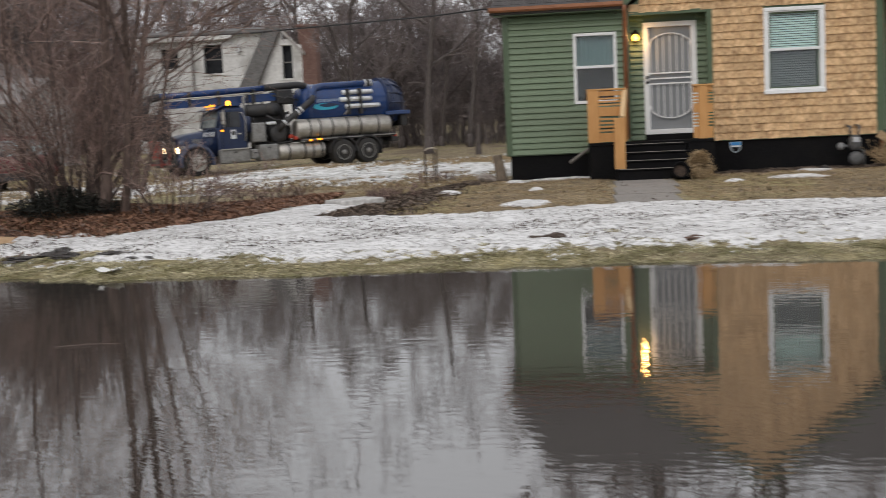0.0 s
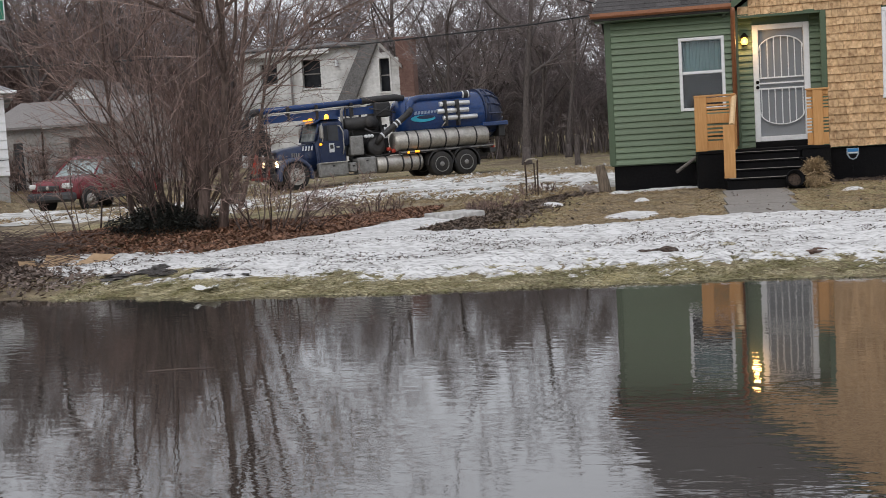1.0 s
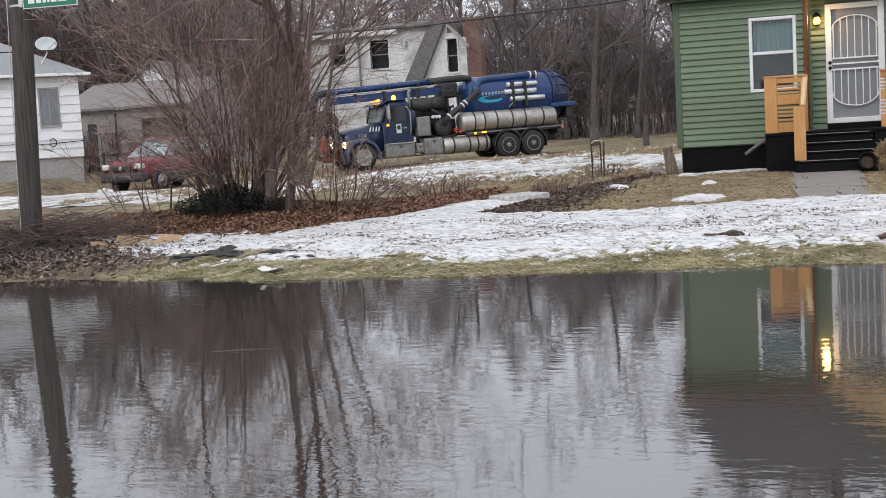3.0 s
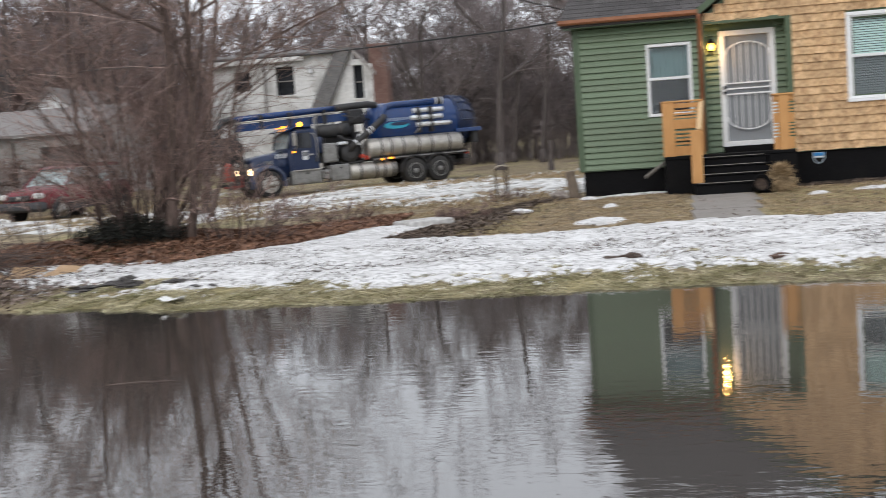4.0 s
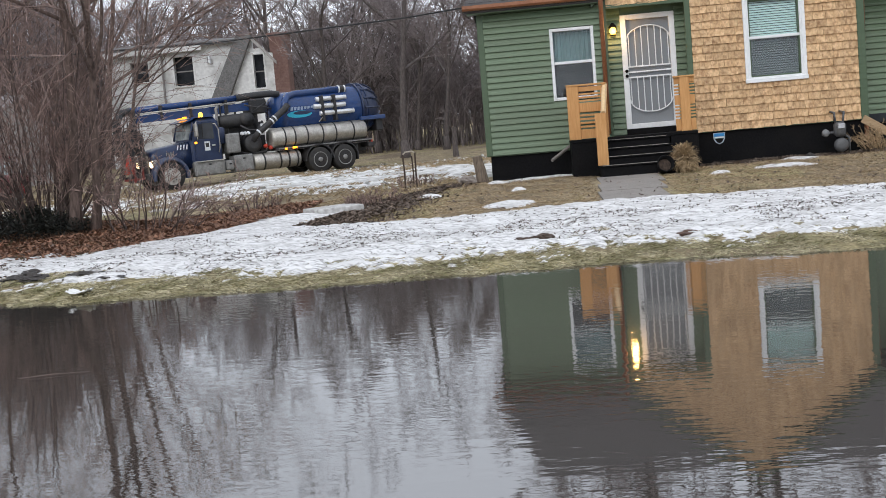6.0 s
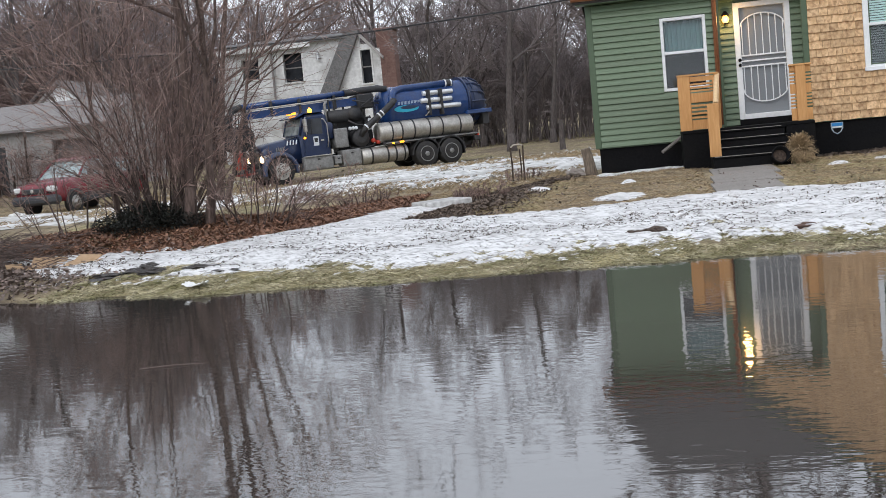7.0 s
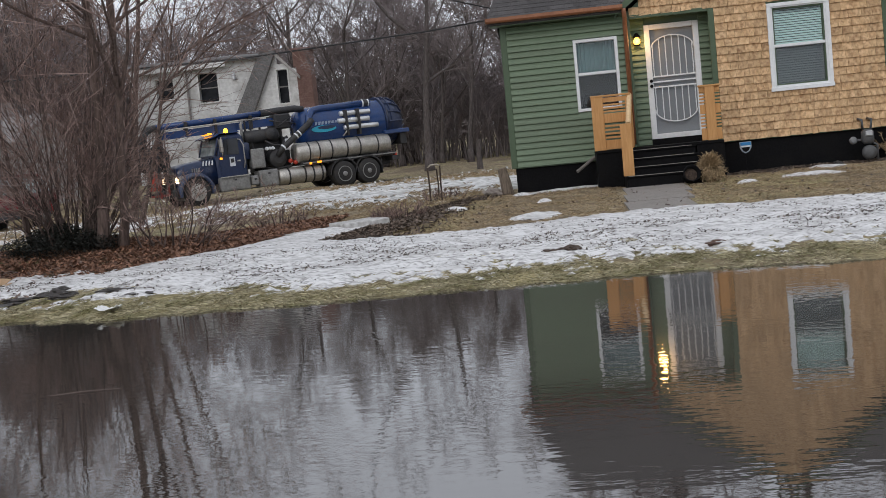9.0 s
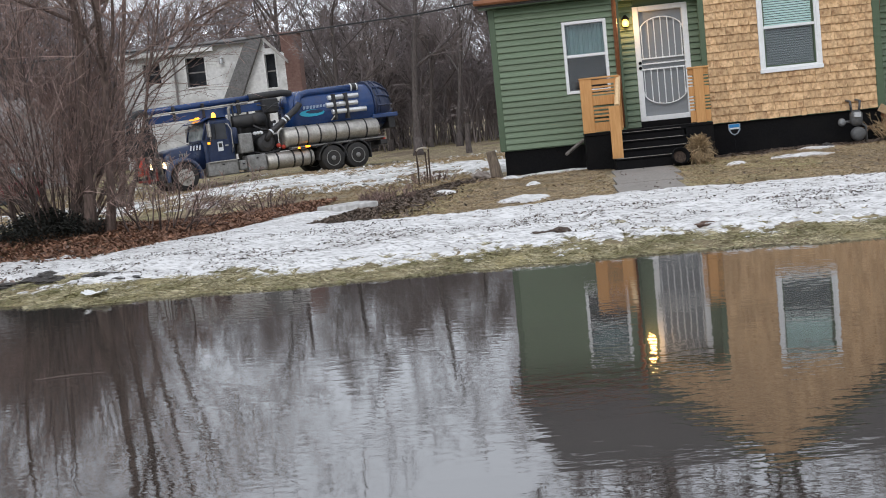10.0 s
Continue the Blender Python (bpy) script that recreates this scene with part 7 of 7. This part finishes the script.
M_BRICK = surface("old_chimney_brick", (0.15, 0.085, 0.07), (0.22, 0.135, 0.115), 0.9, fine=8, coarse=2, bump=0.5, dirt=(0.13, 0.07, 0.055))
ruin = thing("house", (-19, 70, 0.5), "derelict two-storey white house with broken dark windows behind the truck", "house")
wins = [(-22.65, -21.62, 5.95, 7.1), (-20.1, -18.98, 5.55, 7.2), (-15.45, -14.85, 5.05, 6.95)]
xcuts = [-24.2, -22.65, -21.62, -20.1, -18.98, -15.45, -14.85, -14.3]
for a, b in zip(xcuts[:-1], xcuts[1:]):
    top = 7.75
    if a >= -15.46:
        top = 7.0 if a > -15 else 7.3
    hole = [w for w in wins if abs(w[0] - a) < 0.01]
    if hole:
        part("wall", Shape().box(a, b, 66, 66.25, 0.3, hole[0][2], 0.003), M_OLDWHITE, ruin)
        part("wall", Shape().box(a, b, 66, 66.25, hole[0][3], top, 0.003), M_OLDWHITE, ruin)
    else:
        part("wall", Shape().box(a, b, 66, 66.25, 0.3, top, 0.003), M_OLDWHITE, ruin)
for x0, x1, y0, y1, top in ((-24.2, -24.0, 66.25, 68.4, 7.75), (-14.5, -14.3, 66.25, 68.4, 6.9), (-24.2, -14.3, 68.4, 68.6, 7.0)):
    part("wall", Shape().box(x0, x1, y0, y1, 0.3, top, 0.003), M_OLDWHITE, ruin)
for k in range(16):
    z = 4.3 + k * 0.22
    for a, b in zip(xcuts[:-1], xcuts[1:]):
        if any(abs(w[0] - a) < 0.01 and w[2] - 0.2 < z < w[3] for w in wins) or (a > -15.46 and z > 6.8) or z > 7.5:
            continue
        part("board", Shape().box(a, b, 65.97, 65.998, z, z + 0.21, 0.006), M_OLDWHITE, ruin)
for x0, x1, z0, z1 in wins:
    w = part("window", Shape().box(x0 - 0.1, x0, 65.90, 66.05, z0 - 0.1, z1 + 0.12).box(x1, x1 + 0.1, 65.90, 66.05, z0 - 0.1, z1 + 0.12).box(x0, x1, 65.90, 66.05, z1, z1 + 0.12).box(x0, x1, 65.88, 66.05, z0 - 0.1, z0), M_OLDWHITE, ruin, "broken window in a white frame")
    # dark panel in the opening stands in for the shade inside
    part("unlit_room_panel", Shape().box(x0 - 0.05, x1 + 0.05, 66.5, 66.55, z0 - 0.05, z1 + 0.05, 0.002), M_DARK, w)
    part("broken_rail", Shape().box(x0, x1, 66.05, 66.12, 0.5 * (z0 + z1) - 0.05, 0.5 * (z0 + z1) + 0.02, 0.01, ), M_SHEDROOF, w)
part("roof", Shape().prism([(65.5, 7.72), (65.5, 7.9), (67.2, 8.2), (68.9, 7.2), (68.9, 7.05), (67.2, 8.0)], "x", -24.6, -16.0), M_RUINROOF, ruin, "grey shallow dormer roof")
part("roof_slope", Shape().prism([(-18.05, 4.55), (-17.0, 4.55), (-15.35, 8.05), (-16.25, 8.05)], "y", 65.55, 65.93), M_RUINROOF, ruin, "grey shingled roof slope")
part("rake_board", Shape().prism([(-15.75, 8.1), (-15.55, 8.1), (-14.1, 6.5), (-14.1, 6.32)], "y", 65.7, 65.95), M_SHED, ruin, "white rake board")
part("lamp", Shape().lathe([(6.3, 0.02), (6.35, 0.12), (6.65, 0.10), (6.8, 0.03)], "z", 10, Matrix.Translation((-17.95, 65.75, 0.35))), M_STEEL, ruin, "wall lamp")
part("pipe", Shape().tube([(-20.75, 65.8, 7.6), (-20.75, 65.8, 4.5)], 0.06, 6), M_SHEDROOF, ruin)
part("eave_board", Shape().box(-24.5, -18.3, 65.45, 65.6, 7.45, 7.72, 0.01), M_OLDWHITE, ruin)
stack = part("chimney", Shape().box(-14.45, -13.45, 66.0, 67.2, 0.3, 7.95, 0.03), M_BRICK, ruin, "red-brown brick chimney")
part("chimney_cap", Shape().box(-14.55, -13.35, 65.9, 67.3, 7.95, 8.1, 0.03), M_BRICK, stack)
brick_mesh = Shape().box(0, 0.30, -0.02, 0.0, 0, 0.10, 0.006).mesh("brick", M_BRICK)
for row in range(23):
    z = 5.0 + row * 0.125
    for k in range(3):
        x = -14.45 + k * 0.335 + (0.12 if row % 2 else 0.0)
        if x + 0.30 < -13.42:
            piece("brick", brick_mesh, stack, Matrix.Translation((x, 66.0, z)))

# ---- wires ----
M_CABLE = surface("black_cable", (0.012, 0.012, 0.013), (0.02, 0.02, 0.021), 0.6, bump=0)
for name, pts, r in (("overhead_wire", [(-46, 33.5, 6.4), (-30, 32.6, 5.1), (-17, 31.6, 4.5), (-8, 30.4, 4.28), (-2.9, 30, 4.42), (2, 29.6, 4.75), (9, 29, 5.4)], 0.022), ("overhead_wire", [(-9, 28.0, 7.2), (-5, 26.6, 5.7), (-1.77, 24.9, 4.45), (-0.4, 24.4, 3.95)], 0.014)):
    solid(name, Shape().tube(pts, r, 6), M_CABLE, "sagging black overhead cable" if r > 0.02 else "thin black service wire running to the house", "cable", pts[len(pts) // 2], smooth=True)
solid("red_cable", Shape().tube([(-20.4, 27.7, 0.40), (-19.5, 27.4, 0.39), (-18.9, 27.5, 0.37), (-18.3, 27.3, 0.37)], 0.022, 6), M_RED, "length of red hose lying in the dead grass", "hose", (-19.3, 27.5, 0.36), smooth=True)
